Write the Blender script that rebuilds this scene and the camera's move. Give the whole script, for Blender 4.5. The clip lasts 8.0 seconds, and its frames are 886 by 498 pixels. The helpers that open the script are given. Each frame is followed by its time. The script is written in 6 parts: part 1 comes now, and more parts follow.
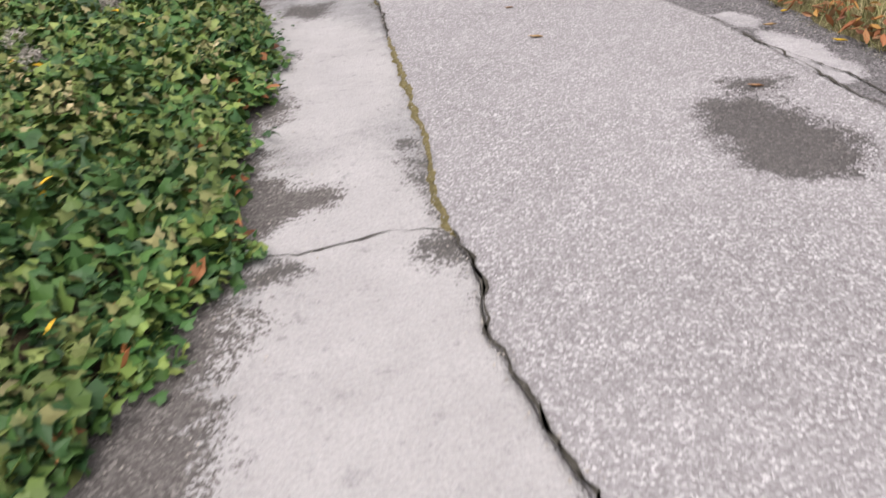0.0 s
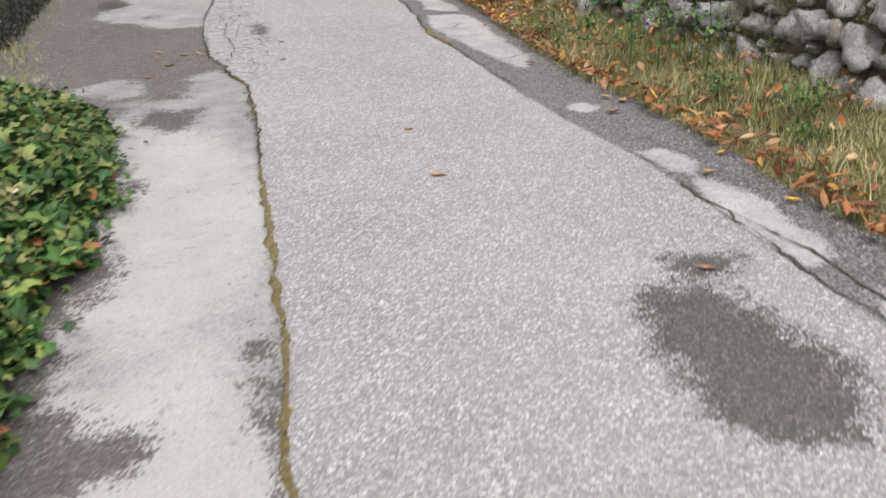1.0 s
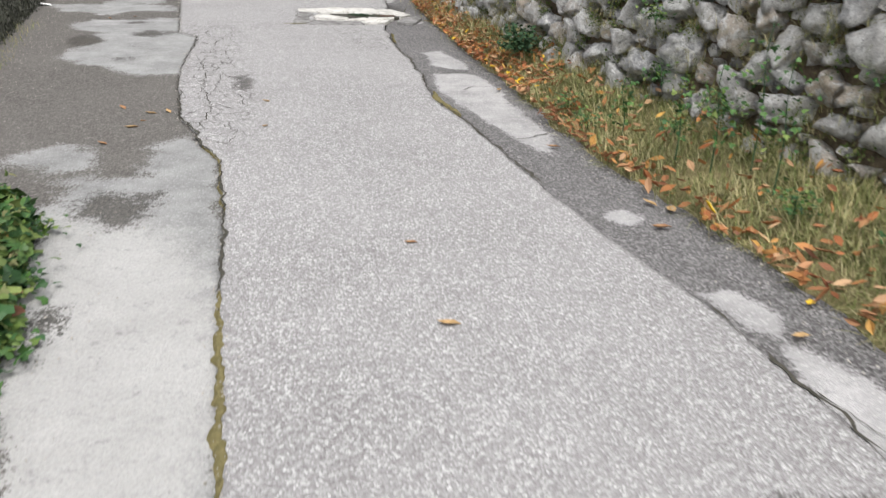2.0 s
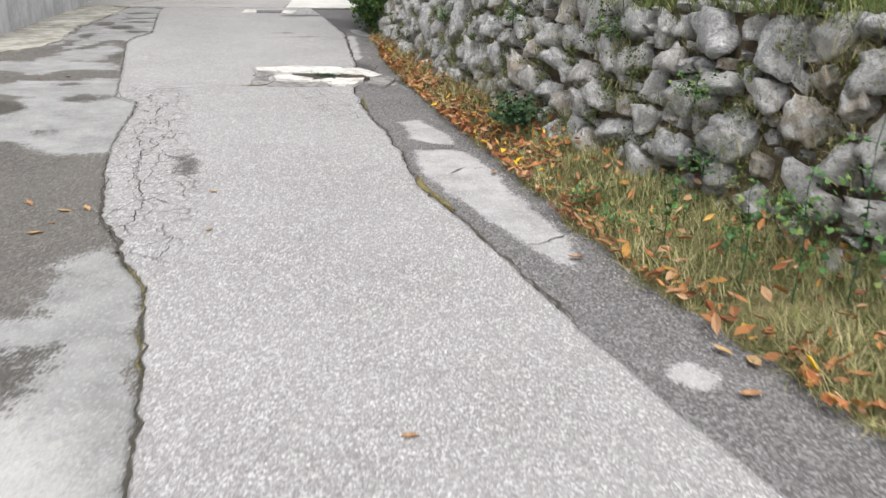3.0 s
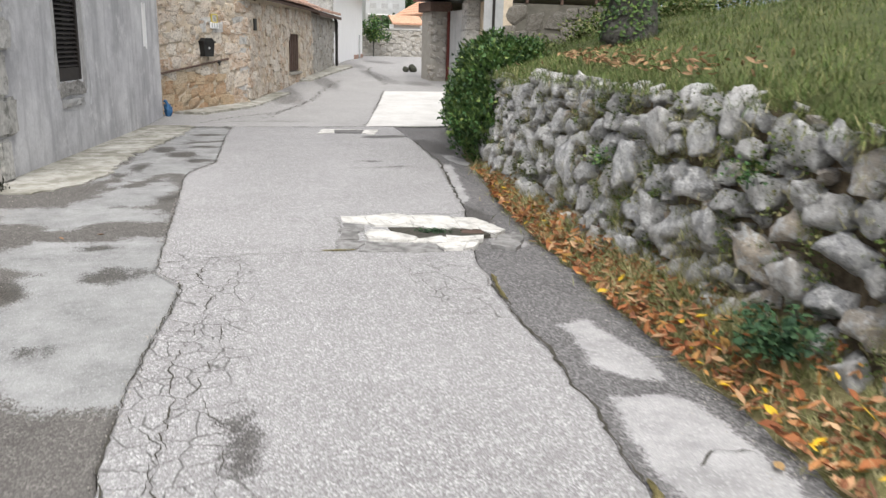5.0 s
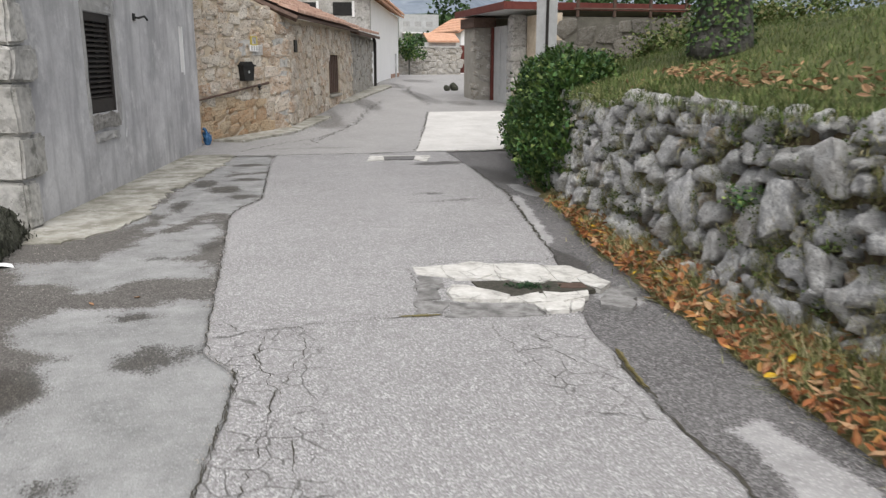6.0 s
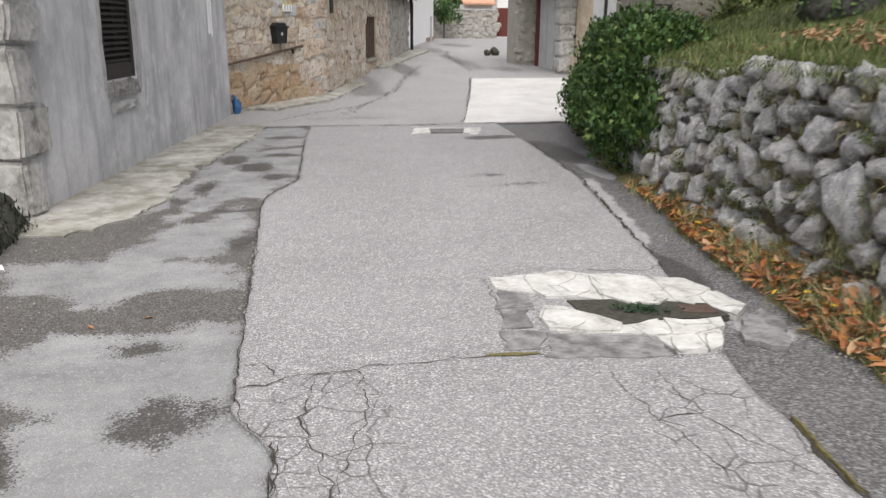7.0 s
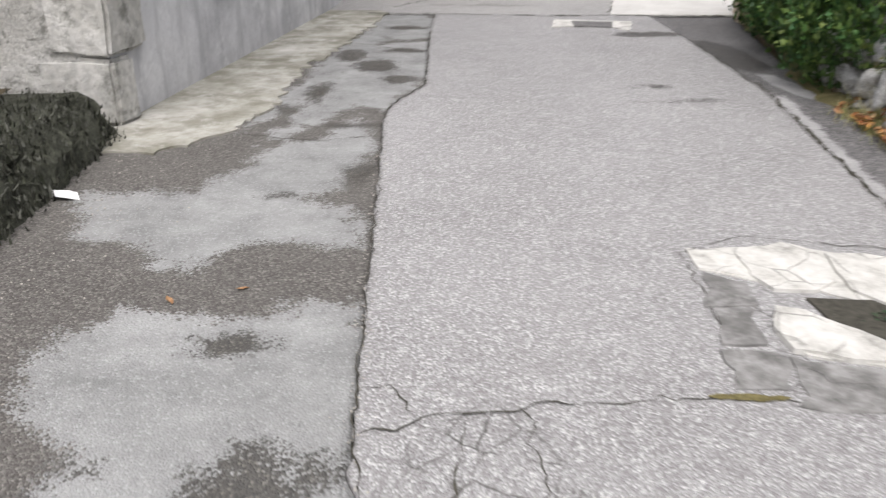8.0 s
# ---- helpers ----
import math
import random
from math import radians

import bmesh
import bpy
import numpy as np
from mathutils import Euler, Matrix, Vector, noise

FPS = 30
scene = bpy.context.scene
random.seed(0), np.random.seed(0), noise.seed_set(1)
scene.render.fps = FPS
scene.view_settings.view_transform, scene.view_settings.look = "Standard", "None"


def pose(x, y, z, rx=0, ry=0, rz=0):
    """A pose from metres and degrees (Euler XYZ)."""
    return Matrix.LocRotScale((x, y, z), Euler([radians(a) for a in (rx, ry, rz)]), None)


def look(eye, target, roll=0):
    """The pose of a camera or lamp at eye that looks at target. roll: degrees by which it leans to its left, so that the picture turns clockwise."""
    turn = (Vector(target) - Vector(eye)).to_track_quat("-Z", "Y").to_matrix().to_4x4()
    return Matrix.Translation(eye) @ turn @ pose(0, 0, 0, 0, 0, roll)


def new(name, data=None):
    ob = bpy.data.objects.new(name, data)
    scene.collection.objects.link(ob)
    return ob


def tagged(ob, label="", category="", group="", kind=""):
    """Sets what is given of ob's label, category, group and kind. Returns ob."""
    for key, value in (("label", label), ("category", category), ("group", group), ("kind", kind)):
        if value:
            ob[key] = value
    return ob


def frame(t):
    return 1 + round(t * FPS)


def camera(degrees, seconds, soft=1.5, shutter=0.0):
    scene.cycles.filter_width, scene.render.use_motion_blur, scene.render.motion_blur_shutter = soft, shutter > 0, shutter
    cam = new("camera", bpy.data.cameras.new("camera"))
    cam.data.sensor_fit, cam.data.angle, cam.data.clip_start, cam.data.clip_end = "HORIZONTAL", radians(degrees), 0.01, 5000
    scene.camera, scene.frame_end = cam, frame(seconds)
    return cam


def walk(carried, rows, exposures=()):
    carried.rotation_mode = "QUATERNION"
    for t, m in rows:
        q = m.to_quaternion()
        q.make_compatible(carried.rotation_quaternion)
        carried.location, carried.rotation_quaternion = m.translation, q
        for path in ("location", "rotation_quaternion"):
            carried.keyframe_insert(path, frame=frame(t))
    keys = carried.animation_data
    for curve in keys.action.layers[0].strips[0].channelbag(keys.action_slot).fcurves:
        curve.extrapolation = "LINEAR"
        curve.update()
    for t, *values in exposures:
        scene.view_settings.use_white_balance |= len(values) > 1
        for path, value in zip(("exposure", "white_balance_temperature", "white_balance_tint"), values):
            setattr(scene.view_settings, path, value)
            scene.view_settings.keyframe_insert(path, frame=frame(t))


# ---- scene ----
cam = camera(57.7, 8.0, soft=1.3, shutter=0.35)
METRES, EYE, TILT, LEAN, TURN = 9.934, 1.37, 1.1, 0.0, -9.2
ROWS = [
    (0.0, 0.0, 0.0, 0.0, -3.03, -31.07, 5.04),
    (0.5, 0.0074, 0.0509, 0.0013, -5.54, -29.27, 3.72),
    (1.0, 0.0201, 0.1063, 0.006, -8.38, -27.18, 1.32),
    (1.5, 0.0293, 0.1579, 0.0117, -8.21, -26.41, -1.19),
    (2.0, 0.0249, 0.2156, 0.0126, -8.02, -25.3, -1.58),
    (3.5, 0.0278, 0.4073, 0.0075, -11.69, -21.04, -2.1),
    (4.0, 0.0235, 0.4751, 0.0093, -11.3, -20.0, -1.08),
    (4.5, 0.0143, 0.5397, 0.0099, -8.21, -17.11, -0.92),
    (5.0, 0.0005, 0.6035, 0.01, -6.43, -15.33, -1.59),
    (6.5, -0.0454, 0.7832, 0.0099, -3.41, -14.18, 0.37),
    (7.0, -0.0581, 0.8504, 0.0043, -2.32, -16.67, -0.4),
    (7.5, -0.0757, 0.9132, 0.002, -0.04, -20.89, -1.24),
    (8.0, -0.0903, 0.9801, -0.001, 5.76, -24.87, -0.75),
]
walk(cam, [(t, pose(0, 0, EYE, TILT, LEAN, TURN) @ pose(METRES * x, METRES * y, METRES * z, 90 + pitch, roll, yaw)) for t, x, y, z, yaw, pitch, roll in ROWS],
     exposures=[(0.0, 0.32, 6650, 19), (1.0, 0.3, 6600, 15), (2.0, 0.4, 6500, 10), (3.5, 0.55, 6500, 10), (4.5, 0.58, 6500, 10), (5.0, 0.5, 6500, 10), (6.5, 0.06, 6500, 11), (7.0, 0.22, 6500, 12), (8.0, 0.36, 6500, 12)])

# ---- world and light: an overcast afternoon ----
world = bpy.data.worlds.new("overcast_sky")
scene.world = world
world.use_nodes = True
wn = world.node_tree
wn.nodes.clear()
w_out = wn.nodes.new("ShaderNodeOutputWorld")
w_bg = wn.nodes.new("ShaderNodeBackground")
w_sky = wn.nodes.new("ShaderNodeTexSky")
w_sky.sky_type = 'NISHITA'
w_sky.sun_disc = False
w_sky.sun_elevation, w_sky.sun_rotation = radians(62), radians(188)
w_sky.air_density, w_sky.dust_density, w_sky.ozone_density = 1.0, 6.0, 1.0
w_hue = wn.nodes.new("ShaderNodeHueSaturation")
w_hue.inputs["Saturation"].default_value = 0.25
wn.links.new(w_sky.outputs[0], w_hue.inputs["Color"])
wn.links.new(w_hue.outputs[0], w_bg.inputs["Color"])
w_bg.inputs["Strength"].default_value = 0.15
wn.links.new(w_bg.outputs[0], w_out.inputs["Surface"])
sun_data = bpy.data.lights.new("sun", 'SUN')
sun_data.energy, sun_data.angle, sun_data.color = 1.25, radians(75), (1.0, 0.98, 0.95)
sun = new("sun", sun_data)
sun.matrix_world = look((-1.5, -9, 20), (0, 0, 0))

# ---- materials ----


def material(name, rough=0.85):
    m = bpy.data.materials.new(name)
    m.use_nodes = True
    nt = m.node_tree
    b = nt.nodes["Principled BSDF"]
    b.inputs["Roughness"].default_value = rough
    b.inputs["Specular IOR Level"].default_value = 0.3
    return m, nt, b


def put(nt, sock, value):
    if value is None:
        return
    if isinstance(value, bpy.types.NodeSocket):
        nt.links.new(value, sock)
    elif isinstance(value, (tuple, list)) and len(value) == 3 and sock.type == 'RGBA':
        sock.default_value = (*value, 1)
    else:
        sock.default_value = value


def coords(nt, kind="Object", scale=(1, 1, 1), shift=None):
    tc = nt.nodes.new("ShaderNodeTexCoord")
    mp = nt.nodes.new("ShaderNodeMapping")
    nt.links.new(tc.outputs[kind], mp.inputs["Vector"])
    mp.inputs["Scale"].default_value = scale
    if shift is not None:
        nt.links.new(shift, mp.inputs["Location"])
    return mp.outputs[0]


def tex_noise(nt, vec, scale, detail=4, rough=0.55, colour=False):
    n = nt.nodes.new("ShaderNodeTexNoise")
    n.inputs["Scale"].default_value = scale
    n.inputs["Detail"].default_value = detail
    n.inputs["Roughness"].default_value = rough
    nt.links.new(vec, n.inputs["Vector"])
    return n.outputs["Color" if colour else "Fac"]


def tex_cells(nt, vec, scale, feature='F1', rand=1.0):
    n = nt.nodes.new("ShaderNodeTexVoronoi")
    n.feature = feature
    n.inputs["Scale"].default_value = scale
    n.inputs["Randomness"].default_value = rand
    nt.links.new(vec, n.inputs["Vector"])
    return n


def ramp(nt, fac, stops):
    n = nt.nodes.new("ShaderNodeValToRGB")
    e = n.color_ramp.elements
    while len(e) < len(stops):
        e.new(0.5)
    for el, (p, c) in zip(e, stops):
        el.position = p
        el.color = (*c, 1) if isinstance(c, tuple) else (c, c, c, 1)
    put(nt, n.inputs["Fac"], fac)
    return n.outputs["Color"]


def mix(nt, fac, a, b, how='MIX'):
    n = nt.nodes.new("ShaderNodeMix")
    n.data_type = 'RGBA'
    n.blend_type = how
    put(nt, n.inputs[0], fac)
    put(nt, n.inputs[6], a)
    put(nt, n.inputs[7], b)
    return n.outputs[2]


def calc(nt, op, a, b=None, clamp=False):
    n = nt.nodes.new("ShaderNodeMath")
    n.operation = op
    n.use_clamp = clamp
    put(nt, n.inputs[0], a)
    put(nt, n.inputs[1], b)
    return n.outputs[0]


def field(nt, name):
    n = nt.nodes.new("ShaderNodeAttribute")
    n.attribute_name = name
    return n.outputs["Fac"]


def inside(nt, dist, wobble, amp, edge=0.02):
    """1 where the stored distance, roughened by the wobble, is below zero."""
    d = calc(nt, 'ADD', dist, calc(nt, 'MULTIPLY', calc(nt, 'SUBTRACT', wobble, 0.5), amp))
    return ramp(nt, calc(nt, 'ADD', calc(nt, 'DIVIDE', d, edge * 2), 0.5, True), [(0.0, 1.0), (1.0, 0.0)])


def bump(nt, b, height, strength=0.5, dist=0.01, under=None):
    n = nt.nodes.new("ShaderNodeBump")
    n.inputs["Strength"].default_value = strength
    n.inputs["Distance"].default_value = dist
    put(nt, n.inputs["Height"], height)
    if under is not None:
        nt.links.new(under, n.inputs["Normal"])
    nt.links.new(n.outputs[0], b.inputs["Normal"])
    return n.outputs[0]


def island(nt):
    return nt.nodes.new("ShaderNodeNewGeometry").outputs["Random Per Island"]


def object_random(nt):
    return nt.nodes.new("ShaderNodeObjectInfo").outputs["Random"]


def asphalt(name, dark, light, stain, pale=None, grain=125, cracks=False, contrast=1.0, fresh=False, ragged=1.25):
    """Worn aggregate surface; stains and pale skins follow the fields stored on the mesh."""
    m, nt, b = material(name, 0.9)
    v = coords(nt)
    big = tex_noise(nt, v, 0.9, 5, 0.6)
    mid = tex_noise(nt, v, 7, 6, 0.65)
    cell = tex_cells(nt, v, grain)
    grit = nt.nodes.new("ShaderNodeSeparateColor")
    nt.links.new(cell.outputs["Color"], grit.inputs[0])
    chips = ramp(nt, grit.outputs[0], [(0.0, dark), (0.4, tuple(0.6 * a + 0.4 * c for a, c in zip(dark, light))), (0.78, light), (0.9, tuple(min(0.8, 1.3 * c) for c in light)), (1.0, tuple(min(0.85, 1.75 * c) for c in light))])
    base = mix(nt, contrast, tuple(0.45 * a + 0.55 * c for a, c in zip(dark, light)), chips)
    base = mix(nt, ramp(nt, mid, [(0.3, 0.0), (0.7, 0.45)]), base, tuple(0.75 * a + 0.25 * c for a, c in zip(dark, light)))
    base = mix(nt, ramp(nt, big, [(0.35, 0.0), (0.7, 0.25)]), base, tuple(1.15 * c for c in light))
    wob = calc(nt, 'ADD', calc(nt, 'MULTIPLY', tex_noise(nt, v, 3.2, 12, 0.74), 0.86), calc(nt, 'MULTIPLY', grit.outputs[1], 0.14))
    if pale is not None:
        pm = inside(nt, field(nt, "pale"), wob, ragged, 0.012)
        skin = mix(nt, ramp(nt, tex_noise(nt, v, 2.5, 9, 0.7), [(0.35, 0.0), (0.65, 1.0)]), tuple(0.72 * c for c in pale), tuple(1.25 * c for c in pale))
        if fresh:
            skin = mix(nt, inside(nt, field(nt, "white"), wob, 1.0, 0.12), skin, mix(nt, 0.45, skin, (0.64, 0.63, 0.61)))
        fine = tex_noise(nt, v, 75, 5, 0.7)
        skin = mix(nt, ramp(nt, grit.outputs[2], [(0.86, 0.0), (0.9, 0.55)]), skin, tuple(1.5 * c for c in pale))
        skin = mix(nt, ramp(nt, tex_noise(nt, v, 14, 8, 0.75), [(0.3, 0.7), (0.44, 0.0)]), skin, tuple(0.5 * c for c in pale))
        skin = mix(nt, ramp(nt, fine, [(0.35, 0.35), (0.6, 0.0)]), skin, tuple(0.55 * c for c in pale))
        base = mix(nt, calc(nt, 'MULTIPLY', pm, 0.92), base, skin)
    wet = inside(nt, field(nt, "wet"), wob, min(ragged, 0.9), 0.02)
    stained = mix(nt, grit.outputs[2], tuple(0.55 * c for c in stain), tuple(1.6 * c for c in stain))
    stained = mix(nt, ramp(nt, grit.outputs[1], [(0.84, 0.0), (0.9, 0.8)]), stained, tuple(3.6 * c for c in stain))
    stained = mix(nt, ramp(nt, tex_noise(nt, v, 9, 8, 0.7), [(0.5, 0.0), (0.7, 0.4)]), stained, tuple(1.7 * c for c in stain))
    base = mix(nt, calc(nt, 'MULTIPLY', wet, 0.86), base, stained)
    h = calc(nt, 'SUBTRACT', calc(nt, 'MULTIPLY', mid, 0.6), cell.outputs["Distance"])
    if cracks:
        warp = mix(nt, 0.06, v, tex_noise(nt, v, 6, 4, colour=True))
        edge = tex_cells(nt, warp, 6.0, 'DISTANCE_TO_EDGE')
        zone = inside(nt, field(nt, "crack"), wob, 0.3, 0.06)
        line = calc(nt, 'MULTIPLY', zone, ramp(nt, edge.outputs["Distance"], [(0.012, 1.0), (0.03, 0.0)]))
        line = calc(nt, 'MULTIPLY', line, ramp(nt, tex_noise(nt, v, 4, 5), [(0.38, 0.0), (0.5, 1.0)]))
        base = mix(nt, calc(nt, 'MULTIPLY', line, 0.65), base, (0.06, 0.057, 0.05))
        h = calc(nt, 'SUBTRACT', h, calc(nt, 'MULTIPLY', line, 1.5))
    put(nt, b.inputs["Base Color"], base)
    put(nt, b.inputs["Roughness"], ramp(nt, wet, [(0.0, 0.92), (1.0, 0.55)]))
    bump(nt, b, h, 0.55, 0.008)
    return m


def stone_material(name, shades, lichen=(0.6, 0.6, 0.57), dark=(0.05, 0.05, 0.045), scale=14, amount=0.5, loose=False, pits=0.9):
    """Weathered limestone: a shade for each stone, pale crusts and dark pits."""
    m, nt, b = material(name, 0.92)
    rnd = island(nt) if loose else object_random(nt)
    comb = nt.nodes.new("ShaderNodeCombineXYZ")
    for i in range(3):
        nt.links.new(calc(nt, 'MULTIPLY', rnd, 17.0 + 9 * i), comb.inputs[i])
    v = coords(nt, shift=comb.outputs[0])
    n = len(shades)
    base = ramp(nt, rnd, [(i / (n - 1), c) for i, c in enumerate(shades)])
    a = tex_noise(nt, v, scale * 0.5, 9, 0.72)
    c2 = tex_noise(nt, v, scale * 1.6, 8, 0.75)
    base = mix(nt, ramp(nt, a, [(0.47, 0.0), (0.56, amount)]), base, lichen)
    base = mix(nt, ramp(nt, tex_noise(nt, v, scale * 3.4, 6, 0.7), [(0.54, 0.0), (0.62, amount * 0.8)]), base, lichen)
    base = mix(nt, ramp(nt, c2, [(0.38, pits), (0.47, 0.0)]), base, dark)
    base = mix(nt, ramp(nt, tex_noise(nt, v, scale * 6, 3), [(0.35, 0.4), (0.6, 0.0)]), base, tuple(0.3 * q for q in lichen))
    put(nt, b.inputs["Base Color"], base)
    bump(nt, b, calc(nt, 'ADD', calc(nt, 'MULTIPLY', c2, 0.7), a), 1.0, 0.04)
    return m


def plain(name, a, c, scale=6, rough=0.85, strength=0.3, depth=0.01, streak=False, metal=0.0):
    m, nt, b = material(name, rough)
    v = coords(nt, scale=(1, 1, 0.3) if streak else (1, 1, 1))
    n1 = tex_noise(nt, v, scale, 6, 0.65)
    n2 = tex_noise(nt, coords(nt), scale * 9, 4, 0.6)
    f = calc(nt, 'ADD', calc(nt, 'MULTIPLY', n1, 0.7), calc(nt, 'MULTIPLY', n2, 0.3))
    put(nt, b.inputs["Base Color"], ramp(nt, f, [(0.34, a), (0.66, c)]))
    b.inputs["Metallic"].default_value = metal
    bump(nt, b, f, strength, depth)
    return m


def leafy(name, shades, rough=0.6, gloss=0.3):
    """Leaves and blades: every one its own shade."""
    m, nt, b = material(name, rough)
    n = len(shades)
    r = ramp(nt, island(nt), [(i / (n - 1), c) for i, c in enumerate(shades)])
    big = tex_noise(nt, coords(nt), 2.2, 4)
    put(nt, b.inputs["Base Color"], mix(nt, ramp(nt, big, [(0.35, 0.0), (0.65, 0.5)]), r, tuple(0.6 * q for q in shades[0])))
    b.inputs["Specular IOR Level"].default_value = gloss
    return m


MAT = {}
MAT["lane"] = asphalt("worn_grey_asphalt", (0.17, 0.162, 0.162), (0.39, 0.387, 0.387), (0.052, 0.048, 0.044), cracks=True)
MAT["strip"] = asphalt("patched_concrete_strip", (0.055, 0.051, 0.046), (0.165, 0.156, 0.146), (0.046, 0.042, 0.036), pale=(0.305, 0.308, 0.306), fresh=True, grain=110, contrast=0.9, ragged=0.8)
MAT["shoulder"] = asphalt("dark_shoulder_asphalt", (0.045, 0.043, 0.043), (0.21, 0.205, 0.205), (0.05, 0.047, 0.044), pale=(0.4, 0.395, 0.395), grain=100, ragged=0.3)
MAT["far_road"] = asphalt("pale_far_asphalt", (0.22, 0.215, 0.21), (0.36, 0.355, 0.35), (0.13, 0.125, 0.12), grain=60, contrast=0.5)
MAT["white_concrete"] = plain("white_concrete", (0.46, 0.45, 0.43), (0.62, 0.61, 0.59), 1.6)
MAT["crack"] = plain("crack_dirt_and_shadow", (0.03, 0.028, 0.022), (0.085, 0.08, 0.065), 30)
MAT["moss"] = plain("dry_olive_moss", (0.12, 0.105, 0.04), (0.3, 0.255, 0.115), 45, strength=1.0, depth=0.02)
MAT["soil"] = plain("dark_soil", (0.035, 0.028, 0.018), (0.11, 0.085, 0.05), 8, strength=0.8, depth=0.03)
MAT["turf"] = plain("grassy_earth", (0.075, 0.078, 0.028), (0.23, 0.19, 0.095), 5, strength=0.8, depth=0.03)
MAT["hill_turf"] = plain("green_turf", (0.04, 0.056, 0.016), (0.1, 0.11, 0.038), 3, strength=0.8, depth=0.03)
WALL_SHADES = [(0.36, 0.36, 0.37), (0.5, 0.5, 0.51), (0.58, 0.565, 0.54), (0.4, 0.405, 0.42), (0.64, 0.63, 0.61), (0.52, 0.51, 0.5), (0.58, 0.48, 0.36)]
MAT["wall_stone"] = stone_material("grey_limestone", WALL_SHADES, lichen=(0.8, 0.8, 0.79), dark=(0.12, 0.12, 0.12), amount=0.95, scale=3.0, pits=0.65)
MAT["chink_stone"] = stone_material("grey_limestone_chips", [tuple(0.85 * q for q in c) for c in WALL_SHADES[:6]] + [(0.5, 0.38, 0.25)], lichen=(0.72, 0.71, 0.69), amount=0.7, scale=26, loose=True)
MAT["wall_earth"] = plain("brown_earth_in_the_joints", (0.05, 0.04, 0.028), (0.26, 0.2, 0.13), 14, strength=1.0, depth=0.04)
MAT["house_stone"] = stone_material("ochre_rubble", [(0.58, 0.45, 0.31), (0.74, 0.65, 0.52), (0.54, 0.36, 0.23), (0.8, 0.74, 0.65), (0.5, 0.41, 0.32), (0.77, 0.7, 0.6), (0.47, 0.34, 0.24), (0.68, 0.56, 0.42)], lichen=(0.82, 0.77, 0.69), dark=(0.11, 0.08, 0.055), scale=2.4, amount=0.6)
MAT["rust_stone"] = stone_material("rusty_ochre_rubble", [(0.52, 0.35, 0.2), (0.62, 0.47, 0.31), (0.48, 0.28, 0.15), (0.62, 0.52, 0.38)], lichen=(0.6, 0.5, 0.37), dark=(0.14, 0.09, 0.05), scale=3, amount=0.5)
MAT["pale_stone"] = stone_material("pale_rubble", [(0.34, 0.32, 0.28), (0.45, 0.43, 0.39), (0.39, 0.35, 0.29), (0.5, 0.48, 0.44)], lichen=(0.62, 0.6, 0.57), dark=(0.15, 0.14, 0.12), scale=2.6, amount=0.7)
MAT["quoin"] = stone_material("pale_quoin_stone", [(0.4, 0.39, 0.36), (0.52, 0.51, 0.48), (0.45, 0.44, 0.42)], lichen=(0.64, 0.63, 0.61), dark=(0.2, 0.2, 0.18), scale=2.6, amount=0.6)
MAT["mortar"] = plain("ochre_mortar", (0.42, 0.34, 0.245), (0.68, 0.6, 0.48), 5, strength=0.8, depth=0.03)
MAT["pale_mortar"] = plain("pale_mortar", (0.3, 0.285, 0.25), (0.42, 0.4, 0.36), 3)


def render_coat(name, tones, size=0.9):
    """Old cement render: cloudy repairs, run-off streaks and dark damp blotches."""
    m, nt, b = material(name, 0.9)
    v = coords(nt)
    cloud = tex_noise(nt, v, size, 7, 0.68)
    runs = tex_noise(nt, coords(nt, scale=(1, 1, 0.16)), 3.5, 7, 0.6)
    fine = tex_noise(nt, v, 22, 6, 0.7)
    base = ramp(nt, cloud, [(0.3, tones[0]), (0.5, tones[1]), (0.7, tones[2])])
    base = mix(nt, ramp(nt, runs, [(0.48, 0.0), (0.62, 0.65)]), base, tones[0])
    base = mix(nt, ramp(nt, tex_noise(nt, v, 2.6, 9, 0.72), [(0.55, 0.0), (0.68, 0.6)]), base, tones[3])
    base = mix(nt, ramp(nt, fine, [(0.3, 0.35), (0.5, 0.0)]), base, tones[0])
    put(nt, b.inputs["Base Color"], base)
    bump(nt, b, calc(nt, 'ADD', cloud, calc(nt, 'MULTIPLY', fine, 0.25)), 0.5, 0.03)
    return m


MAT["render"] = render_coat("grey_cement_render", [(0.33, 0.33, 0.345), (0.53, 0.53, 0.545), (0.67, 0.67, 0.68), (0.76, 0.76, 0.76)], 1.1)


def cement_coat(name):
    """Pale cement broken by fine cracks and rubbed with road dirt."""
    m, nt, b = material(name, 0.9)
    v = coords(nt)
    warp = mix(nt, 0.08, v, tex_noise(nt, v, 7, 5, colour=True))
    edge = tex_cells(nt, warp, 4.5, 'DISTANCE_TO_EDGE').outputs["Distance"]
    line = calc(nt, 'MULTIPLY', ramp(nt, edge, [(0.01, 1.0), (0.028, 0.0)]), ramp(nt, tex_noise(nt, v, 5, 4), [(0.42, 0.0), (0.55, 1.0)]))
    dirt = tex_noise(nt, v, 6, 10, 0.75)
    base = ramp(nt, dirt, [(0.34, (0.3, 0.29, 0.27)), (0.46, (0.52, 0.51, 0.48)), (0.62, (0.66, 0.65, 0.62))])
    base = mix(nt, calc(nt, 'MULTIPLY', line, 0.45), base, (0.1, 0.095, 0.085))
    put(nt, b.inputs["Base Color"], base)
    bump(nt, b, calc(nt, 'SUBTRACT', dirt, line), 0.6, 0.01)
    return m


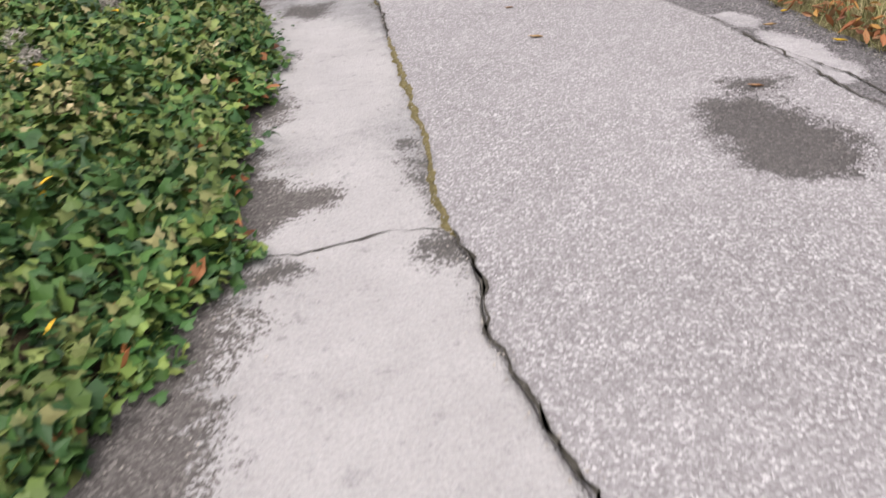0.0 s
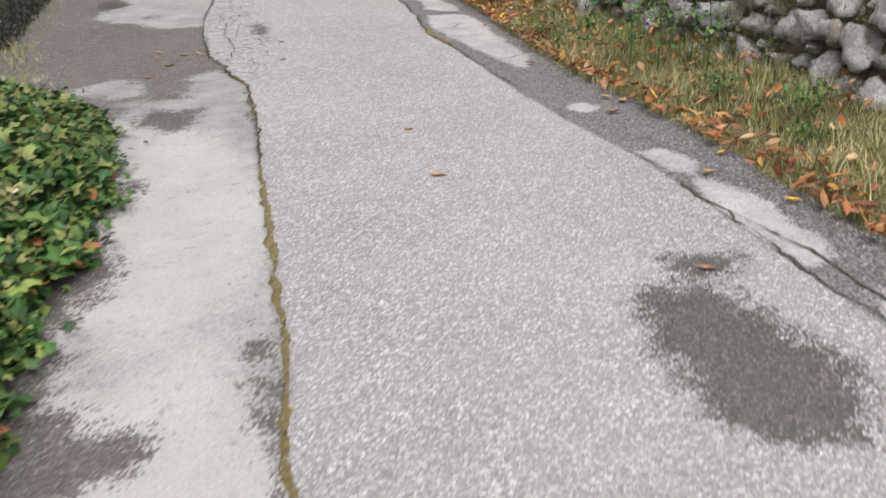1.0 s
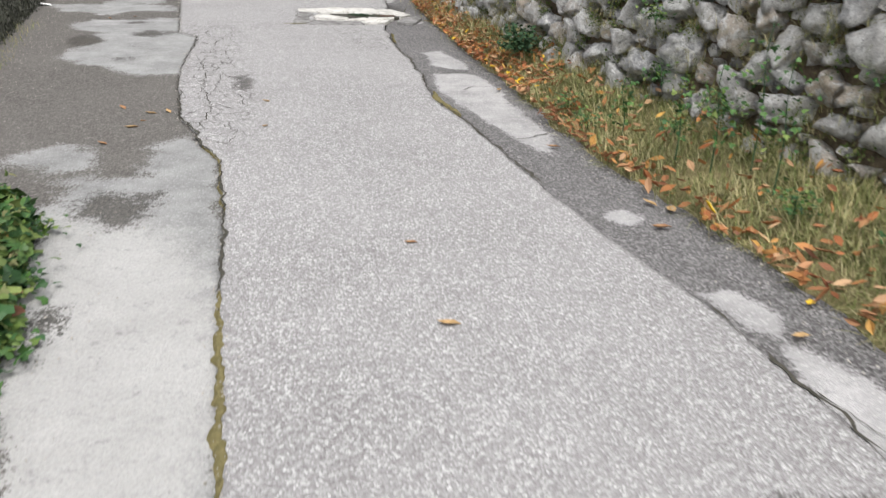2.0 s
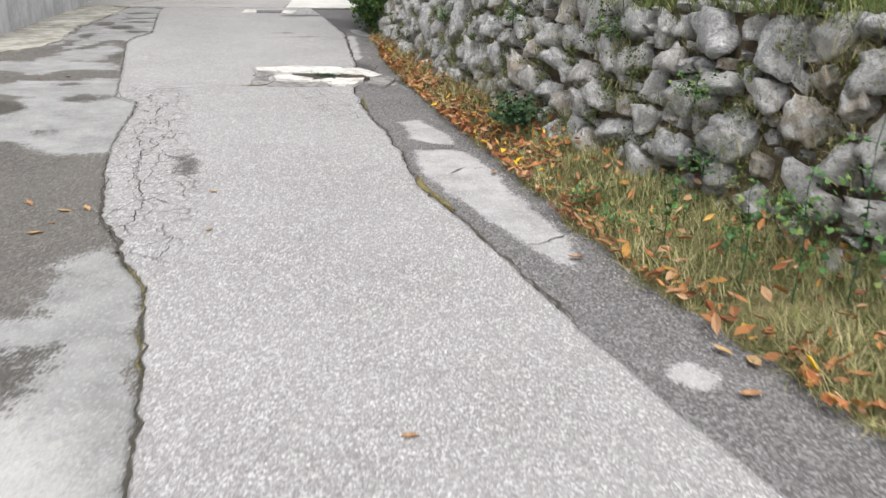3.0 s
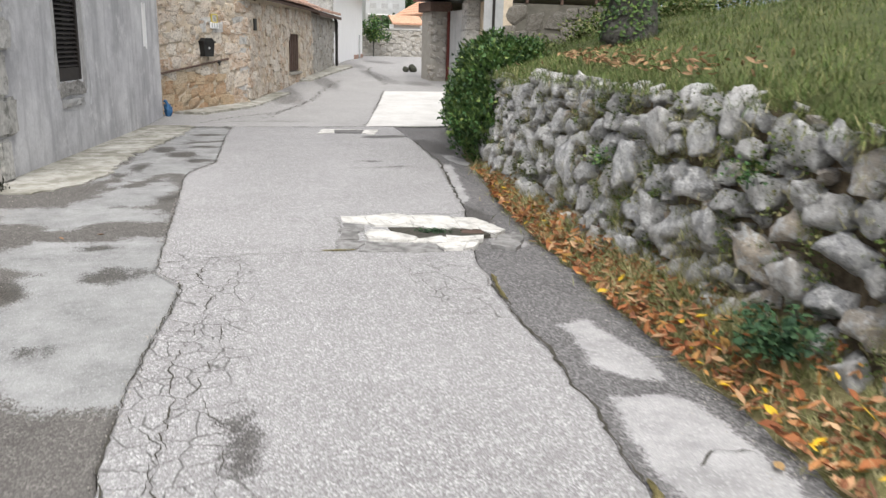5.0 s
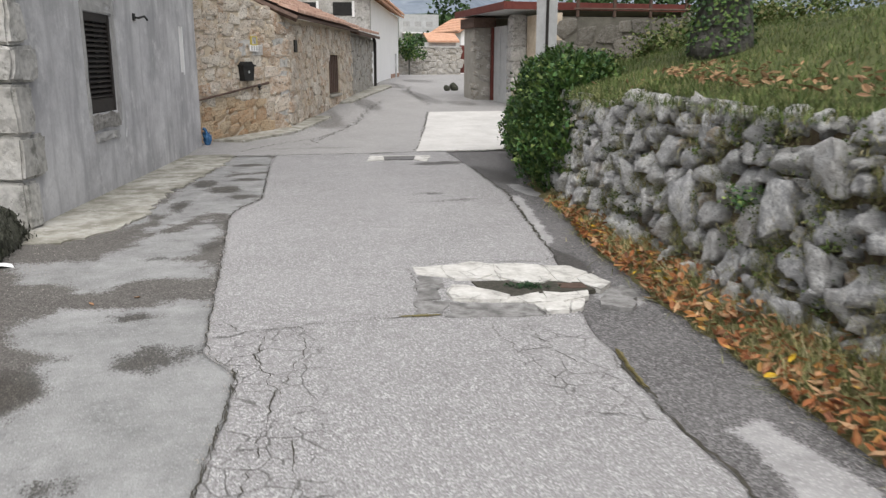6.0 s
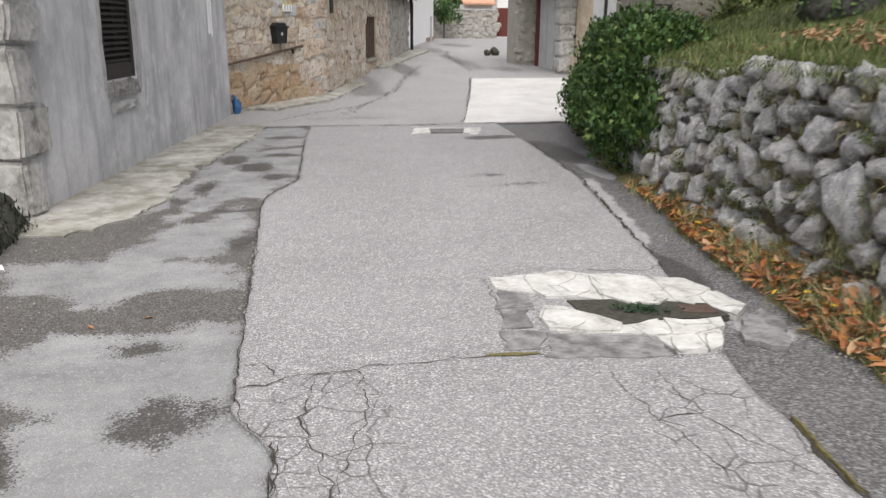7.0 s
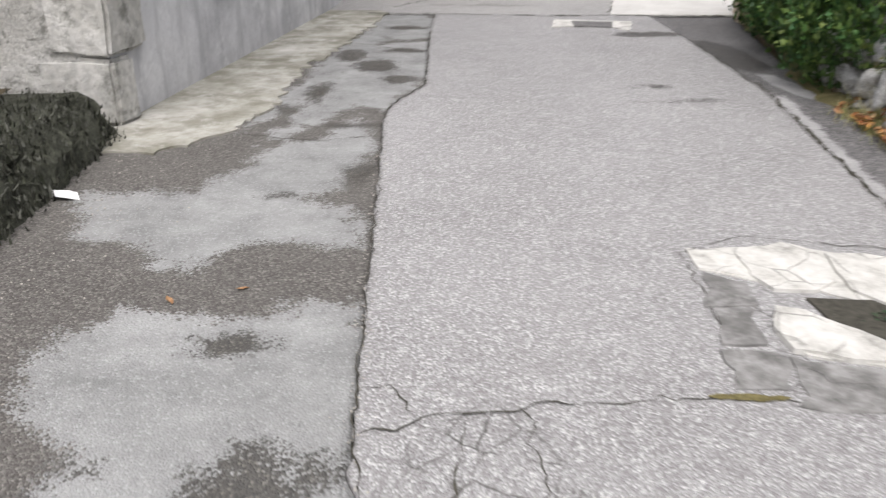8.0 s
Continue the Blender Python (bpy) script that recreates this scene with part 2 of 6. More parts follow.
MAT["cement"] = cement_coat("cracked_pale_cement")
MAT["kerb"] = render_coat("mossy_cement_apron", [(0.17, 0.163, 0.125), (0.36, 0.35, 0.31), (0.54, 0.53, 0.5), (0.64, 0.63, 0.61)], 1.7)
MAT["old_cement"] = render_coat("old_grey_cement", [(0.1, 0.097, 0.093), (0.25, 0.246, 0.24), (0.38, 0.376, 0.37), (0.46, 0.456, 0.45)], 9.0)
MAT["black_moss"] = plain("black_mossy_concrete", (0.012, 0.013, 0.009), (0.11, 0.115, 0.085), 26, strength=1.0, depth=0.05)
MAT["shutter"] = plain("dark_brown_paint", (0.018, 0.015, 0.013), (0.035, 0.03, 0.027), 10, rough=0.6)
MAT["black"] = plain("black_metal", (0.012, 0.012, 0.012), (0.03, 0.03, 0.03), 10, rough=0.5)
MAT["white_paint"] = plain("white_plaster", (0.84, 0.84, 0.84), (0.9, 0.9, 0.9), 1.5)
MAT["orange_tile"] = plain("orange_roof_tile", (0.46, 0.24, 0.15), (0.64, 0.4, 0.28), 5)
MAT["old_tile"] = plain("faded_pink_roof_tile", (0.26, 0.15, 0.105), (0.5, 0.35, 0.28), 4)
MAT["red_paint"] = plain("dark_red_paint", (0.1, 0.025, 0.02), (0.16, 0.045, 0.035), 4, rough=0.6)
MAT["grey_paint"] = plain("light_grey_paint", (0.4, 0.41, 0.41), (0.55, 0.56, 0.56), 3, rough=0.6)
MAT["brown_wood"] = plain("weathered_brown_wood", (0.07, 0.045, 0.035), (0.14, 0.095, 0.075), 12)
MAT["blue"] = plain("blue_plastic", (0.03, 0.1, 0.22), (0.05, 0.16, 0.33), 8, rough=0.5)
MAT["yellow"] = plain("yellow_paint", (0.55, 0.45, 0.1), (0.65, 0.55, 0.15), 8)
MAT["bark"] = plain("grey_bark", (0.035, 0.033, 0.029), (0.16, 0.155, 0.14), 14, strength=1.0, depth=0.05)
MAT["ivy"] = leafy("ivy_leaves", [(0.02, 0.055, 0.02), (0.042, 0.115, 0.03), (0.085, 0.185, 0.04), (0.042, 0.115, 0.04), (0.165, 0.25, 0.052), (0.27, 0.33, 0.1)], 0.5)
MAT["bush"] = leafy("dark_ivy_leaves", [(0.022, 0.05, 0.018), (0.045, 0.1, 0.028), (0.075, 0.15, 0.036), (0.13, 0.21, 0.05), (0.055, 0.12, 0.03), (0.19, 0.26, 0.07)], 0.5)
MAT["grass"] = leafy("verge_grass", [(0.12, 0.15, 0.045), (0.2, 0.23, 0.075), (0.42, 0.38, 0.18), (0.56, 0.47, 0.27), (0.22, 0.25, 0.085), (0.64, 0.56, 0.35)], 0.8)
MAT["hill_grass"] = leafy("meadow_grass", [(0.05, 0.088, 0.023), (0.1, 0.155, 0.038), (0.15, 0.21, 0.058), (0.27, 0.26, 0.11), (0.08, 0.13, 0.033), (0.35, 0.31, 0.16)], 0.8)
MAT["black_fuzz"] = leafy("black_moss_fuzz", [(0.012, 0.013, 0.009), (0.03, 0.03, 0.022), (0.06, 0.065, 0.045), (0.16, 0.16, 0.14), (0.02, 0.024, 0.012)], 0.9)
MAT["weed"] = leafy("blue_green_weed", [(0.02, 0.05, 0.025), (0.035, 0.085, 0.035), (0.06, 0.12, 0.045)], 0.7)
MAT["dead_leaf"] = leafy("dry_leaves", [(0.24, 0.09, 0.045), (0.46, 0.18, 0.065), (0.15, 0.075, 0.05), (0.5, 0.24, 0.09), (0.38, 0.22, 0.11), (0.62, 0.43, 0.25), (0.42, 0.17, 0.07), (0.6, 0.38, 0.1)], 0.8)
MAT["litter"] = leafy("pale_brown_litter", [(0.3, 0.19, 0.11), (0.44, 0.28, 0.15), (0.22, 0.13, 0.075), (0.52, 0.36, 0.2)], 0.85)
MAT["tan_leaf"] = leafy("tan_leaf", [(0.42, 0.27, 0.12), (0.5, 0.34, 0.17)], 0.8)
MAT["yellow_leaf"] = leafy("yellow_leaf", [(0.7, 0.45, 0.03), (0.75, 0.5, 0.05)], 0.8)
MAT["seed_head"] = leafy("grey_seed_heads", [(0.36, 0.34, 0.3), (0.5, 0.47, 0.42)], 0.95)
MAT["tree_leaf"] = leafy("far_foliage", [(0.02, 0.045, 0.015), (0.04, 0.08, 0.025), (0.06, 0.11, 0.035)], 0.8)
# the blue-grey tint puts the haze of distance into the rock colour
MAT["rock"] = plain("hazy_blue_grey_far_rock", (0.1, 0.13, 0.17), (0.26, 0.3, 0.35), 0.012, strength=0.3, depth=5)
MAT["far_green"] = plain("far_green_slope", (0.03, 0.055, 0.035), (0.06, 0.09, 0.05), 0.05)

# ---- building helpers ----
BASE = {}


def thing(name, place, label, category, group="", kind=""):
    ob = new(name)
    ob.empty_display_size = 0.1
    ob.location = place
    BASE[ob] = Vector(place)
    return tagged(ob, label, category, group, kind)


def finish(name, me, mat, parent, label=""):
    me.materials.append(MAT[mat])
    ob = new(name, me)
    at = BASE.get(parent, Vector())
    if parent is not None:
        ob.parent = parent
        me.transform(Matrix.Translation(-at))
    BASE[ob] = at
    if label:
        ob["label"] = label
    return ob


def part(name, bm, mat, parent, label="", smooth=False):
    """One mesh object from a bmesh in world metres, under its thing."""
    bmesh.ops.recalc_face_normals(bm, faces=bm.faces)
    me = bpy.data.meshes.new(name)
    bm.to_mesh(me)
    bm.free()
    if smooth:
        me.polygons.foreach_set("use_smooth", [True] * len(me.polygons))
    return finish(name, me, mat, parent, label)


def from_lists(name, verts, faces, mat, parent=None, label="", smooth=False):
    me = bpy.data.meshes.new(name)
    me.from_pydata(verts, [], faces)
    if smooth:
        me.polygons.foreach_set("use_smooth", [True] * len(me.polygons))
    return finish(name, me, mat, parent, label)


def box(bm, c, s, m=None, bevel=0.0):
    r = bmesh.ops.create_cube(bm, size=1.0)
    t = Matrix.Translation(c) @ (m if m is not None else Matrix()) @ Matrix.Diagonal((*s, 1))
    bmesh.ops.transform(bm, matrix=t, verts=r["verts"])
    if bevel:
        ed = {e for v in r["verts"] for e in v.link_edges}
        bmesh.ops.bevel(bm, geom=list(ed), offset=bevel, segments=2, affect='EDGES', profile=0.6)
    return bm


def one_box(c, s, m=None, bevel=0.0):
    return box(bmesh.new(), c, s, m, bevel)


def tube(points, radius, sides=8):
    bm = bmesh.new()
    pts = [Vector(p) for p in points]
    rings = []
    for i, p in enumerate(pts):
        d = (pts[min(i + 1, len(pts) - 1)] - pts[max(i - 1, 0)]).normalized()
        q = d.to_track_quat('Z', 'Y').to_matrix()
        r = radius[i] if isinstance(radius, (list, tuple)) else radius
        rings.append([bm.verts.new(p + q @ Vector((r * math.cos(a * math.tau / sides), r * math.sin(a * math.tau / sides), 0))) for a in range(sides)])
    for a, b in zip(rings, rings[1:]):
        for k in range(sides):
            bm.faces.new((a[k], a[(k + 1) % sides], b[(k + 1) % sides], b[k]))
    bm.faces.new(rings[0][::-1])
    bm.faces.new(rings[-1])
    return bm


def prism(outline, z0, z1, jag=0.0, seed=0):
    """A slab from a plan outline; its edge may be broken."""
    pts = []
    n = len(outline)
    for i in range(n):
        a, b = Vector(outline[i]), Vector(outline[(i + 1) % n])
        k = max(1, int((b - a).length / 0.06)) if jag else 1
        for j in range(k):
            p = a.lerp(b, j / k)
            if jag:
                o = noise.noise_vector(Vector((p.x * 7 + seed, p.y * 7, seed)))
                o2 = noise.noise_vector(Vector((p.x * 22 + seed, p.y * 22, seed + 3)))
                p = p + Vector((o.x, o.y)) * jag + Vector((o2.x, o2.y)) * jag * 0.5
            pts.append(p)
    bm = bmesh.new()
    lo = [bm.verts.new((p.x, p.y, z0)) for p in pts]
    hi = [bm.verts.new((p.x, p.y, z1)) for p in pts]
    bm.faces.new(hi)
    bm.faces.new(lo[::-1])
    for i in range(len(pts)):
        j = (i + 1) % len(pts)
        bm.faces.new((lo[i], lo[j], hi[j], hi[i]))
    return bm


def turns(yaw, pitch, roll):
    """Rotation matrices, yaw about z after pitch about x after roll about y."""
    cz, sz, cx, sx, cy, sy = np.cos(yaw), np.sin(yaw), np.cos(pitch), np.sin(pitch), np.cos(roll), np.sin(roll)
    o, i = np.zeros_like(yaw), np.ones_like(yaw)
    rz = np.stack([cz, -sz, o, sz, cz, o, o, o, i], -1).reshape(-1, 3, 3)
    rx = np.stack([i, o, o, o, cx, -sx, o, sx, cx], -1).reshape(-1, 3, 3)
    ry = np.stack([cy, o, sy, o, i, o, -sy, o, cy], -1).reshape(-1, 3, 3)
    return rz @ rx @ ry


def scatter(name, template, faces, place, turn, size, mat, parent=None, label=""):
    """Many copies of a small leaf or blade, joined in one mesh."""
    tv = np.asarray(template, float)
    size = np.asarray(size, float)
    size = size[:, None] if size.ndim == 1 else size
    v = np.einsum('nij,nkj->nki', turn, tv[None] * size[:, None, :]) + np.asarray(place)[:, None, :]
    n, k = len(v), len(tv)
    allf = [tuple(int(q + i * k) for q in f) for i in range(n) for f in faces]
    return from_lists(name, v.reshape(-1, 3).tolist(), allf, mat, parent, label)


BLADE = [(-.5, 0, 0), (.5, 0, 0), (.36, .12, .5), (-.36, .12, .5), (0, .42, 1)]
BLADE_F = [(0, 1, 2, 3), (3, 2, 4)]
IVY = [(0, -.42, 0), (.28, -.5, -.04), (.5, -.1, -.1), (.24, .06, 0), (0, .62, -.1), (-.24, .06, 0), (-.5, -.1, -.1), (-.28, -.5, -.04), (0, 0, .05)]
IVY_F = [(0, 1, 2, 3, 8), (8, 3, 4, 5), (0, 8, 5, 6, 7)]
DEAD = [(0, -.5, .03), (.17, -.22, .09), (.2, .1, .07), (0, .5, .1), (-.2, .1, .1), (-.17, -.22, .12), (0, -.1, 0), (0, .2, .01)]
DEAD_F = [(0, 1, 6), (1, 2, 7, 6), (2, 3, 7), (3, 4, 7), (4, 5, 6, 7), (5, 0, 6)]


def curve_of(knots, wobble=0.012, seed=0.0):
    ky, kx = [k[0] for k in knots], [k[1] for k in knots]

    def at(y):
        return float(np.interp(y, ky, kx)) + wobble * (noise.noise(Vector((0, y * 2.3, seed))) + 0.6 * noise.noise(Vector((0, y * 9, seed + 5))))
    return at


# plan of the lane: its two seams, the verge and the foot of the dry-stone wall
seam_left = curve_of([(-4, .5), (1.2, .46), (1.78, .41), (2.14, .46), (2.44, .42), (3.5, .53), (5.16, .62), (6.1, .69), (6.92, .7), (7.25, .63), (7.9, .5), (9.4, .5), (10.7, .66), (11.2, .72), (11.62, .53), (13.5, .57), (15.9, .61), (16.9, .97), (19.9, 1.14), (21.5, 1.3)], 0.03)
seam_right = curve_of([(-4, 2.4), (2.9, 2.43), (3.5, 2.47), (4.28, 2.52), (5.3, 2.45), (6, 2.44), (7.3, 2.45), (8.1, 2.42), (8.9, 2.55), (9.6, 2.65), (10.2, 2.67), (11.3, 2.8), (12.2, 3.0), (13.5, 3.35), (16.6, 3.95), (19.3, 4.2), (21.5, 4.35)], 0.025, 3)
verge = curve_of([(-4, 2.9), (3.46, 2.92), (4.5, 3.0), (6.46, 3.0), (7.25, 3.04), (8.12, 3.17), (10, 3.32), (11.1, 3.46), (12.1, 3.55), (13.05, 3.69), (13.75, 3.8), (15.1, 4.11), (17, 4.35), (21.5, 5.45)], 0.04, 7)
wall_foot = curve_of([(-4, 3.95), (4, 3.8), (6, 3.68), (8, 3.62), (10, 3.66), (12, 3.77), (13.5, 3.97), (15, 4.22), (16.5, 4.5), (21.5, 5.6)], 0.0)


def rise(y):
    """Height of the street, which climbs gently past the cross joint."""
    if y < 21.4:
        return 0.0
    s = min(1.0, (y - 21.4) / 26)
    return 0.75 * (s * s * (3 - 2 * s) * .35 + .65 * (1 - (1 - s) ** 2))


def spots_field(x, y, spots):
    """Signed distance to the nearest spot: an ellipse (x, y, rx, ry), or an outline given as a list of corners."""
    d = np.full(np.shape(x), 0.6)
    for spot in spots:
        if isinstance(spot, tuple):
            cx, cy, rx, ry = spot
            d = np.minimum(d, (np.hypot((x - cx) / rx, (y - cy) / ry) - 1) * min(rx, ry) * 1.3)
            continue
        near, odd = np.full(np.shape(x), 9.0), np.zeros(np.shape(x), bool)
        for (ax, ay), (bx, by) in zip(spot, spot[1:] + spot[:1]):
            ex, ey = bx - ax, by - ay
            t = np.clip(((x - ax) * ex + (y - ay) * ey) / (ex * ex + ey * ey), 0, 1)
            near = np.minimum(near, np.hypot(x - ax - t * ex, y - ay - t * ey))
            if ey:
                odd ^= ((ay > y) != (by > y)) & (x < ax + (y - ay) * ex / ey)
        d = np.minimum(d, np.where(odd, -near, near))
    return d


def sheet(name, left, right, ys, cols, height, mat, fields=(), parent=None, label="", skirt=0.06):
    """A strip of ground between two curves, with fields stored on its points."""
    t = np.linspace(0, 1, cols)
    x = np.array([[left(y) + (right(y) - left(y)) * q for q in t] for y in ys])
    yy = np.repeat(np.asarray(ys)[:, None], cols, 1)
    z = np.array([[height(a, b) for a, b in zip(r, q)] for r, q in zip(x, yy)])
    if skirt:
        x = np.concatenate([x[:, :1], x, x[:, -1:]], 1)
        yy = np.concatenate([yy[:, :1], yy, yy[:, -1:]], 1)
        z = np.concatenate([z[:, :1] - skirt, z, z[:, -1:] - skirt], 1)
    n, k = x.shape
    v = np.stack([x, yy, z], -1).reshape(-1, 3)
    f = [(i * k + j, i * k + j + 1, (i + 1) * k + j + 1, (i + 1) * k + j) for i in range(n - 1) for j in range(k - 1)]
    ob = from_lists(name, v.tolist(), f, mat, parent, label, smooth=True)
    for key, spots in fields:
        a = ob.data.attributes.new(key, 'FLOAT', 'POINT')
        a.data.foreach_set("value", spots_field(v[:, 0], v[:, 1], spots).astype(np.float32))
    return ob


# ---- ground and road ----
def ground_height(x, y):
    far = math.hypot(x, y)
    return -0.12 + rise(y) + max(0.0, far - 75) * 0.03


def ground_sheet():
    ring = [0, 3, 6, 10, 15, 20, 26, 32, 40, 50, 60, 75, 95, 130, 200, 400, 900, 2500]
    verts, faces, n = [], [], 48
    for r in ring:
        for a in range(n):
            x, y = r * math.cos(a * math.tau / n), 8 + r * math.sin(a * math.tau / n)
            verts.append((x, y, ground_height(x, y)))
    for i in range(len(ring) - 1):
        for a in range(n):
            b = (a + 1) % n
            faces.append((i * n + a, i * n + b, (i + 1) * n + b, (i + 1) * n + a))
    return tagged(from_lists("ground", verts, faces, "turf", smooth=True), "dark earth and thin grass under the village lane", "ground", kind="structure")


ground_sheet()


def crown(x, y):
    return 0.006 * noise.noise(Vector((x * 1.5, y * 1.5, 0))) + 0.002 * noise.noise(Vector((x * 9, y * 9, 2)))


LANE_WET = [(1.90, 2.92, 0.24, 0.33), (1.87, 2.62, 0.27, 0.3), (2.10, 3.34, 0.12, 0.07), (1.01, 8.89, 0.05, 0.27), (3.22, 16.2, 0.2, 0.05), (2.91, 16.77, 0.22, 0.05),
            (2.3, 12.0, 0.3, 0.09), (2.7, 11.9, 0.15, 0.09), (3.9, 19.7, 0.5, 0.2)]
LANE_CRACK = [(0.75, 8.6, 0.3, 1.5), (0.85, 10.2, 0.28, 0.8), (0.92, 11.3, 0.3, 0.65), (2.5, 11.0, 0.3, 0.6), (2.2, 12.4, 0.12, 0.4), (2.6, 10.5, 0.2, 0.4), (0.62, 7.4, 0.15, 0.4)]
STRIP_WET = [[(0.24, 11.78), (0.44, 11.74), (0.5, 11.66), (0.24, 11.4), (0.1, 11.48), (0.09, 11.66)], (-0.30, 11.72, 0.07, 0.06), (-0.42, 11.3, 0.16, 0.3), (0.03, 12.4, 0.11, 0.06), (0.47, 14.4, 0.07, 0.16),
             (0.1, 14.02, 0.1, 0.05), (0.36, 15.5, 0.12, 0.05), (-0.16, 15.98, 0.07, 0.12), (0.52, 17.72, 0.22, 0.3), (0.26, 18.3, 0.16, 0.3), (0.75, 17.1, 0.2, 0.15), (0.8, 18.6, 0.2, 0.12), (0.05, 16.6, 0.1, 0.3), (0.9, 20.2, 0.3, 0.15),
             [(-0.08, 6.35), (0.11, 6.48), (0.35, 6.37), (0.33, 6.05), (0.16, 5.94)], (-0.20, 2.38, 0.1, 0.05), (0.42, 3.02, 0.04, 0.3), (0.38, 2.34, 0.07, 0.11), (0.1, 0.95, 0.3, 0.08), (0.0, 10.2, 0.06, 0.03), (-0.05, 4.95, 0.07, 0.14)]
STRIP_PALE = [[(-0.13, 6.8), (0.26, 6.56), (0.7, 6.34), (0.7, 4.97), (0.5, 2.9), (0.5, 1.79), (0.5, 1.0), (-0.3, 1.2), (-0.42, 1.85), (-0.3, 1.99), (-0.3, 2.62), (-0.09, 2.72), (0.08, 2.96), (-0.18, 3.24), (-0.19, 3.81), (-0.04, 4.08), (-0.24, 5.17)],
              [(-0.23, 6.74), (0.27, 6.73), (0.36, 7.39), (0.57, 7.48), (0.74, 6.95), (0.7, 6.2), (0.34, 6.3), (-0.06, 6.43)],
              [(-0.52, 7.12), (-0.28, 7.41), (0.0, 7.23), (0.0, 6.89), (-0.21, 6.84)],
              [(-0.63, 12.25), (-0.63, 12.47), (-0.38, 12.7), (0.15, 12.57), (0.33, 12.76), (0.6, 12.69), (0.6, 11.62), (0.8, 11.49), (0.8, 11.16), (0.7, 10.3), (0.56, 9.4), (0.2, 9.45), (-0.04, 9.68), (-0.57, 10.3), (-0.4, 10.9), (-0.17, 11.21), (-0.4, 11.49), (-0.36, 11.74)],
              [(-0.89, 13.47), (-0.99, 14.07), (-0.46, 14.1), (-0.07, 15.07), (0.17, 15.12), (0.42, 15.83), (0.55, 14.8), (0.4, 14.33), (0.25, 13.92), (0.45, 13.71), (0.48, 13.33), (-0.04, 13.32), (-0.2, 12.99), (-0.62, 13.33)],
              [(-0.2, 15.0), (0.42, 18.91), (1.2, 19.27), (1.05, 17.36), (0.61, 15.92), (0.38, 16.13), (0.05, 15.39)], [(-0.42, 15.3), (-0.28, 16.2), (0.1, 18.7), (0.5, 20.6), (0.8, 20.5), (0.5, 18.6), (0.0, 16.2)], (0.85, 20.4, 0.5, 1.1), (0.2, 0.2, 0.5, 0.8)]
SHOULDER_PALE = [[(2.87, 10.08), (3.09, 10.11), (3.14, 9.58), (3.13, 9.19), (3.0, 9.21), (2.92, 9.3), (2.8, 9.44), (2.9, 9.9)],
                 [(2.73, 9.07), (3.04, 9.07), (3.12, 8.57), (2.98, 7.83), (2.95, 7.03), (2.77, 6.63), (2.68, 6.75), (2.62, 7.5), (2.58, 8.19), (2.59, 8.4), (2.6, 8.64)],
                 [(2.62, 4.18), (2.73, 4.11), (2.77, 3.83), (2.7, 3.3), (2.5, 3.2), (2.51, 3.93)], [(2.57, 4.64), (2.71, 4.64), (2.8, 4.35), (2.66, 4.21), (2.59, 4.36)],
                 [(3.87, 16.53), (4.1, 16.51), (3.57, 14.04), (3.39, 13.74)], (2.69, 5.5, 0.1, 0.1), (3.32, 12.1, 0.15, 0.2), (4.3, 16.9, 0.12, 0.5), (2.65, 2.4, 0.2, 0.6), (2.6, 0.5, 0.2, 1.5)]
near_rows = [-3 + 0.06 * i for i in range(409)]
lane = tagged(sheet("road", lambda y: seam_left(y) + 0.004, lambda y: seam_right(y) - 0.006, near_rows, 60, lambda x, y: 0.012 + crown(x, y), "lane", [("wet", LANE_WET), ("crack", LANE_CRACK)]),
              "pale worn asphalt lane with patches and crazed cracks", "road", kind="structure")
strip = tagged(sheet("pavement", lambda y: -1.9, lambda y: seam_left(y) - 0.004, near_rows, 60, lambda x, y: crown(x, y) + 0.06 * max(0, -0.9 - x) * (y < 8), "strip", [("wet", STRIP_WET), ("pale", STRIP_PALE), ("white", [(0.1, 2.0, 0.5, 1.6), (0.1, 4.7, 0.5, 1.4), (-0.05, 5.8, 0.2, 0.3)])]),
               "light concrete side strip with dark damp patches", "pavement", kind="structure")
shoulder = tagged(sheet("pavement", lambda y: seam_right(y) + 0.012, lambda y: verge(y) + 0.15, near_rows, 26, lambda x, y: -0.012 + crown(x, y), "shoulder", [("wet", [(3.3, 13.2, .2, .5), (4.3, 18.5, .3, 1)]), ("pale", SHOULDER_PALE)]),
                  "dark coarse asphalt shoulder with paler old patches", "pavement", kind="structure")
# bed of the seams
tagged(sheet("road_bed", lambda y: -1.9, lambda y: verge(y) + 0.1, [-3 + 0.5 * i for i in range(50)], 8, lambda x, y: -0.045, "crack", skirt=0), "dirt in the open joints of the lane", "road", kind="structure")


def far_left(y):
    return float(np.interp(y, [21.4, 23.4, 25.3, 38, 48, 55, 70], [-0.6, -0.3, 1.6, 5.4, 7.0, 9.5, 10]))


def far_right(y):
    return float(np.interp(y, [21.4, 22, 30, 34, 48, 70], [6.5, 9.5, 9.5, 9.0, 14, 18]))


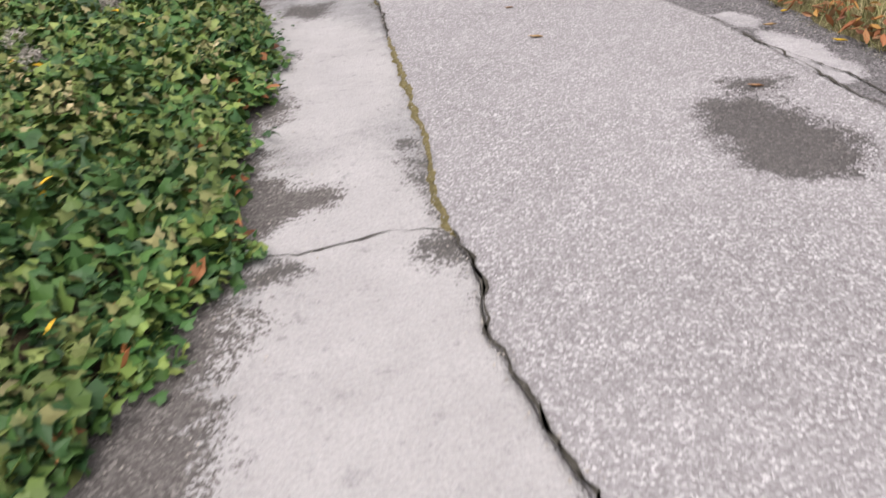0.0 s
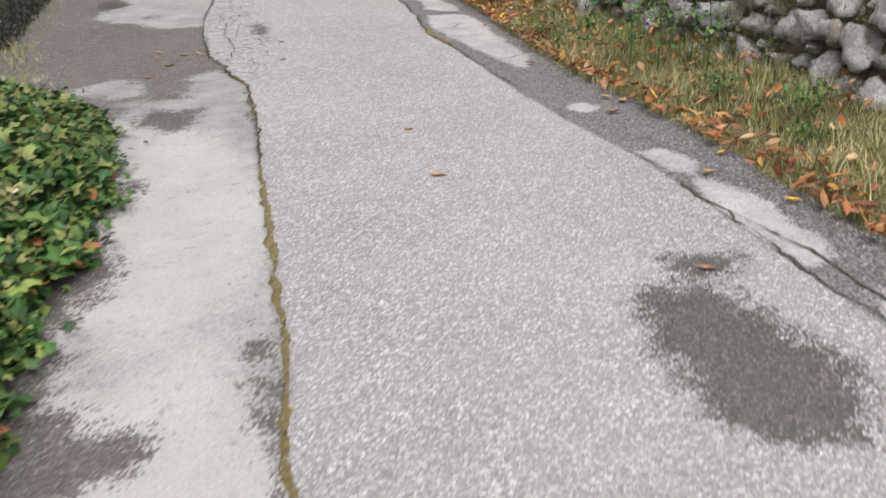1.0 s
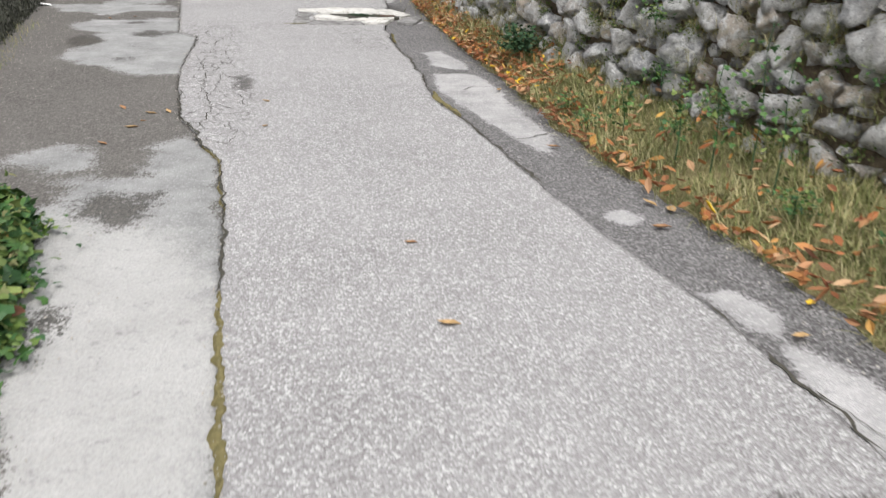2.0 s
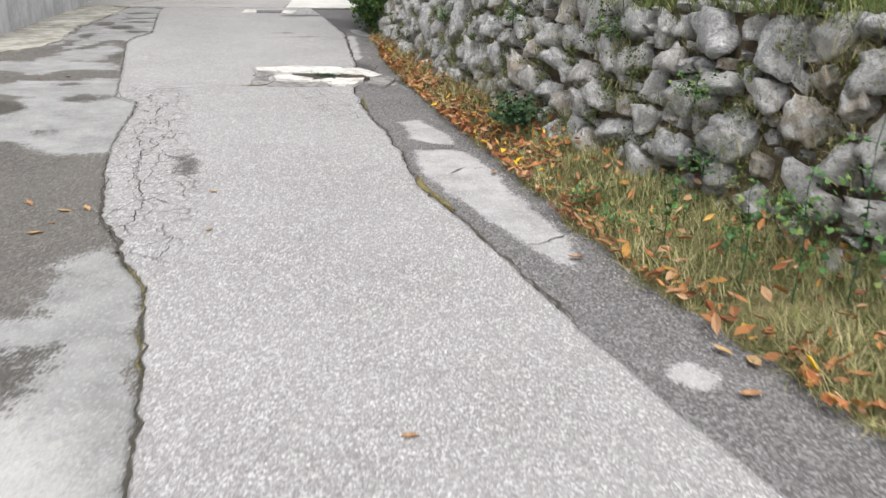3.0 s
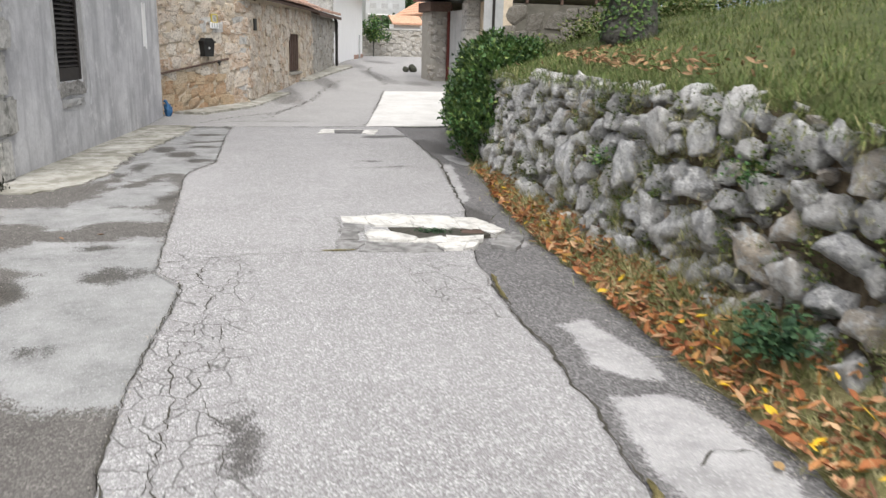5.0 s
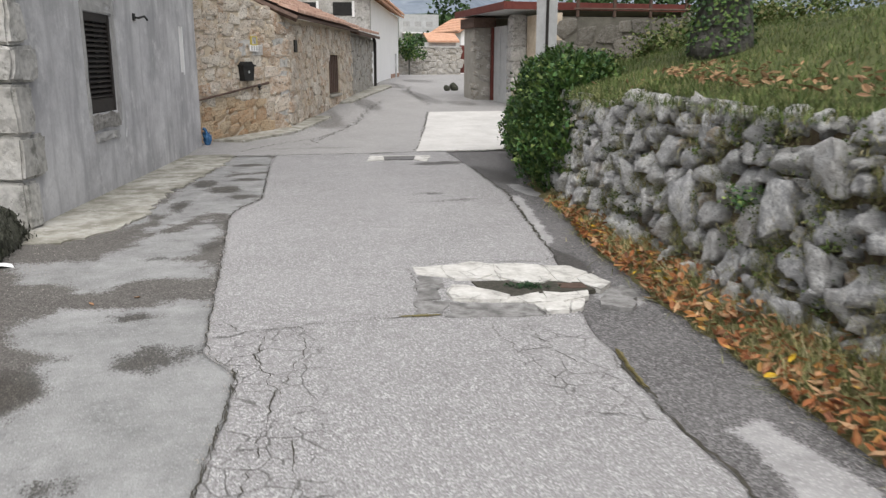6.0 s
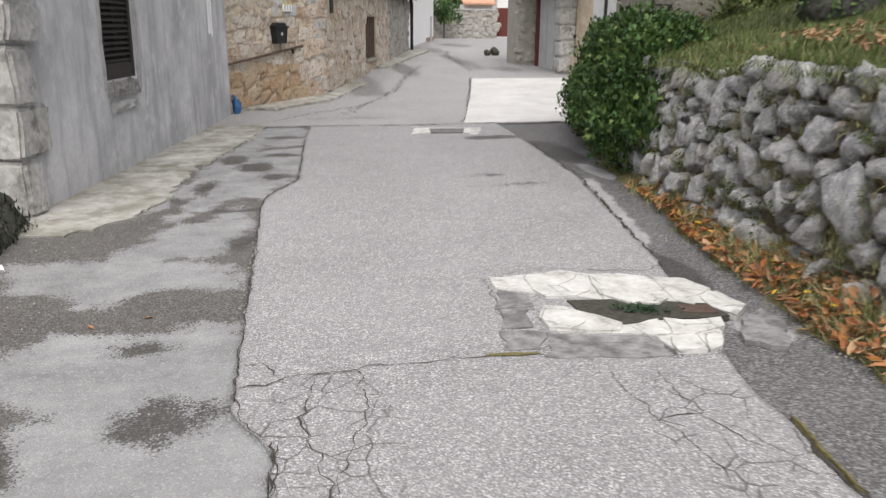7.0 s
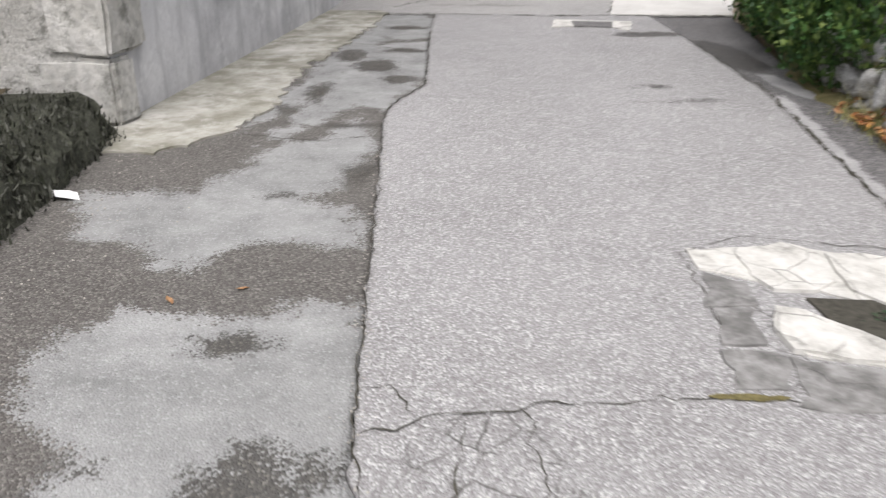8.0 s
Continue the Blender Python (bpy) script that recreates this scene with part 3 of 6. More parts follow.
far_rows = [21.42 + 0.4 * i for i in range(110)]
FAR_WET = [(2.2, 22.3, 0.8, 0.12), (3.0, 27.5, 0.15, 2.5), (4.3, 31.0, 0.3, 2.0), (1.6, 24.4, 0.3, 0.3), (6.5, 34, 0.3, 3), (6.6, 40, 0.5, 2), (8.5, 44, 0.6, 2), (2.6, 26, 0.3, 0.8), (7.2, 31, 0.4, 0.8)]
tagged(sheet("road", far_left, far_right, far_rows, 40, lambda x, y: 0.004 + rise(y), "far_road", [("wet", FAR_WET)]), "pale grey street climbing between stone houses", "road", kind="structure")
tagged(part("road", prism([(3.8, 21.45), (5.75, 21.45), (8.2, 28.4), (5.6, 28.4), (4.6, 24.4)], -0.05, 0.0, 0.03, 4), "white_concrete", None), "fresh white concrete slab beside the street", "concrete slab", kind="structure")
slab_ob = bpy.data.objects["road.002"]
for v in slab_ob.data.vertices:
    v.co.z += rise(v.co.y) + 0.018


def ribbon(name, points, width, z, mat, parent, seed=0, jag=0.02, label=""):
    """A crack or joint: a ragged dark line of changing width."""
    pts = []
    for a, b in zip(points, points[1:]):
        a, b = Vector(a), Vector(b)
        k = max(1, int((b - a).length / 0.035))
        pts += [a.lerp(b, i / k) for i in range(k)]
    pts.append(Vector(points[-1]))
    verts, faces = [], []
    for i, p in enumerate(pts):
        d = (pts[min(i + 1, len(pts) - 1)] - pts[max(i - 1, 0)]).normalized()
        q = Vector((-d.y, d.x))
        o = jag * (noise.noise(Vector((p.x * 9, p.y * 9, seed))) + 0.9 * noise.noise(Vector((p.x * 24, p.y * 24, seed))))
        w = width * max(0.14, 0.5 + 0.7 * noise.noise(Vector((p.x * 8, p.y * 8, seed + 9))) + 0.6 * noise.noise(Vector((p.x * 31, p.y * 31, seed + 9))))
        if i in (0, len(pts) - 1):
            w *= 0.2
        for s in (-0.5, 0.5):
            e = p + q * (o + s * w)
            verts.append((e.x, e.y, z + rise(e.y)))
    for i in range(len(pts) - 1):
        faces.append((2 * i, 2 * i + 1, 2 * i + 3, 2 * i + 2))
    return from_lists(name, verts, faces, mat, parent, label)


CRACKS = [
    ([(0.56, 11.83), (0.67, 11.82), (0.74, 11.9), (0.94, 11.9), (1.17, 11.94), (1.46, 11.95), (1.78, 11.97), (2.04, 11.94)], 0.022),
    ([(0.56, 12.08), (0.65, 12.07), (0.74, 11.91)], 0.014),
    ([(1.09, 11.93), (1.1, 11.52), (0.95, 11.05), (0.86, 10.72)], 0.018),
    ([(0.89, 11.88), (0.82, 11.45), (0.9, 10.96), (0.84, 10.51), (0.7, 9.78), (0.73, 9.28), (0.69, 8.72), (0.72, 8.05), (0.6, 7.6)], 0.022),
    ([(0.98, 10.39), (0.89, 9.74), (0.75, 9.27)], 0.018),
    ([(0.74, 11.34), (0.64, 10.55), (0.56, 9.96), (0.57, 9.55)], 0.018),
    ([(0.86, 9.4), (0.95, 9.0), (0.92, 8.6), (0.98, 8.2)], 0.013),
    ([(0.56, 9.3), (0.7, 9.0), (0.64, 8.5), (0.72, 8.05)], 0.014),
    ([(0.54, 7.75), (0.75, 7.7), (0.85, 7.5), (0.8, 7.2)], 0.014),
    ([(2.24, 11.72), (2.27, 11.1), (2.33, 10.84), (2.3, 10.62)], 0.016),
    ([(2.48, 11.67), (2.46, 11.19), (2.56, 10.9)], 0.016),
    ([(2.27, 11.2), (2.41, 11.21), (2.6, 11.23), (2.64, 11.01)], 0.013),
    ([(1.92, 11.95), (1.95, 12.4), (2.02, 13.15), (2.4, 13.35), (3.1, 13.15), (3.35, 13.3)], 0.02),
    ([(2.42, 8.1), (2.25, 8.18), (2.05, 8.12)], 0.014),
    ([(2.6, 10.2), (2.35, 10.35), (2.2, 10.3)], 0.014),
]
for i, (pts, w) in enumerate(CRACKS):
    ribbon("crack", pts, w * 0.52, 0.0165, "crack", lane, i, 0.03)
for i, pts in enumerate([[(2.53, 3.9), (2.6, 3.3), (2.55, 2.6)], [(2.66, 6.95), (2.8, 6.98), (2.93, 7.05)], [(2.75, 8.4), (2.9, 8.5), (3.05, 8.45)]]):
    ribbon("crack", pts, 0.018, -0.005, "crack", shoulder, 40 + i)
for i, pts in enumerate([[(-0.35, 2.52), (0.0, 2.5), (0.2, 2.55), (0.42, 2.5)], [(-0.6, 15.4), (-0.1, 15.15), (0.2, 15.1), (0.5, 15.2)], [(-0.15, 19.3), (0.3, 19.0), (0.8, 18.6)]]):
    ribbon("crack", pts, 0.014, 0.006, "crack", strip, 60 + i)
# cross joint where the street begins to climb
far_road = bpy.data.objects["road.001"]
ribbon("crack", [(0.3, 21.42), (1.7, 21.36), (2.84, 21.3), (3.8, 21.36), (5.5, 21.42)], 0.07, 0.021, "crack", far_road, 70, 0.03)
ribbon("crack", [(3.8, 21.6), (4.15, 22.6), (4.55, 24.4), (5.1, 26.5), (5.6, 28.6)], 0.05, 0.0075, "crack", far_road, 71, 0.05)
ribbon("crack", [(1.9, 22.6), (2.6, 24.3), (3.3, 26.0), (4.0, 29.0), (4.9, 32.0)], 0.05, 0.0075, "crack", far_road, 72, 0.15)
ribbon("crack", [(0.7, 22.0), (1.4, 22.9), (2.2, 23.6), (2.6, 24.3)], 0.04, 0.0075, "crack", far_road, 73, 0.1)
ribbon("crack", [(6.0, 30.5), (6.4, 33.5), (6.5, 36), (7.2, 39)], 0.08, 0.0075, "crack", far_road, 74, 0.2)


def moss_line(name, knots, width, height, seed):
    """Low cushion of dry moss that fills a joint."""
    verts, faces, k = [], [], 7
    ys = np.arange(knots[0], knots[1], 0.02)
    for y in ys:
        w = width * max(0.15, 0.7 + 0.6 * noise.noise(Vector((y * 5, seed, 0))) + 0.55 * noise.noise(Vector((y * 19, seed, 0))))
        e = min(1, (y - knots[0]) * 8, (knots[1] - y) * 8) + 0.02
        for j in range(k):
            s = -1 + 2 * j / (k - 1)
            x = knots[2](y) + s * w * 0.5 * e + 0.014 * noise.noise(Vector((y * 33, j * 0.7, seed)))
            verts.append((x, y, -0.004 + (0.016 + height * (0.7 + 0.5 * noise.noise(Vector((x * 60, y * 60, seed))))) * math.sqrt(max(0, 1 - s * s * 0.98))))
    for i in range(len(ys) - 1):
        for j in range(k - 1):
            faces.append((i * k + j, i * k + j + 1, (i + 1) * k + j + 1, (i + 1) * k + j))
    return tagged(from_lists(name, verts, faces, "moss", smooth=True), "dry olive moss growing along the pavement joint", "moss", kind="stuff")


# dark ribbons paint in the thin shadow line along the left seam
for a, b, w in ((0.4, 2.45, 0.022), (0.9, 2.3, 0.014), (5.1, 6.9, 0.022), (6.9, 8.4, 0.024), (8.4, 11.3, 0.014), (11.3, 15.9, 0.008), (15.9, 19.8, 0.02)):
    ribbon("crack", [(seam_left(a + (b - a) * i / 20), a + (b - a) * i / 20) for i in range(21)], w, 0.0175, "crack", lane, a, 0.02)
for a, b, w in ((2.6, 4.5, 0.02), (6.0, 8.0, 0.03), (8.3, 11.0, 0.03), (13.5, 19.0, 0.04)):
    ribbon("crack", [(seam_right(a + (b - a) * i / 20), a + (b - a) * i / 20) for i in range(21)], w, 0.0175, "crack", lane, a + 31, 0.025)
moss_line("moss", (2.4, 5.14, seam_left), 0.055, 0.004, 1)
moss_line("moss", (7.55, 8.35, lambda y: seam_right(y) + 0.03), 0.07, 0.008, 2)
moss_line("moss", (6.0, 7.2, lambda y: seam_left(y)), 0.022, 0.002, 3)
moss_line("moss", (10.55, 11.15, lambda y: seam_right(y) + 0.03), 0.035, 0.006, 4)
ribbon("crack", [(1.72, 11.97), (2.0, 11.945)], 0.06, 0.02, "moss", lane, 90, 0.01, "dry moss in the crack")

# broken pale cement patch with an open drain slot
patch = thing("cement_patch", (2.7, 12.4, 0.0), "broken pale cement patch round a weedy drain slot in the lane", "cement patch", kind="structure")
for i, o in enumerate([
        [(2.06, 13.18), (2.26, 13.09), (2.22, 12.88), (2.04, 12.96)],
        [(2.28, 13.1), (2.55, 13.24), (2.67, 13.12), (2.6, 12.8), (2.47, 12.71), (2.3, 12.74), (2.25, 12.87)],
        [(2.69, 13.09), (2.88, 13.08), (3.05, 12.98), (2.99, 12.56), (2.9, 12.48), (2.72, 12.54), (2.62, 12.72)],
        [(3.08, 12.97), (3.26, 12.94), (3.34, 12.7), (3.19, 12.6), (3.1, 12.45), (3.02, 12.52)],
        [(3.2, 12.58), (3.34, 12.64), (3.38, 12.38), (3.24, 12.24), (3.17, 12.4)],
        [(2.22, 12.58), (2.33, 12.53), (2.46, 12.37), (2.55, 12.22), (2.5, 12.13), (2.32, 12.17), (2.15, 12.24), (2.14, 12.4)],
        [(2.58, 12.2), (2.78, 12.28), (2.72, 12.04), (2.62, 12.06)],
        [(2.82, 12.27), (2.93, 12.21), (3.13, 12.23), (3.09, 12.1), (2.85, 12.02), (2.75, 12.04)],
        [(2.71, 12.0), (2.86, 12.01), (2.82, 11.81), (2.67, 11.83)],
        [(2.88, 12.02), (3.03, 12.04), (2.93, 11.84), (2.84, 11.81)]]):
    part("piece", prism(o, -0.01, 0.026 + 0.004 * (i % 3), 0.014, i * 3.1), "cement", patch)
for i, o in enumerate([[(2.06, 13.16), (2.55, 13.22), (2.9, 13.06), (3.28, 12.94), (3.37, 12.4), (3.24, 12.26), (3.08, 12.47), (2.72, 12.56), (2.47, 12.73), (2.05, 12.95)], [(2.2, 12.54), (2.5, 12.28), (2.8, 12.25), (3.12, 12.22), (3.0, 11.98), (2.84, 11.84), (2.68, 11.85), (2.66, 12.06), (2.18, 12.22)]]):
    part("bedding", prism(o, -0.01, 0.021, 0.02, 60 + i), "cement", patch, "cracked pale cement bed")
for i, o in enumerate([[(2.03, 12.92), (2.22, 12.82), (2.19, 12.62), (1.98, 12.62)], [(1.97, 12.58), (2.12, 12.56), (2.07, 12.28), (1.9, 12.3)], [(1.9, 12.26), (2.1, 12.22), (2.03, 11.98), (1.84, 11.99)], [(3.24, 12.22), (3.45, 12.32), (3.44, 12.03), (3.28, 11.8), (3.07, 11.91)], [(2.14, 12.14), (2.5, 12.1), (2.48, 12.0), (2.2, 12.02)]]):
    part("piece", prism(o, -0.01, 0.02, 0.05, 50 + i), "old_cement", patch, "grey crumbling patch of old cement")
part("slot", prism([(2.4, 12.66), (2.72, 12.62), (3.2, 12.46), (3.2, 12.24), (2.8, 12.26), (2.56, 12.22), (2.42, 12.36)], -0.01, 0.0225, 0.02, 77), "crack", patch, "dirt in the open slot")
part("edge", prism([(2.1, 12.2), (2.66, 12.04), (2.63, 11.79), (2.02, 11.87)], -0.01, 0.0175, 0.05, 78), "old_cement", patch, "dark broken asphalt edge")
part("rust", prism([(3.0, 12.46), (3.18, 12.42), (3.15, 12.3), (2.98, 12.34)], -0.01, 0.027, 0.015, 79), "brown_wood", patch, "rusty brown drain cover")

# manhole frame at the cross joint
manhole = thing("manhole", (3.2, 20.7, 0.0), "square steel manhole cover set in white cement", "manhole", kind="structure")
part("cement_frame", prism([(2.72, 20.2), (2.88, 20.9), (3.92, 20.75), (3.66, 19.95), (3.5, 20.25), (3.0, 20.3)], -0.01, 0.022, 0.03, 5), "cement", manhole)
part("cover", prism([(3.02, 20.25), (3.08, 20.72), (3.62, 20.66), (3.5, 20.2)], -0.01, 0.029, 0, 0), "shoulder", manhole, "worn grey cover")

# cement apron along the house foot
tagged(part("pavement", prism([(-1.3, 14.9), (-0.84, 14.78), (-0.45, 15.3), (-0.26, 16.03), (-0.2, 17.27), (0.12, 18.69), (0.45, 20.4), (0.65, 21.4), (0.35, 22.6), (0.1, 23.4), (-0.3, 22.5), (-1.4, 15.4)], -0.02, 0.016, 0.11, 9), "kerb", None),
       "pale mossy cement apron along the house foot", "pavement", kind="structure")

# ---- stones ----
def stone_mesh(name, seed, mat, rough=0.22, square=0.0, level=2, cut=(9, 0.5, 0.82), smooth=False):
    bm = bmesh.new()
    bmesh.ops.create_icosphere(bm, subdivisions=level, radius=1.0)
    off = Vector((seed * 3.7, seed * 1.3, seed * 5.1))
    cuts = [(noise.random_unit_vector(), random.uniform(cut[1], cut[2])) for _ in range(cut[0])]
    for v in bm.verts:
        p = v.co.copy()
        if square:
            q = Vector([math.copysign(abs(c) ** (1 - square), c) for c in p])
            p = q / max(1e-6, max(abs(q.x), abs(q.y), abs(q.z))) * (0.75 + 0.25 * p.length)
        for n, d in cuts:
            k = p.dot(n) - d
            if k > 0:
                p -= n * k * 0.9
        p *= 1 + rough * noise.noise(v.co * 1.3 + off) + 0.4 * rough * noise.noise(v.co * 3.5 + off) + 0.45 * rough * noise.noise(v.co * 7 + off) - 0.3 * rough * abs(noise.noise(v.co * 4.2 - off))
        v.co = p
    me = bpy.data.meshes.new(name)
    bm.to_mesh(me)
    bm.free()
    me.polygons.foreach_set("use_smooth", [smooth] * len(me.polygons))
    me.materials.append(MAT[mat])
    return me


def piece(name, me, parent, place, turn, scale):
    ob = new(name, me)
    ob.parent = parent
    ob.matrix_basis = Matrix.Translation(Vector(place) - BASE[parent]) @ turn @ Matrix.Diagonal((*scale, 1))
    return ob


def pack(width, height, seeds, sizes, rng, tight=0.9, tries=1500, aspect=(1.0, 1.5)):
    """Fill a face with stones, the large ones first; rows of u, v, half width, half height."""
    got = list(seeds)
    arr = np.zeros((6000, 4))
    if got:
        arr[:len(got)] = got
    for r in sizes:
        for _ in range(tries):
            ru = r * rng.uniform(*aspect) * rng.uniform(0.9, 1.15)
            rv = r * rng.uniform(0.85, 1.1)
            u, v = rng.uniform(0, width), rng.uniform(0, 1)
            v = rv * 0.7 + v * max(0.01, height(u) - 1.5 * rv)
            q = arr[:len(got)]
            if len(q):
                d = (np.abs(u - q[:, 0]) / (ru + q[:, 2])) ** 3.6 + (np.abs(v - q[:, 1]) / (rv + q[:, 3])) ** 3.6
                if d.min() < tight ** 3.6:
                    continue
            arr[len(got)] = (u, v, ru, rv)
            got.append((u, v, ru, rv))
    return got


# ---- dry-stone retaining wall ----
def wall_top(y):
    return 1.27 + 0.1 * noise.noise(Vector((y * 0.7, 3, 0))) + (0.08 if 9.5 < y < 14 else 0)


def batter(y, z):
    return wall_foot(y) + 0.15 * z


wall_back = []
ys = [-3 + 0.25 * i for i in range(96)]
verts, faces = [], []
for y in ys:
    for z in (-0.1, 0.3, 0.7, 1.05, wall_top(y) - 0.05):
        verts.append((batter(y, z) + 0.11 + 0.03 * noise.noise(Vector((0, y * 4, z * 4))), y, z))
    verts.append((batter(y, 1.3) + 0.7, y, wall_top(y) - 0.02))
for i in range(len(ys) - 1):
    for j in range(5):
        faces.append((i * 6 + j, (i + 1) * 6 + j, (i + 1) * 6 + j + 1, i * 6 + j + 1))
retaining = thing("retaining_wall", (3.7, 9.0, 0.0), "rough dry-stone retaining wall of grey lichened limestone", "stone wall", kind="structure")
from_lists("backing", verts, faces, "wall_earth", retaining, "brown earth behind the stones")
BIG = [(7.16, 1.07, 0.25, 0.14), (6.66, 1.11, 0.25, 0.17), (8.38, 1.06, 0.16, 0.15), (8.9, 1.08, 0.12, 0.12), (6.82, 0.58, 0.26, 0.16), (7.3, 0.7, 0.17, 0.12), (7.58, 0.5, 0.11, 0.1), (7.25, 0.4, 0.15, 0.12),
       (6.98, 0.83, 0.14, 0.08), (7.86, 0.84, 0.17, 0.12), (7.61, 1.05, 0.11, 0.12), (6.3, 0.43, 0.16, 0.12), (10.8, 1.03, 0.22, 0.18), (12.35, 0.5, 0.22, 0.25), (13.39, 1.25, 0.3, 0.15), (12.72, 1.14, 0.18, 0.12),
       (12.25, 1.14, 0.16, 0.14), (12.05, 0.85, 0.26, 0.11), (13.1, 0.45, 0.19, 0.18), (11.6, 0.85, 0.15, 0.11), (11.2, 0.71, 0.18, 0.2), (14.35, 0.97, 0.25, 0.2), (11.57, 0.35, 0.16, 0.15), (9.26, 0.9, 0.13, 0.08),
       (8.1, 0.55, 0.16, 0.11), (5.78, 0.42, 0.2, 0.1), (6.1, 0.6, 0.13, 0.1), (5.42, 0.42, 0.13, 0.09), (5.1, 0.45, 0.13, 0.14), (10.0, 1.2, 0.12, 0.19), (9.5, 0.5, 0.2, 0.14), (10.3, 0.55, 0.18, 0.13)]
rng = random.Random(5)
packed = pack(18.2, lambda u: wall_top(u - 1.0), [(y + 1.0, z, min(a, 0.21) * 0.88, b * 0.92) for y, z, a, b in BIG], [0.115, 0.1, 0.086, 0.074, 0.063, 0.052, 0.042, 0.032, 0.025], rng, 0.95, 4000, (0.9, 1.25))
shapes = [stone_mesh("wall_stone_%d" % i, i + 1, "wall_stone", 0.42, 0.24, 3, (9, 0.62, 0.94), True) for i in range(22)]
little = [stone_mesh("chink_stone", i + 51, "chink_stone", 0.3, 0.25) for i in range(6)]
packed.sort(key=lambda s: -s[2] * s[3] * (1.0 if s[0] > 5 else 0.1))
rest = []
for i, (u, v, a, b) in enumerate(packed):
    y = u - 1.0
    x = batter(y, v) + rng.uniform(-0.03, 0.04)
    lean = math.atan2(wall_foot(y + 0.3) - wall_foot(y - 0.3), 0.6)
    turn = Euler((rng.uniform(-0.4, 0.4), rng.uniform(-0.12, 0.12) + 0.15, -lean + rng.uniform(-0.12, 0.12))).to_matrix().to_4x4()
    depth = max(0.1, 0.75 * max(a, b))
    if i < 300:
        piece("stone", shapes[i % 22], retaining, (x + depth * 0.68, y, v), turn, (depth, a * 1.0, b * 1.02))
    else:
        rest.append((little[i % 6], Matrix.Translation((x + depth * 0.7 + 0.03, y, v)) @ turn @ Matrix.Diagonal((depth, a * 1.1, b * 1.1, 1))))
bm = bmesh.new()
for me, m in rest:
    k = len(bm.verts)
    bm.from_mesh(me)
    bm.verts.ensure_lookup_table()
    bmesh.ops.transform(bm, matrix=m, verts=bm.verts[k:])
small_stones = part("chinking_stones", bm, "chink_stone", retaining, "small stones wedged in the joints")
small_stones["kind"] = "stuff"

# ---- verge and hillside ----
def verge_height(x, y):
    a, b = verge(y), wall_foot(y) + 0.25
    t = max(0.0, min(1.0, (x - a) / max(0.1, b - a)))
    return -0.03 + 0.26 * t ** 0.8 * (1 if y < 12 else max(0.3, 1 - (y - 12) * 0.15)) + 0.02 * noise.noise(Vector((x * 4, y * 4, 0)))


tagged(sheet("verge", lambda y: verge(y) - 0.02, lambda y: wall_foot(y) + 0.3, [-3 + 0.12 * i for i in range(175)], 14, verge_height, "turf", skirt=0), "strip of earth and grass at the wall foot", "grass verge", kind="structure")


def hill_height(x, y):
    d = max(0.0, x - batter(y, 1.3))
    z = wall_top(y) - 0.03 + 0.27 * min(d, 3.2) + 0.13 * max(0, d - 3.2)
    if y > 17.5:
        z -= 0.04 * (y - 17.5)
    return z + 0.05 * noise.noise(Vector((x * 0.8, y * 0.8, 4)))


tagged(sheet("hillside", lambda y: batter(y, 1.3) + 0.12, lambda y: batter(y, 1.3) + 26, [-6 + 0.35 * i for i in range(79)], 60, hill_height, "hill_turf", skirt=0.5), "grassy bank rising above the stone wall", "hillside", kind="structure")
tagged(part("hillside", prism([(5.85, 20.6), (6.5, 21.1), (32, 21.1), (32, 20.4)], -0.2, 1.6), "soil", None), "earth end of the bank", "hillside", kind="structure")

npr = np.random.RandomState(3)


def grass_patch(name, n, xy, height, lo, hi, width, mat, label, flat=0.5, keep=None):
    x, y = xy(n)
    if keep is not None:
        k = keep(x, y)
        x, y = x[k], y[k]
    n = len(x)
    z = np.array([height(a, b) for a, b in zip(x, y)])
    clump = np.array([0.75 + 0.7 * max(-0.4, noise.noise(Vector((a * 2.5, b * 2.5, 9)))) for a, b in zip(x, y)])
    ln = npr.uniform(lo, hi, n) * clump
    t = turns(npr.uniform(0, math.tau, n), -np.clip(np.abs(npr.normal(0, flat, n)), 0, 1.15), np.zeros(n))
    ob = scatter(name, BLADE, BLADE_F, np.stack([x, y, z - 0.01], -1), t, np.stack([npr.uniform(0.6, 1.3, n) * width, ln, ln], -1), mat)
    return tagged(ob, label, "grass", kind="stuff")


def on_verge(n):
    y = npr.uniform(-0.5, 15.5, n)
    a = np.array([verge(q) for q in y])
    b = np.array([wall_foot(q) for q in y]) + 0.12
    t = npr.uniform(0.0, 1, n) ** 0.75
    return a + (b - a) * t, y


def thin(x, y):
    dens = np.array([0.7 + 0.9 * noise.noise(Vector((a * 1.6, b * 1.6, 21))) for a, b in zip(x, y)])
    dens = np.where(y > 8.5, dens * 0.5, dens + 0.5)
    return npr.uniform(0, 1, len(x)) < dens


grass_patch("grass", 90000, on_verge, verge_height, 0.06, 0.21, 0.006, "grass", "tufts of green and straw-dry verge grass", 0.95, thin)


def at_foot(n):
    y = npr.uniform(8.6, 16.0, n)
    return np.array([wall_foot(q) for q in y]) + 0.1 - np.abs(npr.normal(0, 0.13, n)), y


def tufted(x, y):
    return npr.uniform(0, 1, len(x)) < np.array([0.35 + 1.3 * noise.noise(Vector((a * 1.2, b * 1.5, 44))) for a, b in zip(x, y)])


grass_patch("grass", 14000, at_foot, verge_height, 0.08, 0.28, 0.0075, "grass", "green grass tufts against the foot of the stones", 0.7, tufted)


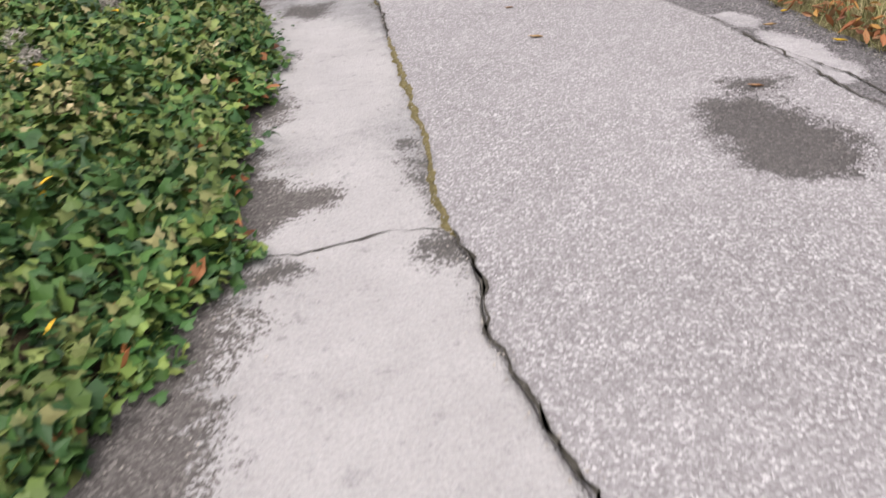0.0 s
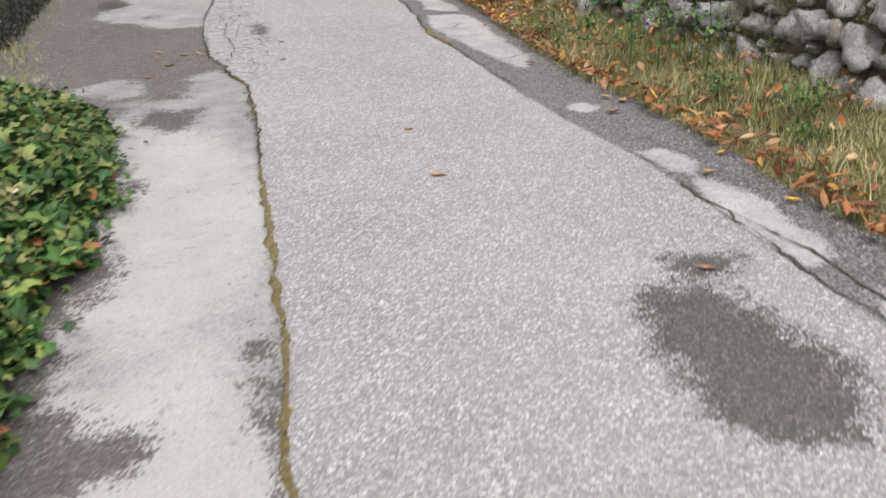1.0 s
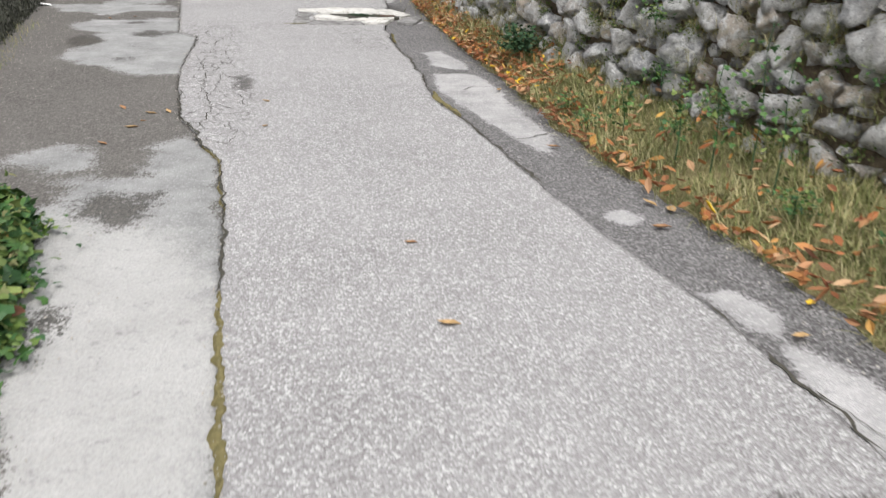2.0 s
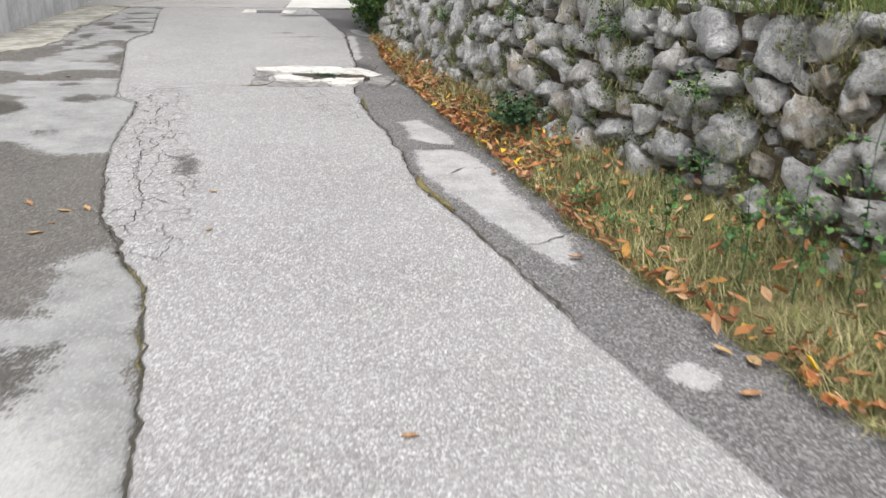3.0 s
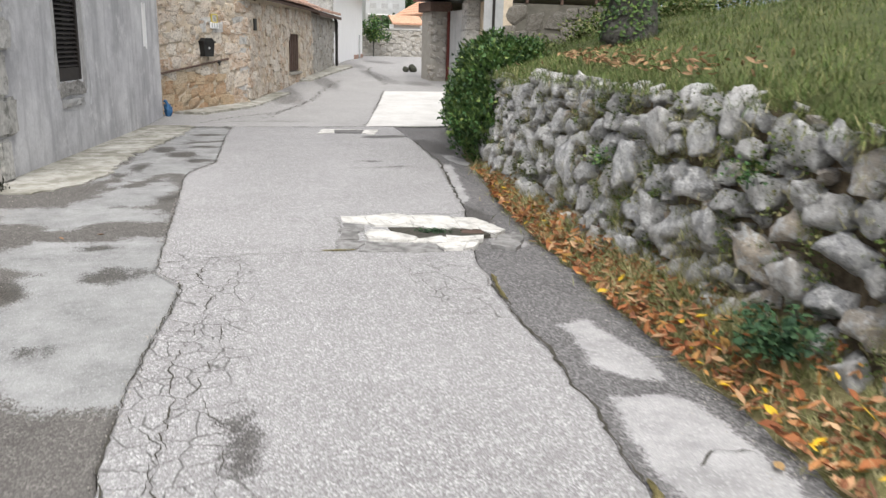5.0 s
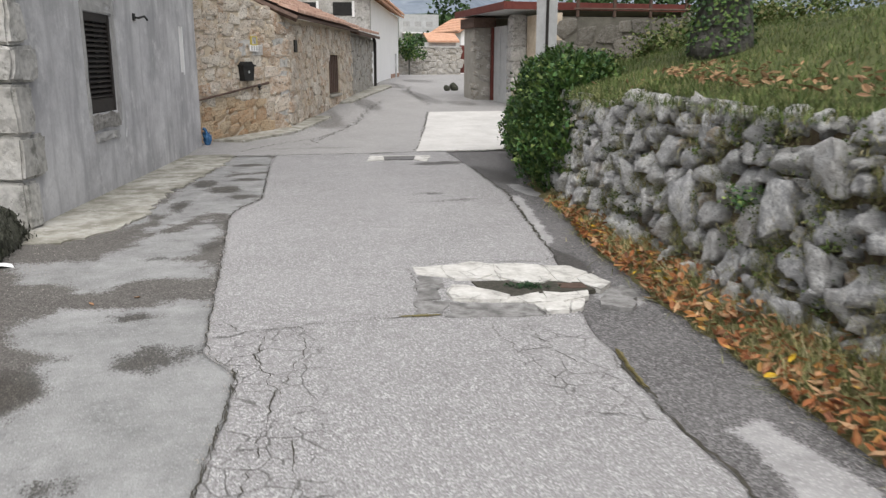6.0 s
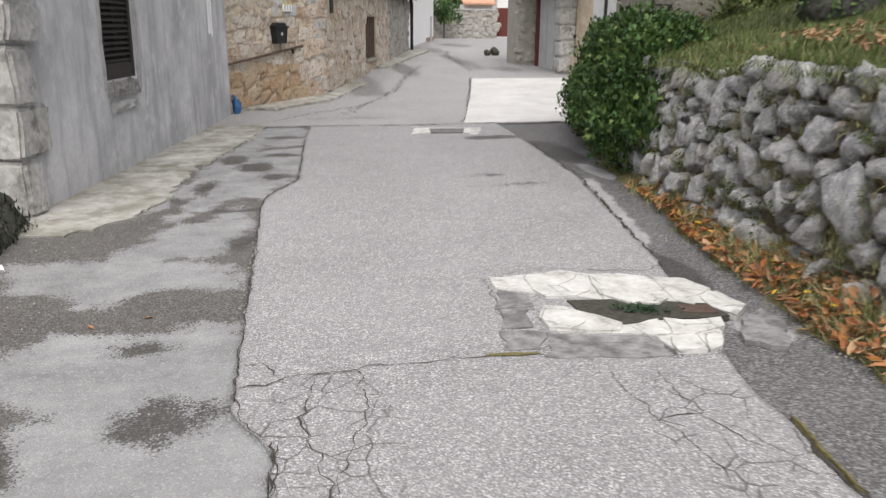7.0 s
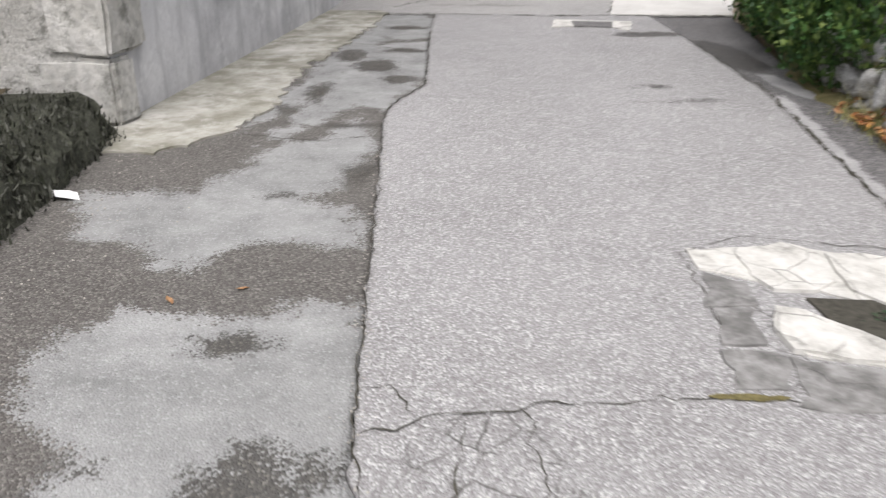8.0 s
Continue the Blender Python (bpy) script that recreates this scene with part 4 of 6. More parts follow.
def on_hill(n):
    y = npr.uniform(3.0, 20.5, n)
    d = 7.5 * npr.uniform(0, 1, n) ** 1.6
    return np.array([batter(q, 1.3) for q in y]) + 0.05 + d, y


grass_patch("grass", 120000, on_hill, hill_height, 0.03, 0.16, 0.006, "hill_grass", "meadow grass on the bank above the wall", 0.5)


def tall(n):
    y = npr.uniform(5.2, 8.8, n)
    return np.array([batter(q, 1.3) for q in y]) + 0.3 + 1.5 * npr.uniform(0, 1, n), y


grass_patch("tall_grass", 9000, tall, hill_height, 0.2, 0.7, 0.007, "hill_grass", "tall seeding grass and weeds at the wall top", 0.22)


def far_hill(n):
    y = npr.uniform(6.0, 20.5, n)
    return np.array([batter(q, 1.3) for q in y]) + 6 + 12 * npr.uniform(0, 1, n), y


grass_patch("grass", 12000, far_hill, hill_height, 0.12, 0.4, 0.025, "hill_grass", "long grass higher on the bank", 0.5)


def weed(name, place, size, n, mat, label, spread=1.0):
    p = np.asarray(place, float)
    a = npr.uniform(0, math.tau, n)
    el = npr.uniform(0.1, 1.2, n)
    r = size * npr.uniform(0.2, 1.0, n)
    pos = p + np.stack([np.cos(a) * np.cos(el) * r * spread, np.sin(a) * np.cos(el) * r * spread, np.sin(el) * r], -1)
    ob = thing(name, place, label, "plant", "weeds at the wall")
    fo = scatter("foliage", IVY, IVY_F, pos, turns(npr.uniform(0, math.tau, n), npr.uniform(-0.9, 0.9, n), npr.uniform(-0.6, 0.6, n)), npr.uniform(0.6, 1.2, n) * size * 0.16, mat, ob)
    fo["kind"] = "stuff"
    part("stem", tube([p + (0, 0, -0.03), p + (0, 0, size * 0.5)], [0.006, 0.003], 5), "weed", ob)
    return ob


weed("weed", (3.5, 8.95, 0.2), 0.27, 420, "weed", "dark blue-green bushy weed at the wall foot")
for q in [(3.75, 8.1, 0.95), (3.7, 6.9, 0.35), (3.65, 7.0, 0.75), (3.45, 6.3, 0.2), (3.6, 6.05, 0.35), (3.72, 9.6, 0.9), (3.9, 5.2, 0.7), (3.3, 5.0, 0.15), (3.42, 4.4, 0.2), (3.75, 11.4, 0.75)]:
    weed("weed", q, random.uniform(0.1, 0.2), 130, "ivy", "small green weed rooted in the stones")
for q in [(3.16, 6.9, 0.08), (3.2, 7.3, 0.1), (3.3, 4.2, 0.1)]:
    weed("weed", q, 0.14, 120, "ivy", "leafy green verge weed", 1.3)


def stalk(place, height):
    ob = thing("tall_weed", place, "tall thin weed with sparse yellow-green leaves", "plant", "tall weeds at the wall")
    x, y, z = place
    pts = [(x + 0.03 * math.sin(i) * i / 6, y + 0.02 * i / 6, z + height * i / 6) for i in range(7)]
    part("stem", tube(pts, [0.005 - 0.0005 * i for i in range(7)], 5), "weed", ob)
    n = 60
    t = npr.uniform(0.25, 1, n)
    pos = np.stack([x + npr.normal(0, 0.06, n), y + npr.normal(0, 0.06, n), z + height * t], -1)
    scatter("foliage", IVY, IVY_F, pos, turns(npr.uniform(0, 6, n), npr.uniform(-1, 1, n), npr.uniform(-1, 1, n)), npr.uniform(0.015, 0.045, n), "ivy", ob)


for q, h in [((3.35, 5.75, 0.1), 0.62), ((3.28, 6.0, 0.1), 0.5), ((3.5, 5.6, 0.15), 0.8), ((3.42, 5.3, 0.12), 0.7), ((3.2, 6.5, 0.08), 0.4)]:
    stalk(q, h)


def leaves_on(name, n, xy, height, lo, hi, mat, label, lift=0.008, tilt=0.35, parent=None):
    x, y = xy(n)
    z = np.array([height(a, b) for a, b in zip(x, y)]) + lift + npr.uniform(0, 0.03, len(x)) * (tilt > 0.3)
    n = len(x)
    s = npr.uniform(lo, hi, n)
    ob = scatter(name, DEAD, DEAD_F, np.stack([x, y, z], -1), turns(npr.uniform(0, math.tau, n), npr.normal(0, tilt, n), npr.normal(0, tilt, n)), np.stack([s * npr.uniform(0.7, 1.2, n), s, s * npr.uniform(0.4, 2.2, n)], -1), mat)
    return tagged(ob, label, "leaf litter", kind="stuff")


def verge_edge(n):
    y = npr.uniform(-0.5, 16.0, n)
    y = np.where(npr.uniform(0, 1, n) < 0.45, npr.uniform(8.0, 15.5, n), y)
    w = np.where(y > 7.5, 0.5, 0.26)
    off = np.abs(npr.normal(0.0, 1, n)) * w * 0.5 - 0.03
    return np.array([verge(q) for q in y]) + off, y


leaves_on("fallen_leaves", 2000, verge_edge, lambda x, y: max(verge_height(x, y), 0.0), 0.045, 0.115, "dead_leaf", "drift of fallen orange and brown leaves along the verge", 0.035, 0.45)
leaves_on("fallen_leaves", 55, verge_edge, lambda x, y: max(verge_height(x, y), 0.0) + 0.02, 0.05, 0.1, "yellow_leaf", "yellow fallen leaves among the brown ones", 0.03, 0.4)
leaves_on("fallen_leaves", 700, on_verge, lambda x, y: verge_height(x, y) + 0.06, 0.04, 0.09, "dead_leaf", "brown leaves caught in the verge grass", 0.02, 0.5)


def hill_litter(n):
    y = npr.normal(12.6, 1.2, n)
    return np.array([batter(q, 1.3) for q in y]) + 0.2 + np.abs(npr.normal(0, 0.25, n)), y


leaves_on("fallen_leaves", 260, hill_litter, lambda x, y: hill_height(x, y) + 0.03, 0.05, 0.1, "litter", "brown leaf litter on the bank under the tree", 0.03, 0.4)

# single leaves that lie on the lane
dead_mesh = {}
for key in ("tan_leaf", "dead_leaf", "yellow_leaf"):
    me = bpy.data.meshes.new("leaf_" + key)
    me.from_pydata(DEAD, [], DEAD_F)
    me.materials.append(MAT[key])
    dead_mesh[key] = me
LEAVES = [(1.44, 4.62, .1, "tan_leaf", 1.3), (1.5, 5.4, .07, "dead_leaf", 1.5), (2.9, 5.62, .1, "tan_leaf", 0.4), (2.95, 4.42, .09, "yellow_leaf", 2.0), (2.86, 3.76, .09, "yellow_leaf", 1.0), (2.72, 4.2, .1, "tan_leaf", 1.6),
          (2.1, 3.3, .08, "dead_leaf", 1.2), (1.13, 8.25, .07, "tan_leaf", 1.0), (0.3, 8.1, .09, "tan_leaf", 1.2), (0.42, 8.12, .09, "tan_leaf", 0.3), (0.1, 8.3, .1, "dead_leaf", 0.4), (0.18, 7.75, .1, "tan_leaf", 1.8),
          (2.78, 5.3, .12, "dead_leaf", 1.5), (2.82, 6.7, .1, "dead_leaf", 1.4), (3.05, 8.3, .1, "tan_leaf", 2.8), (2.96, 5.5, .12, "tan_leaf", 2.9), (0.02, 7.4, .08, "dead_leaf", 0.9), (0.25, 7.9, .05, "dead_leaf", 1.4),
          (-0.25, 12.75, .07, "dead_leaf", .6), (0.03, 12.85, .06, "dead_leaf", 2.0), (3.5, 12.0, .1, "tan_leaf", 1.2), (1.05, 7.55, .06, "tan_leaf", 2.2)]
for x, y, s, key, a in LEAVES:
    ob = new("fallen_leaf", dead_mesh[key])
    zz = 0.016 if seam_left(y) < x < seam_right(y) else 0.004
    ob.matrix_basis = Matrix.Translation((x, y, zz)) @ Euler((0.06, 0.05, a)).to_matrix().to_4x4() @ Matrix.Diagonal((s, s, s * 1.2, 1))
    tagged(ob, {"tan_leaf": "curled tan fallen leaf lying on the asphalt", "dead_leaf": "dry reddish-brown fallen leaf on the pavement", "yellow_leaf": "bright yellow fallen leaf by the verge"}[key], "leaf", "single leaves on the lane")
ob = new("paper_scrap", dead_mesh["tan_leaf"].copy())
ob.data.materials[0] = MAT["white_paint"]
ob.matrix_basis = Matrix.Translation((-1.12, 14.0, 0.006)) @ Euler((0.1, 0, 1.2)).to_matrix().to_4x4() @ Matrix.Diagonal((.3, .2, .2, 1))
tagged(ob, "white crumpled paper scrap by the mossy wall", "litter")

# ---- ivy bank beside the camera ----
ivy_edge = curve_of([(-4, -0.7), (1.0, -0.85), (1.7, -0.72), (2.14, -0.56), (2.5, -0.38), (3.0, -0.36), (3.66, -0.36), (4.3, -0.24), (4.7, -0.2), (5.5, -0.2), (6.1, -0.24), (6.4, -0.55), (6.8, -1.0), (9, -1.2)], 0.13, 11)


def mound(x, y):
    d = max(0.0, ivy_edge(y) - x)
    return 0.03 + 0.36 * (1 - math.exp(-d * 1.5)) + 0.1 * noise.noise(Vector((x * 2.2, y * 2.2, 1))) * min(1, d * 3)


tagged(sheet("ivy_bed", lambda y: -3.0, lambda y: ivy_edge(y) - 0.06, [-4 + 0.12 * i for i in range(92)], 40, lambda x, y: mound(x, y) - 0.05, "soil", skirt=0.3), "earth bank under the ivy", "ivy bank", kind="structure")


def ivy_xy(n):
    y = npr.uniform(0.2, 6.7, n)
    e = np.array([ivy_edge(q) for q in y])
    return e - 2.2 * npr.uniform(0, 1, n) ** 1.25 + 0.05, y


def leaf_cover(name, n, xy, height, lo, hi, lift, mat, label, category="ivy"):
    x, y = xy(n)
    z = np.array([height(a, b) for a, b in zip(x, y)]) + npr.uniform(-0.02, lift, n)
    ob = scatter(name, IVY, IVY_F, np.stack([x, y, z], -1), turns(npr.uniform(0, math.tau, n), npr.normal(0.4, 0.5, n), npr.normal(0, 0.5, n)), npr.uniform(lo, hi, n), mat)
    return tagged(ob, label, category, kind="stuff")


leaf_cover("ivy", 17000, ivy_xy, mound, 0.035, 0.095, 0.14, "ivy", "dense dark green ivy spilling over the pavement edge")
leaf_cover("clover", 5200, lambda n: (lambda a: (a[0] - 0.02, a[1]))(ivy_xy(n)), lambda x, y: mound(x, y) + 0.05 + 0.12 * max(-0.3, noise.noise(Vector((x * 2, y * 2, 31)))), 0.025, 0.06, 0.14, "hill_grass", "pale yellow-green clover leaves among the ivy")
leaves_on("fallen_leaves", 80, lambda n: (np.array([ivy_edge(q) for q in np.linspace(1.4, 6.3, n)]) + npr.uniform(-0.12, 0.06, n), np.linspace(1.4, 6.3, n)), lambda x, y: mound(x, y) + 0.03, 0.06, 0.11, "dead_leaf", "orange dry leaves caught along the ivy edge", 0.02, 0.5)
leaves_on("fallen_leaves", 22, lambda n: (npr.uniform(-2, -0.5, n), npr.uniform(1.5, 6, n)), lambda x, y: mound(x, y) + 0.09, 0.05, 0.09, "yellow_leaf", "yellow leaves lying on the ivy", 0.02, 0.4)


def sprig(place, h, pale):
    ob = thing("ivy_sprig", place, "pale young shoot rising from the ivy", "plant", "shoots in the ivy")
    x, y, z = place
    part("stem", tube([(x, y, z), (x + 0.02, y, z + h * .6), (x + 0.05, y + 0.02, z + h)], [0.004, 0.003, 0.002], 5), "weed", ob)
    n = 46
    t = npr.uniform(0.2, 1, n)
    pos = np.stack([x + 0.05 * t + npr.normal(0, 0.045, n), y + npr.normal(0, 0.045, n), z + h * t], -1)
    scatter("foliage", IVY, IVY_F, pos, turns(npr.uniform(0, 6, n), npr.uniform(-0.8, 0.8, n), npr.uniform(-0.8, 0.8, n)), npr.uniform(0.025, 0.055, n), pale, ob)


for i in range(26):
    yy = random.uniform(1.6, 6.2)
    xx = ivy_edge(yy) - random.uniform(0.25, 1.5)
    sprig((xx, yy, mound(xx, yy)), random.uniform(0.14, 0.3), "grass" if i % 3 else "ivy")
for q in [(-1.35, 4.45), (-1.2, 4.05), (-1.6, 4.2), (-0.5, 6.15), (-0.75, 5.9), (-1.0, 5.2)]:
    ob = thing("seed_head", (q[0], q[1], mound(*q)), "fluffy grey seed head above the ivy", "plant", "seed heads in the ivy")
    n = 260
    d = npr.normal(0, 1, (n, 3))
    d = d / np.linalg.norm(d, axis=1)[:, None] * npr.uniform(0.4, 1, (n, 1)) ** 0.5 * 0.06
    scatter("fluff", BLADE, BLADE_F, d + np.array([q[0], q[1], mound(*q) + 0.13]), turns(npr.uniform(0, 6, n), npr.normal(0, 1, n), npr.normal(0, 1, n)), np.stack([np.full(n, .006), np.full(n, .03), np.full(n, .03)], -1), "seed_head", ob)
    part("stem", tube([(q[0], q[1], mound(*q) - 0.02), (q[0], q[1], mound(*q) + 0.12)], 0.004, 5), "weed", ob)


def edge_grass(n):
    y = npr.uniform(6.6, 12.5, n)
    return -1.2 + 0.25 * npr.uniform(-1, 1, n) + np.where(y < 8.5, 0.15, 0), y


grass_patch("grass", 2600, edge_grass, lambda x, y: 0.0, 0.04, 0.13, 0.006, "grass", "grass tufts at the foot of the mossy wall", 0.6, lambda x, y: npr.uniform(0, 1, len(x)) < np.where(y < 9.2, 1, 0.35))

n = 900
cy = npr.choice([1.9, 2.25, 2.5, 3.2, 3.55, 4.45, 4.75, 5.3, 5.9], n) + npr.normal(0, 0.09, n)
cx = np.array([ivy_edge(q) for q in cy]) + np.abs(npr.normal(0, 0.07, n))
tagged(scatter("ivy_runners", IVY, IVY_F, np.stack([cx, cy, npr.uniform(0.02, 0.09, n)], -1), turns(npr.uniform(0, 6, n), npr.normal(0.2, 0.4, n), npr.normal(0, 0.4, n)), npr.uniform(0.025, 0.06, n), "ivy"), "ivy runners creeping onto the pavement", "ivy", kind="stuff")
# tufts that hang from the joints of the stone wall
n = 17000
cy, cz = npr.uniform(4.5, 16.0, 230), npr.uniform(0.05, 1.28, 230)
pick = npr.randint(0, 230, n)
gy, gz = cy[pick] + npr.normal(0, 0.07, n), cz[pick] + npr.normal(0, 0.05, n)
gx = np.array([batter(a, b) for a, b in zip(gy, gz)]) + npr.uniform(-0.02, 0.09, n)
ln = npr.uniform(0.03, 0.13, n)
tagged(scatter("wall_grass", BLADE, BLADE_F, np.stack([gx, gy, gz], -1), turns(npr.uniform(0, math.tau, n), -np.abs(npr.normal(0.8, 0.5, n)), np.zeros(n)), np.stack([np.full(n, 0.005), ln, ln], -1), "grass"), "dry grass tufts growing from the wall joints", "grass", kind="stuff")
n = 9000
cy, cz = npr.uniform(4.5, 16.5, 90), npr.uniform(0.15, 1.3, 90)
pick = npr.randint(0, 90, n)
gy, gz = cy[pick] + npr.normal(0, 0.06, n), cz[pick] + npr.normal(0, 0.045, n)
gx = np.array([batter(a, b) for a, b in zip(gy, gz)]) + npr.uniform(-0.03, 0.06, n)
tagged(scatter("wall_weeds", IVY, IVY_F, np.stack([gx, gy, gz], -1), turns(npr.uniform(0, 6, n), npr.normal(0.3, 0.8, n), npr.normal(0, 0.8, n)), npr.uniform(0.01, 0.026, n), "hill_grass"), "small green creeping weeds in the wall joints", "weeds", kind="stuff")


def wall_lip(n):
    y = npr.uniform(4.0, 16.5, n)
    return np.array([batter(q, 1.3) for q in y]) + npr.normal(0.08, 0.1, n), y


grass_patch("grass", 22000, wall_lip, lambda x, y: wall_top(y) - 0.05 + 0.2 * max(-0.6, min(0.0, x - batter(y, 1.3))), 0.05, 0.2, 0.006, "hill_grass", "grass hanging over the top stones of the wall", 1.0, lambda x, y: npr.uniform(0, 1, len(x)) < np.array([0.45 + 1.3 * noise.noise(Vector((a, b * 1.1, 61))) for a, b in zip(x, y)]))
# crumbs of stone in the joints and on the damp dirt
PEB = [(1, 0, 0), (-1, 0, 0), (0, 1, 0), (0, -1, 0), (0, 0, .7), (0, 0, -.7)]
PEB_F = [(0, 2, 4), (2, 1, 4), (1, 3, 4), (3, 0, 4)]
n = 2600
py = npr.uniform(0.5, 15, n)
which = npr.uniform(0, 1, n)
px = np.where(which < 0.35, np.array([seam_left(q) for q in py]) + npr.normal(0, 0.025, n), np.where(which < 0.7, np.where(py < 6.2, np.array([ivy_edge(q) for q in py]) + np.abs(npr.normal(0, 0.2, n)), -1.05 + np.abs(npr.normal(0, 0.25, n))), np.array([verge(q) for q in py]) - np.abs(npr.normal(0, 0.15, n))))
ps = npr.uniform(0.002, 0.0065, n)
tagged(scatter("gravel", PEB, PEB_F, np.stack([px, py, np.full(n, 0.012)], -1), turns(npr.uniform(0, 6, n), npr.normal(0, 0.4, n), npr.normal(0, 0.4, n)), np.stack([ps * npr.uniform(0.7, 1.5, n), ps, ps], -1), "seed_head"), "pale crumbs of stone scattered on the pavement", "gravel", kind="stuff")
# weeds in the drain slot
n = 320
sx = npr.normal(2.76, 0.08, n)
tagged(scatter("slot_weeds", IVY, IVY_F, np.stack([sx, 12.42 - 0.25 * (sx - 2.76) + npr.normal(0, 0.035, n), npr.uniform(0.015, 0.05, n)], -1), turns(npr.uniform(0, 6, n), npr.normal(0, 0.5, n), npr.normal(0, 0.5, n)), npr.uniform(0.01, 0.024, n), "weed"), "low green weeds and leaf bits in the drain slot", "weeds", kind="stuff")

# ---- low mossy wall before the grey house ----
low = thing("low_wall", (-1.5, 12, 0.0), "low old concrete wall black with moss", "low wall", kind="structure")
verts, faces = [], []
ys = [9.0 + 0.05 * i for i in range(126)]
prof = [(0.2, -0.05), (0.12, 0.05), (0.06, 0.14), (0.0, 0.2), (-0.05, 0.25), (-0.16, 0.27), (-0.4, 0.28), (-0.9, 0.28)]
for y in ys:
    for j, (a, b) in enumerate(prof):
        o = noise.noise_vector(Vector((a * 5, y * 3, b * 5)))
        o2 = noise.noise_vector(Vector((a * 20, y * 14, b * 20)))
        k = 1.0 if j else 0.3
        verts.append((-1.32 + a * 0.8 + (0.07 * o.x + 0.05 * o2.x) * k, y, b * min(1, (y - 8.7) * 1.2) + (0.05 * o.z + 0.045 * o2.z) * k))
m = len(prof)
for i in range(len(ys) - 1):
    for j in range(m - 1):
        faces.append((i * m + j, (i + 1) * m + j, (i + 1) * m + j + 1, i * m + j + 1))
from_lists("body", verts, faces, "black_moss", low)
n = 9000
my = npr.uniform(9.0, 15.2, n)
mt = npr.uniform(0, 1, n)
mx = np.where(mt < 0.5, -1.17 - 0.22 * mt / 0.5, -1.39 - 0.6 * (mt - 0.5) / 0.5)
mz = np.where(mt < 0.5, 0.27 * mt / 0.5, 0.28) * np.minimum(1, (my - 8.7) * 1.2)
ml = npr.uniform(0.02, 0.06, n)
fuzz = scatter("moss_fuzz", BLADE, BLADE_F, np.stack([mx + npr.normal(0, 0.03, n), my, mz + npr.normal(0, 0.02, n)], -1), turns(npr.uniform(0, 6, n), npr.normal(0.6, 0.6, n), np.zeros(n)), np.stack([np.full(n, 0.016), ml, ml], -1), "black_fuzz", low, "matted dark moss")
fuzz["kind"] = "stuff"
from_lists("earth_top", [(-1.9, 8.8, 0.3), (-1.9, 15.35, 0.3), (-3.2, 15.35, 0.3), (-3.2, 8.8, 0.3)], [(0, 1, 2, 3)], "soil", low)

# ---- walls of houses ----
def wall_matrix(p, q, z=0.0):
    """Local x along the wall from p to q, local y into the house (to the left of the way), z up."""
    d = Vector((q[0] - p[0], q[1] - p[1], 0))
    u = d.normalized()
    n = Vector((-u.y, u.x, 0))
    m = Matrix.Identity(4)
    for i in range(3):
        m[i][0], m[i][1], m[i][2] = u[i], n[i], (0, 0, 1)[i]
    m[0][3], m[1][3], m[2][3] = p[0], p[1], z
    return m, d.length


def lbox(bm, m, u0, u1, d0, d1, z0, z1, bevel=0.0):
    """A box in wall coordinates."""
    k = bmesh.ops.create_cube(bm, size=1.0)["verts"]
    bmesh.ops.transform(bm, matrix=Matrix.Translation(((u0 + u1) / 2, (d0 + d1) / 2, (z0 + z1) / 2)) @ Matrix.Diagonal((u1 - u0, d1 - d0, z1 - z0, 1)), verts=k)
    if bevel:
        ed = {e for v in k for e in v.link_edges}
        k = list({v for f in bmesh.ops.bevel(bm, geom=list(ed), offset=bevel, segments=2, affect='EDGES')["faces"] for v in f.verts} | {v for v in k if v.is_valid})
    bmesh.ops.transform(bm, matrix=m, verts=k)
    return bm


def wall_with_holes(m, u1, top, holes, thick=0.4, u0=0.0, z0=-0.1):
    """A thick wall with openings through it; holes of u0, u1, z0, z1 side by side."""
    us = sorted({u0, u1, *(h[0] for h in holes), *(h[1] for h in holes)})
    zs = sorted({z0, top, *(h[2] for h in holes), *(h[3] for h in holes)})
    nu, nz = len(us) - 1, len(zs) - 1

    def solid(i, j):
        if not (0 <= i < nu and 0 <= j < nz):
            return False
        u, z = (us[i] + us[i + 1]) / 2, (zs[j] + zs[j + 1]) / 2
        return not any(a < u < b and c < z < d for a, b, c, d in holes)
    bm = bmesh.new()
    v = {(i, j, k): bm.verts.new(m @ Vector((us[i], k * thick, zs[j]))) for i in range(nu + 1) for j in range(nz + 1) for k in (0, 1)}
    for i in range(-1, nu):
        for j in range(-1, nz):
            if solid(i, j):
                for k in (0, 1):
                    bm.faces.new((v[i, j, k], v[i + 1, j, k], v[i + 1, j + 1, k], v[i, j + 1, k]))
            if j >= 0 and solid(i, j) != solid(i + 1, j):
                bm.faces.new((v[i + 1, j, 0], v[i + 1, j + 1, 0], v[i + 1, j + 1, 1], v[i + 1, j, 1]))
            if i >= 0 and solid(i, j) != solid(i, j + 1):
                bm.faces.new((v[i, j + 1, 0], v[i + 1, j + 1, 0], v[i + 1, j + 1, 1], v[i, j + 1, 1]))
    return bm


def roof(bm, m, u0, u1, d0, d1, z0, z1, thick=0.12):
    """A sloping roof slab, low at d0 and high at d1."""
    c = [(u0, d0, z0), (u1, d0, z0), (u1, d1, z1), (u0, d1, z1)]
    lo = [bm.verts.new(m @ Vector(p)) for p in c]
    hi = [bm.verts.new(m @ Vector((p[0], p[1], p[2] + thick))) for p in c]
    bm.faces.new(hi)
    bm.faces.new(lo[::-1])
    for i in range(4):
        bm.faces.new((lo[i], lo[(i + 1) % 4], hi[(i + 1) % 4], hi[i]))
    return bm


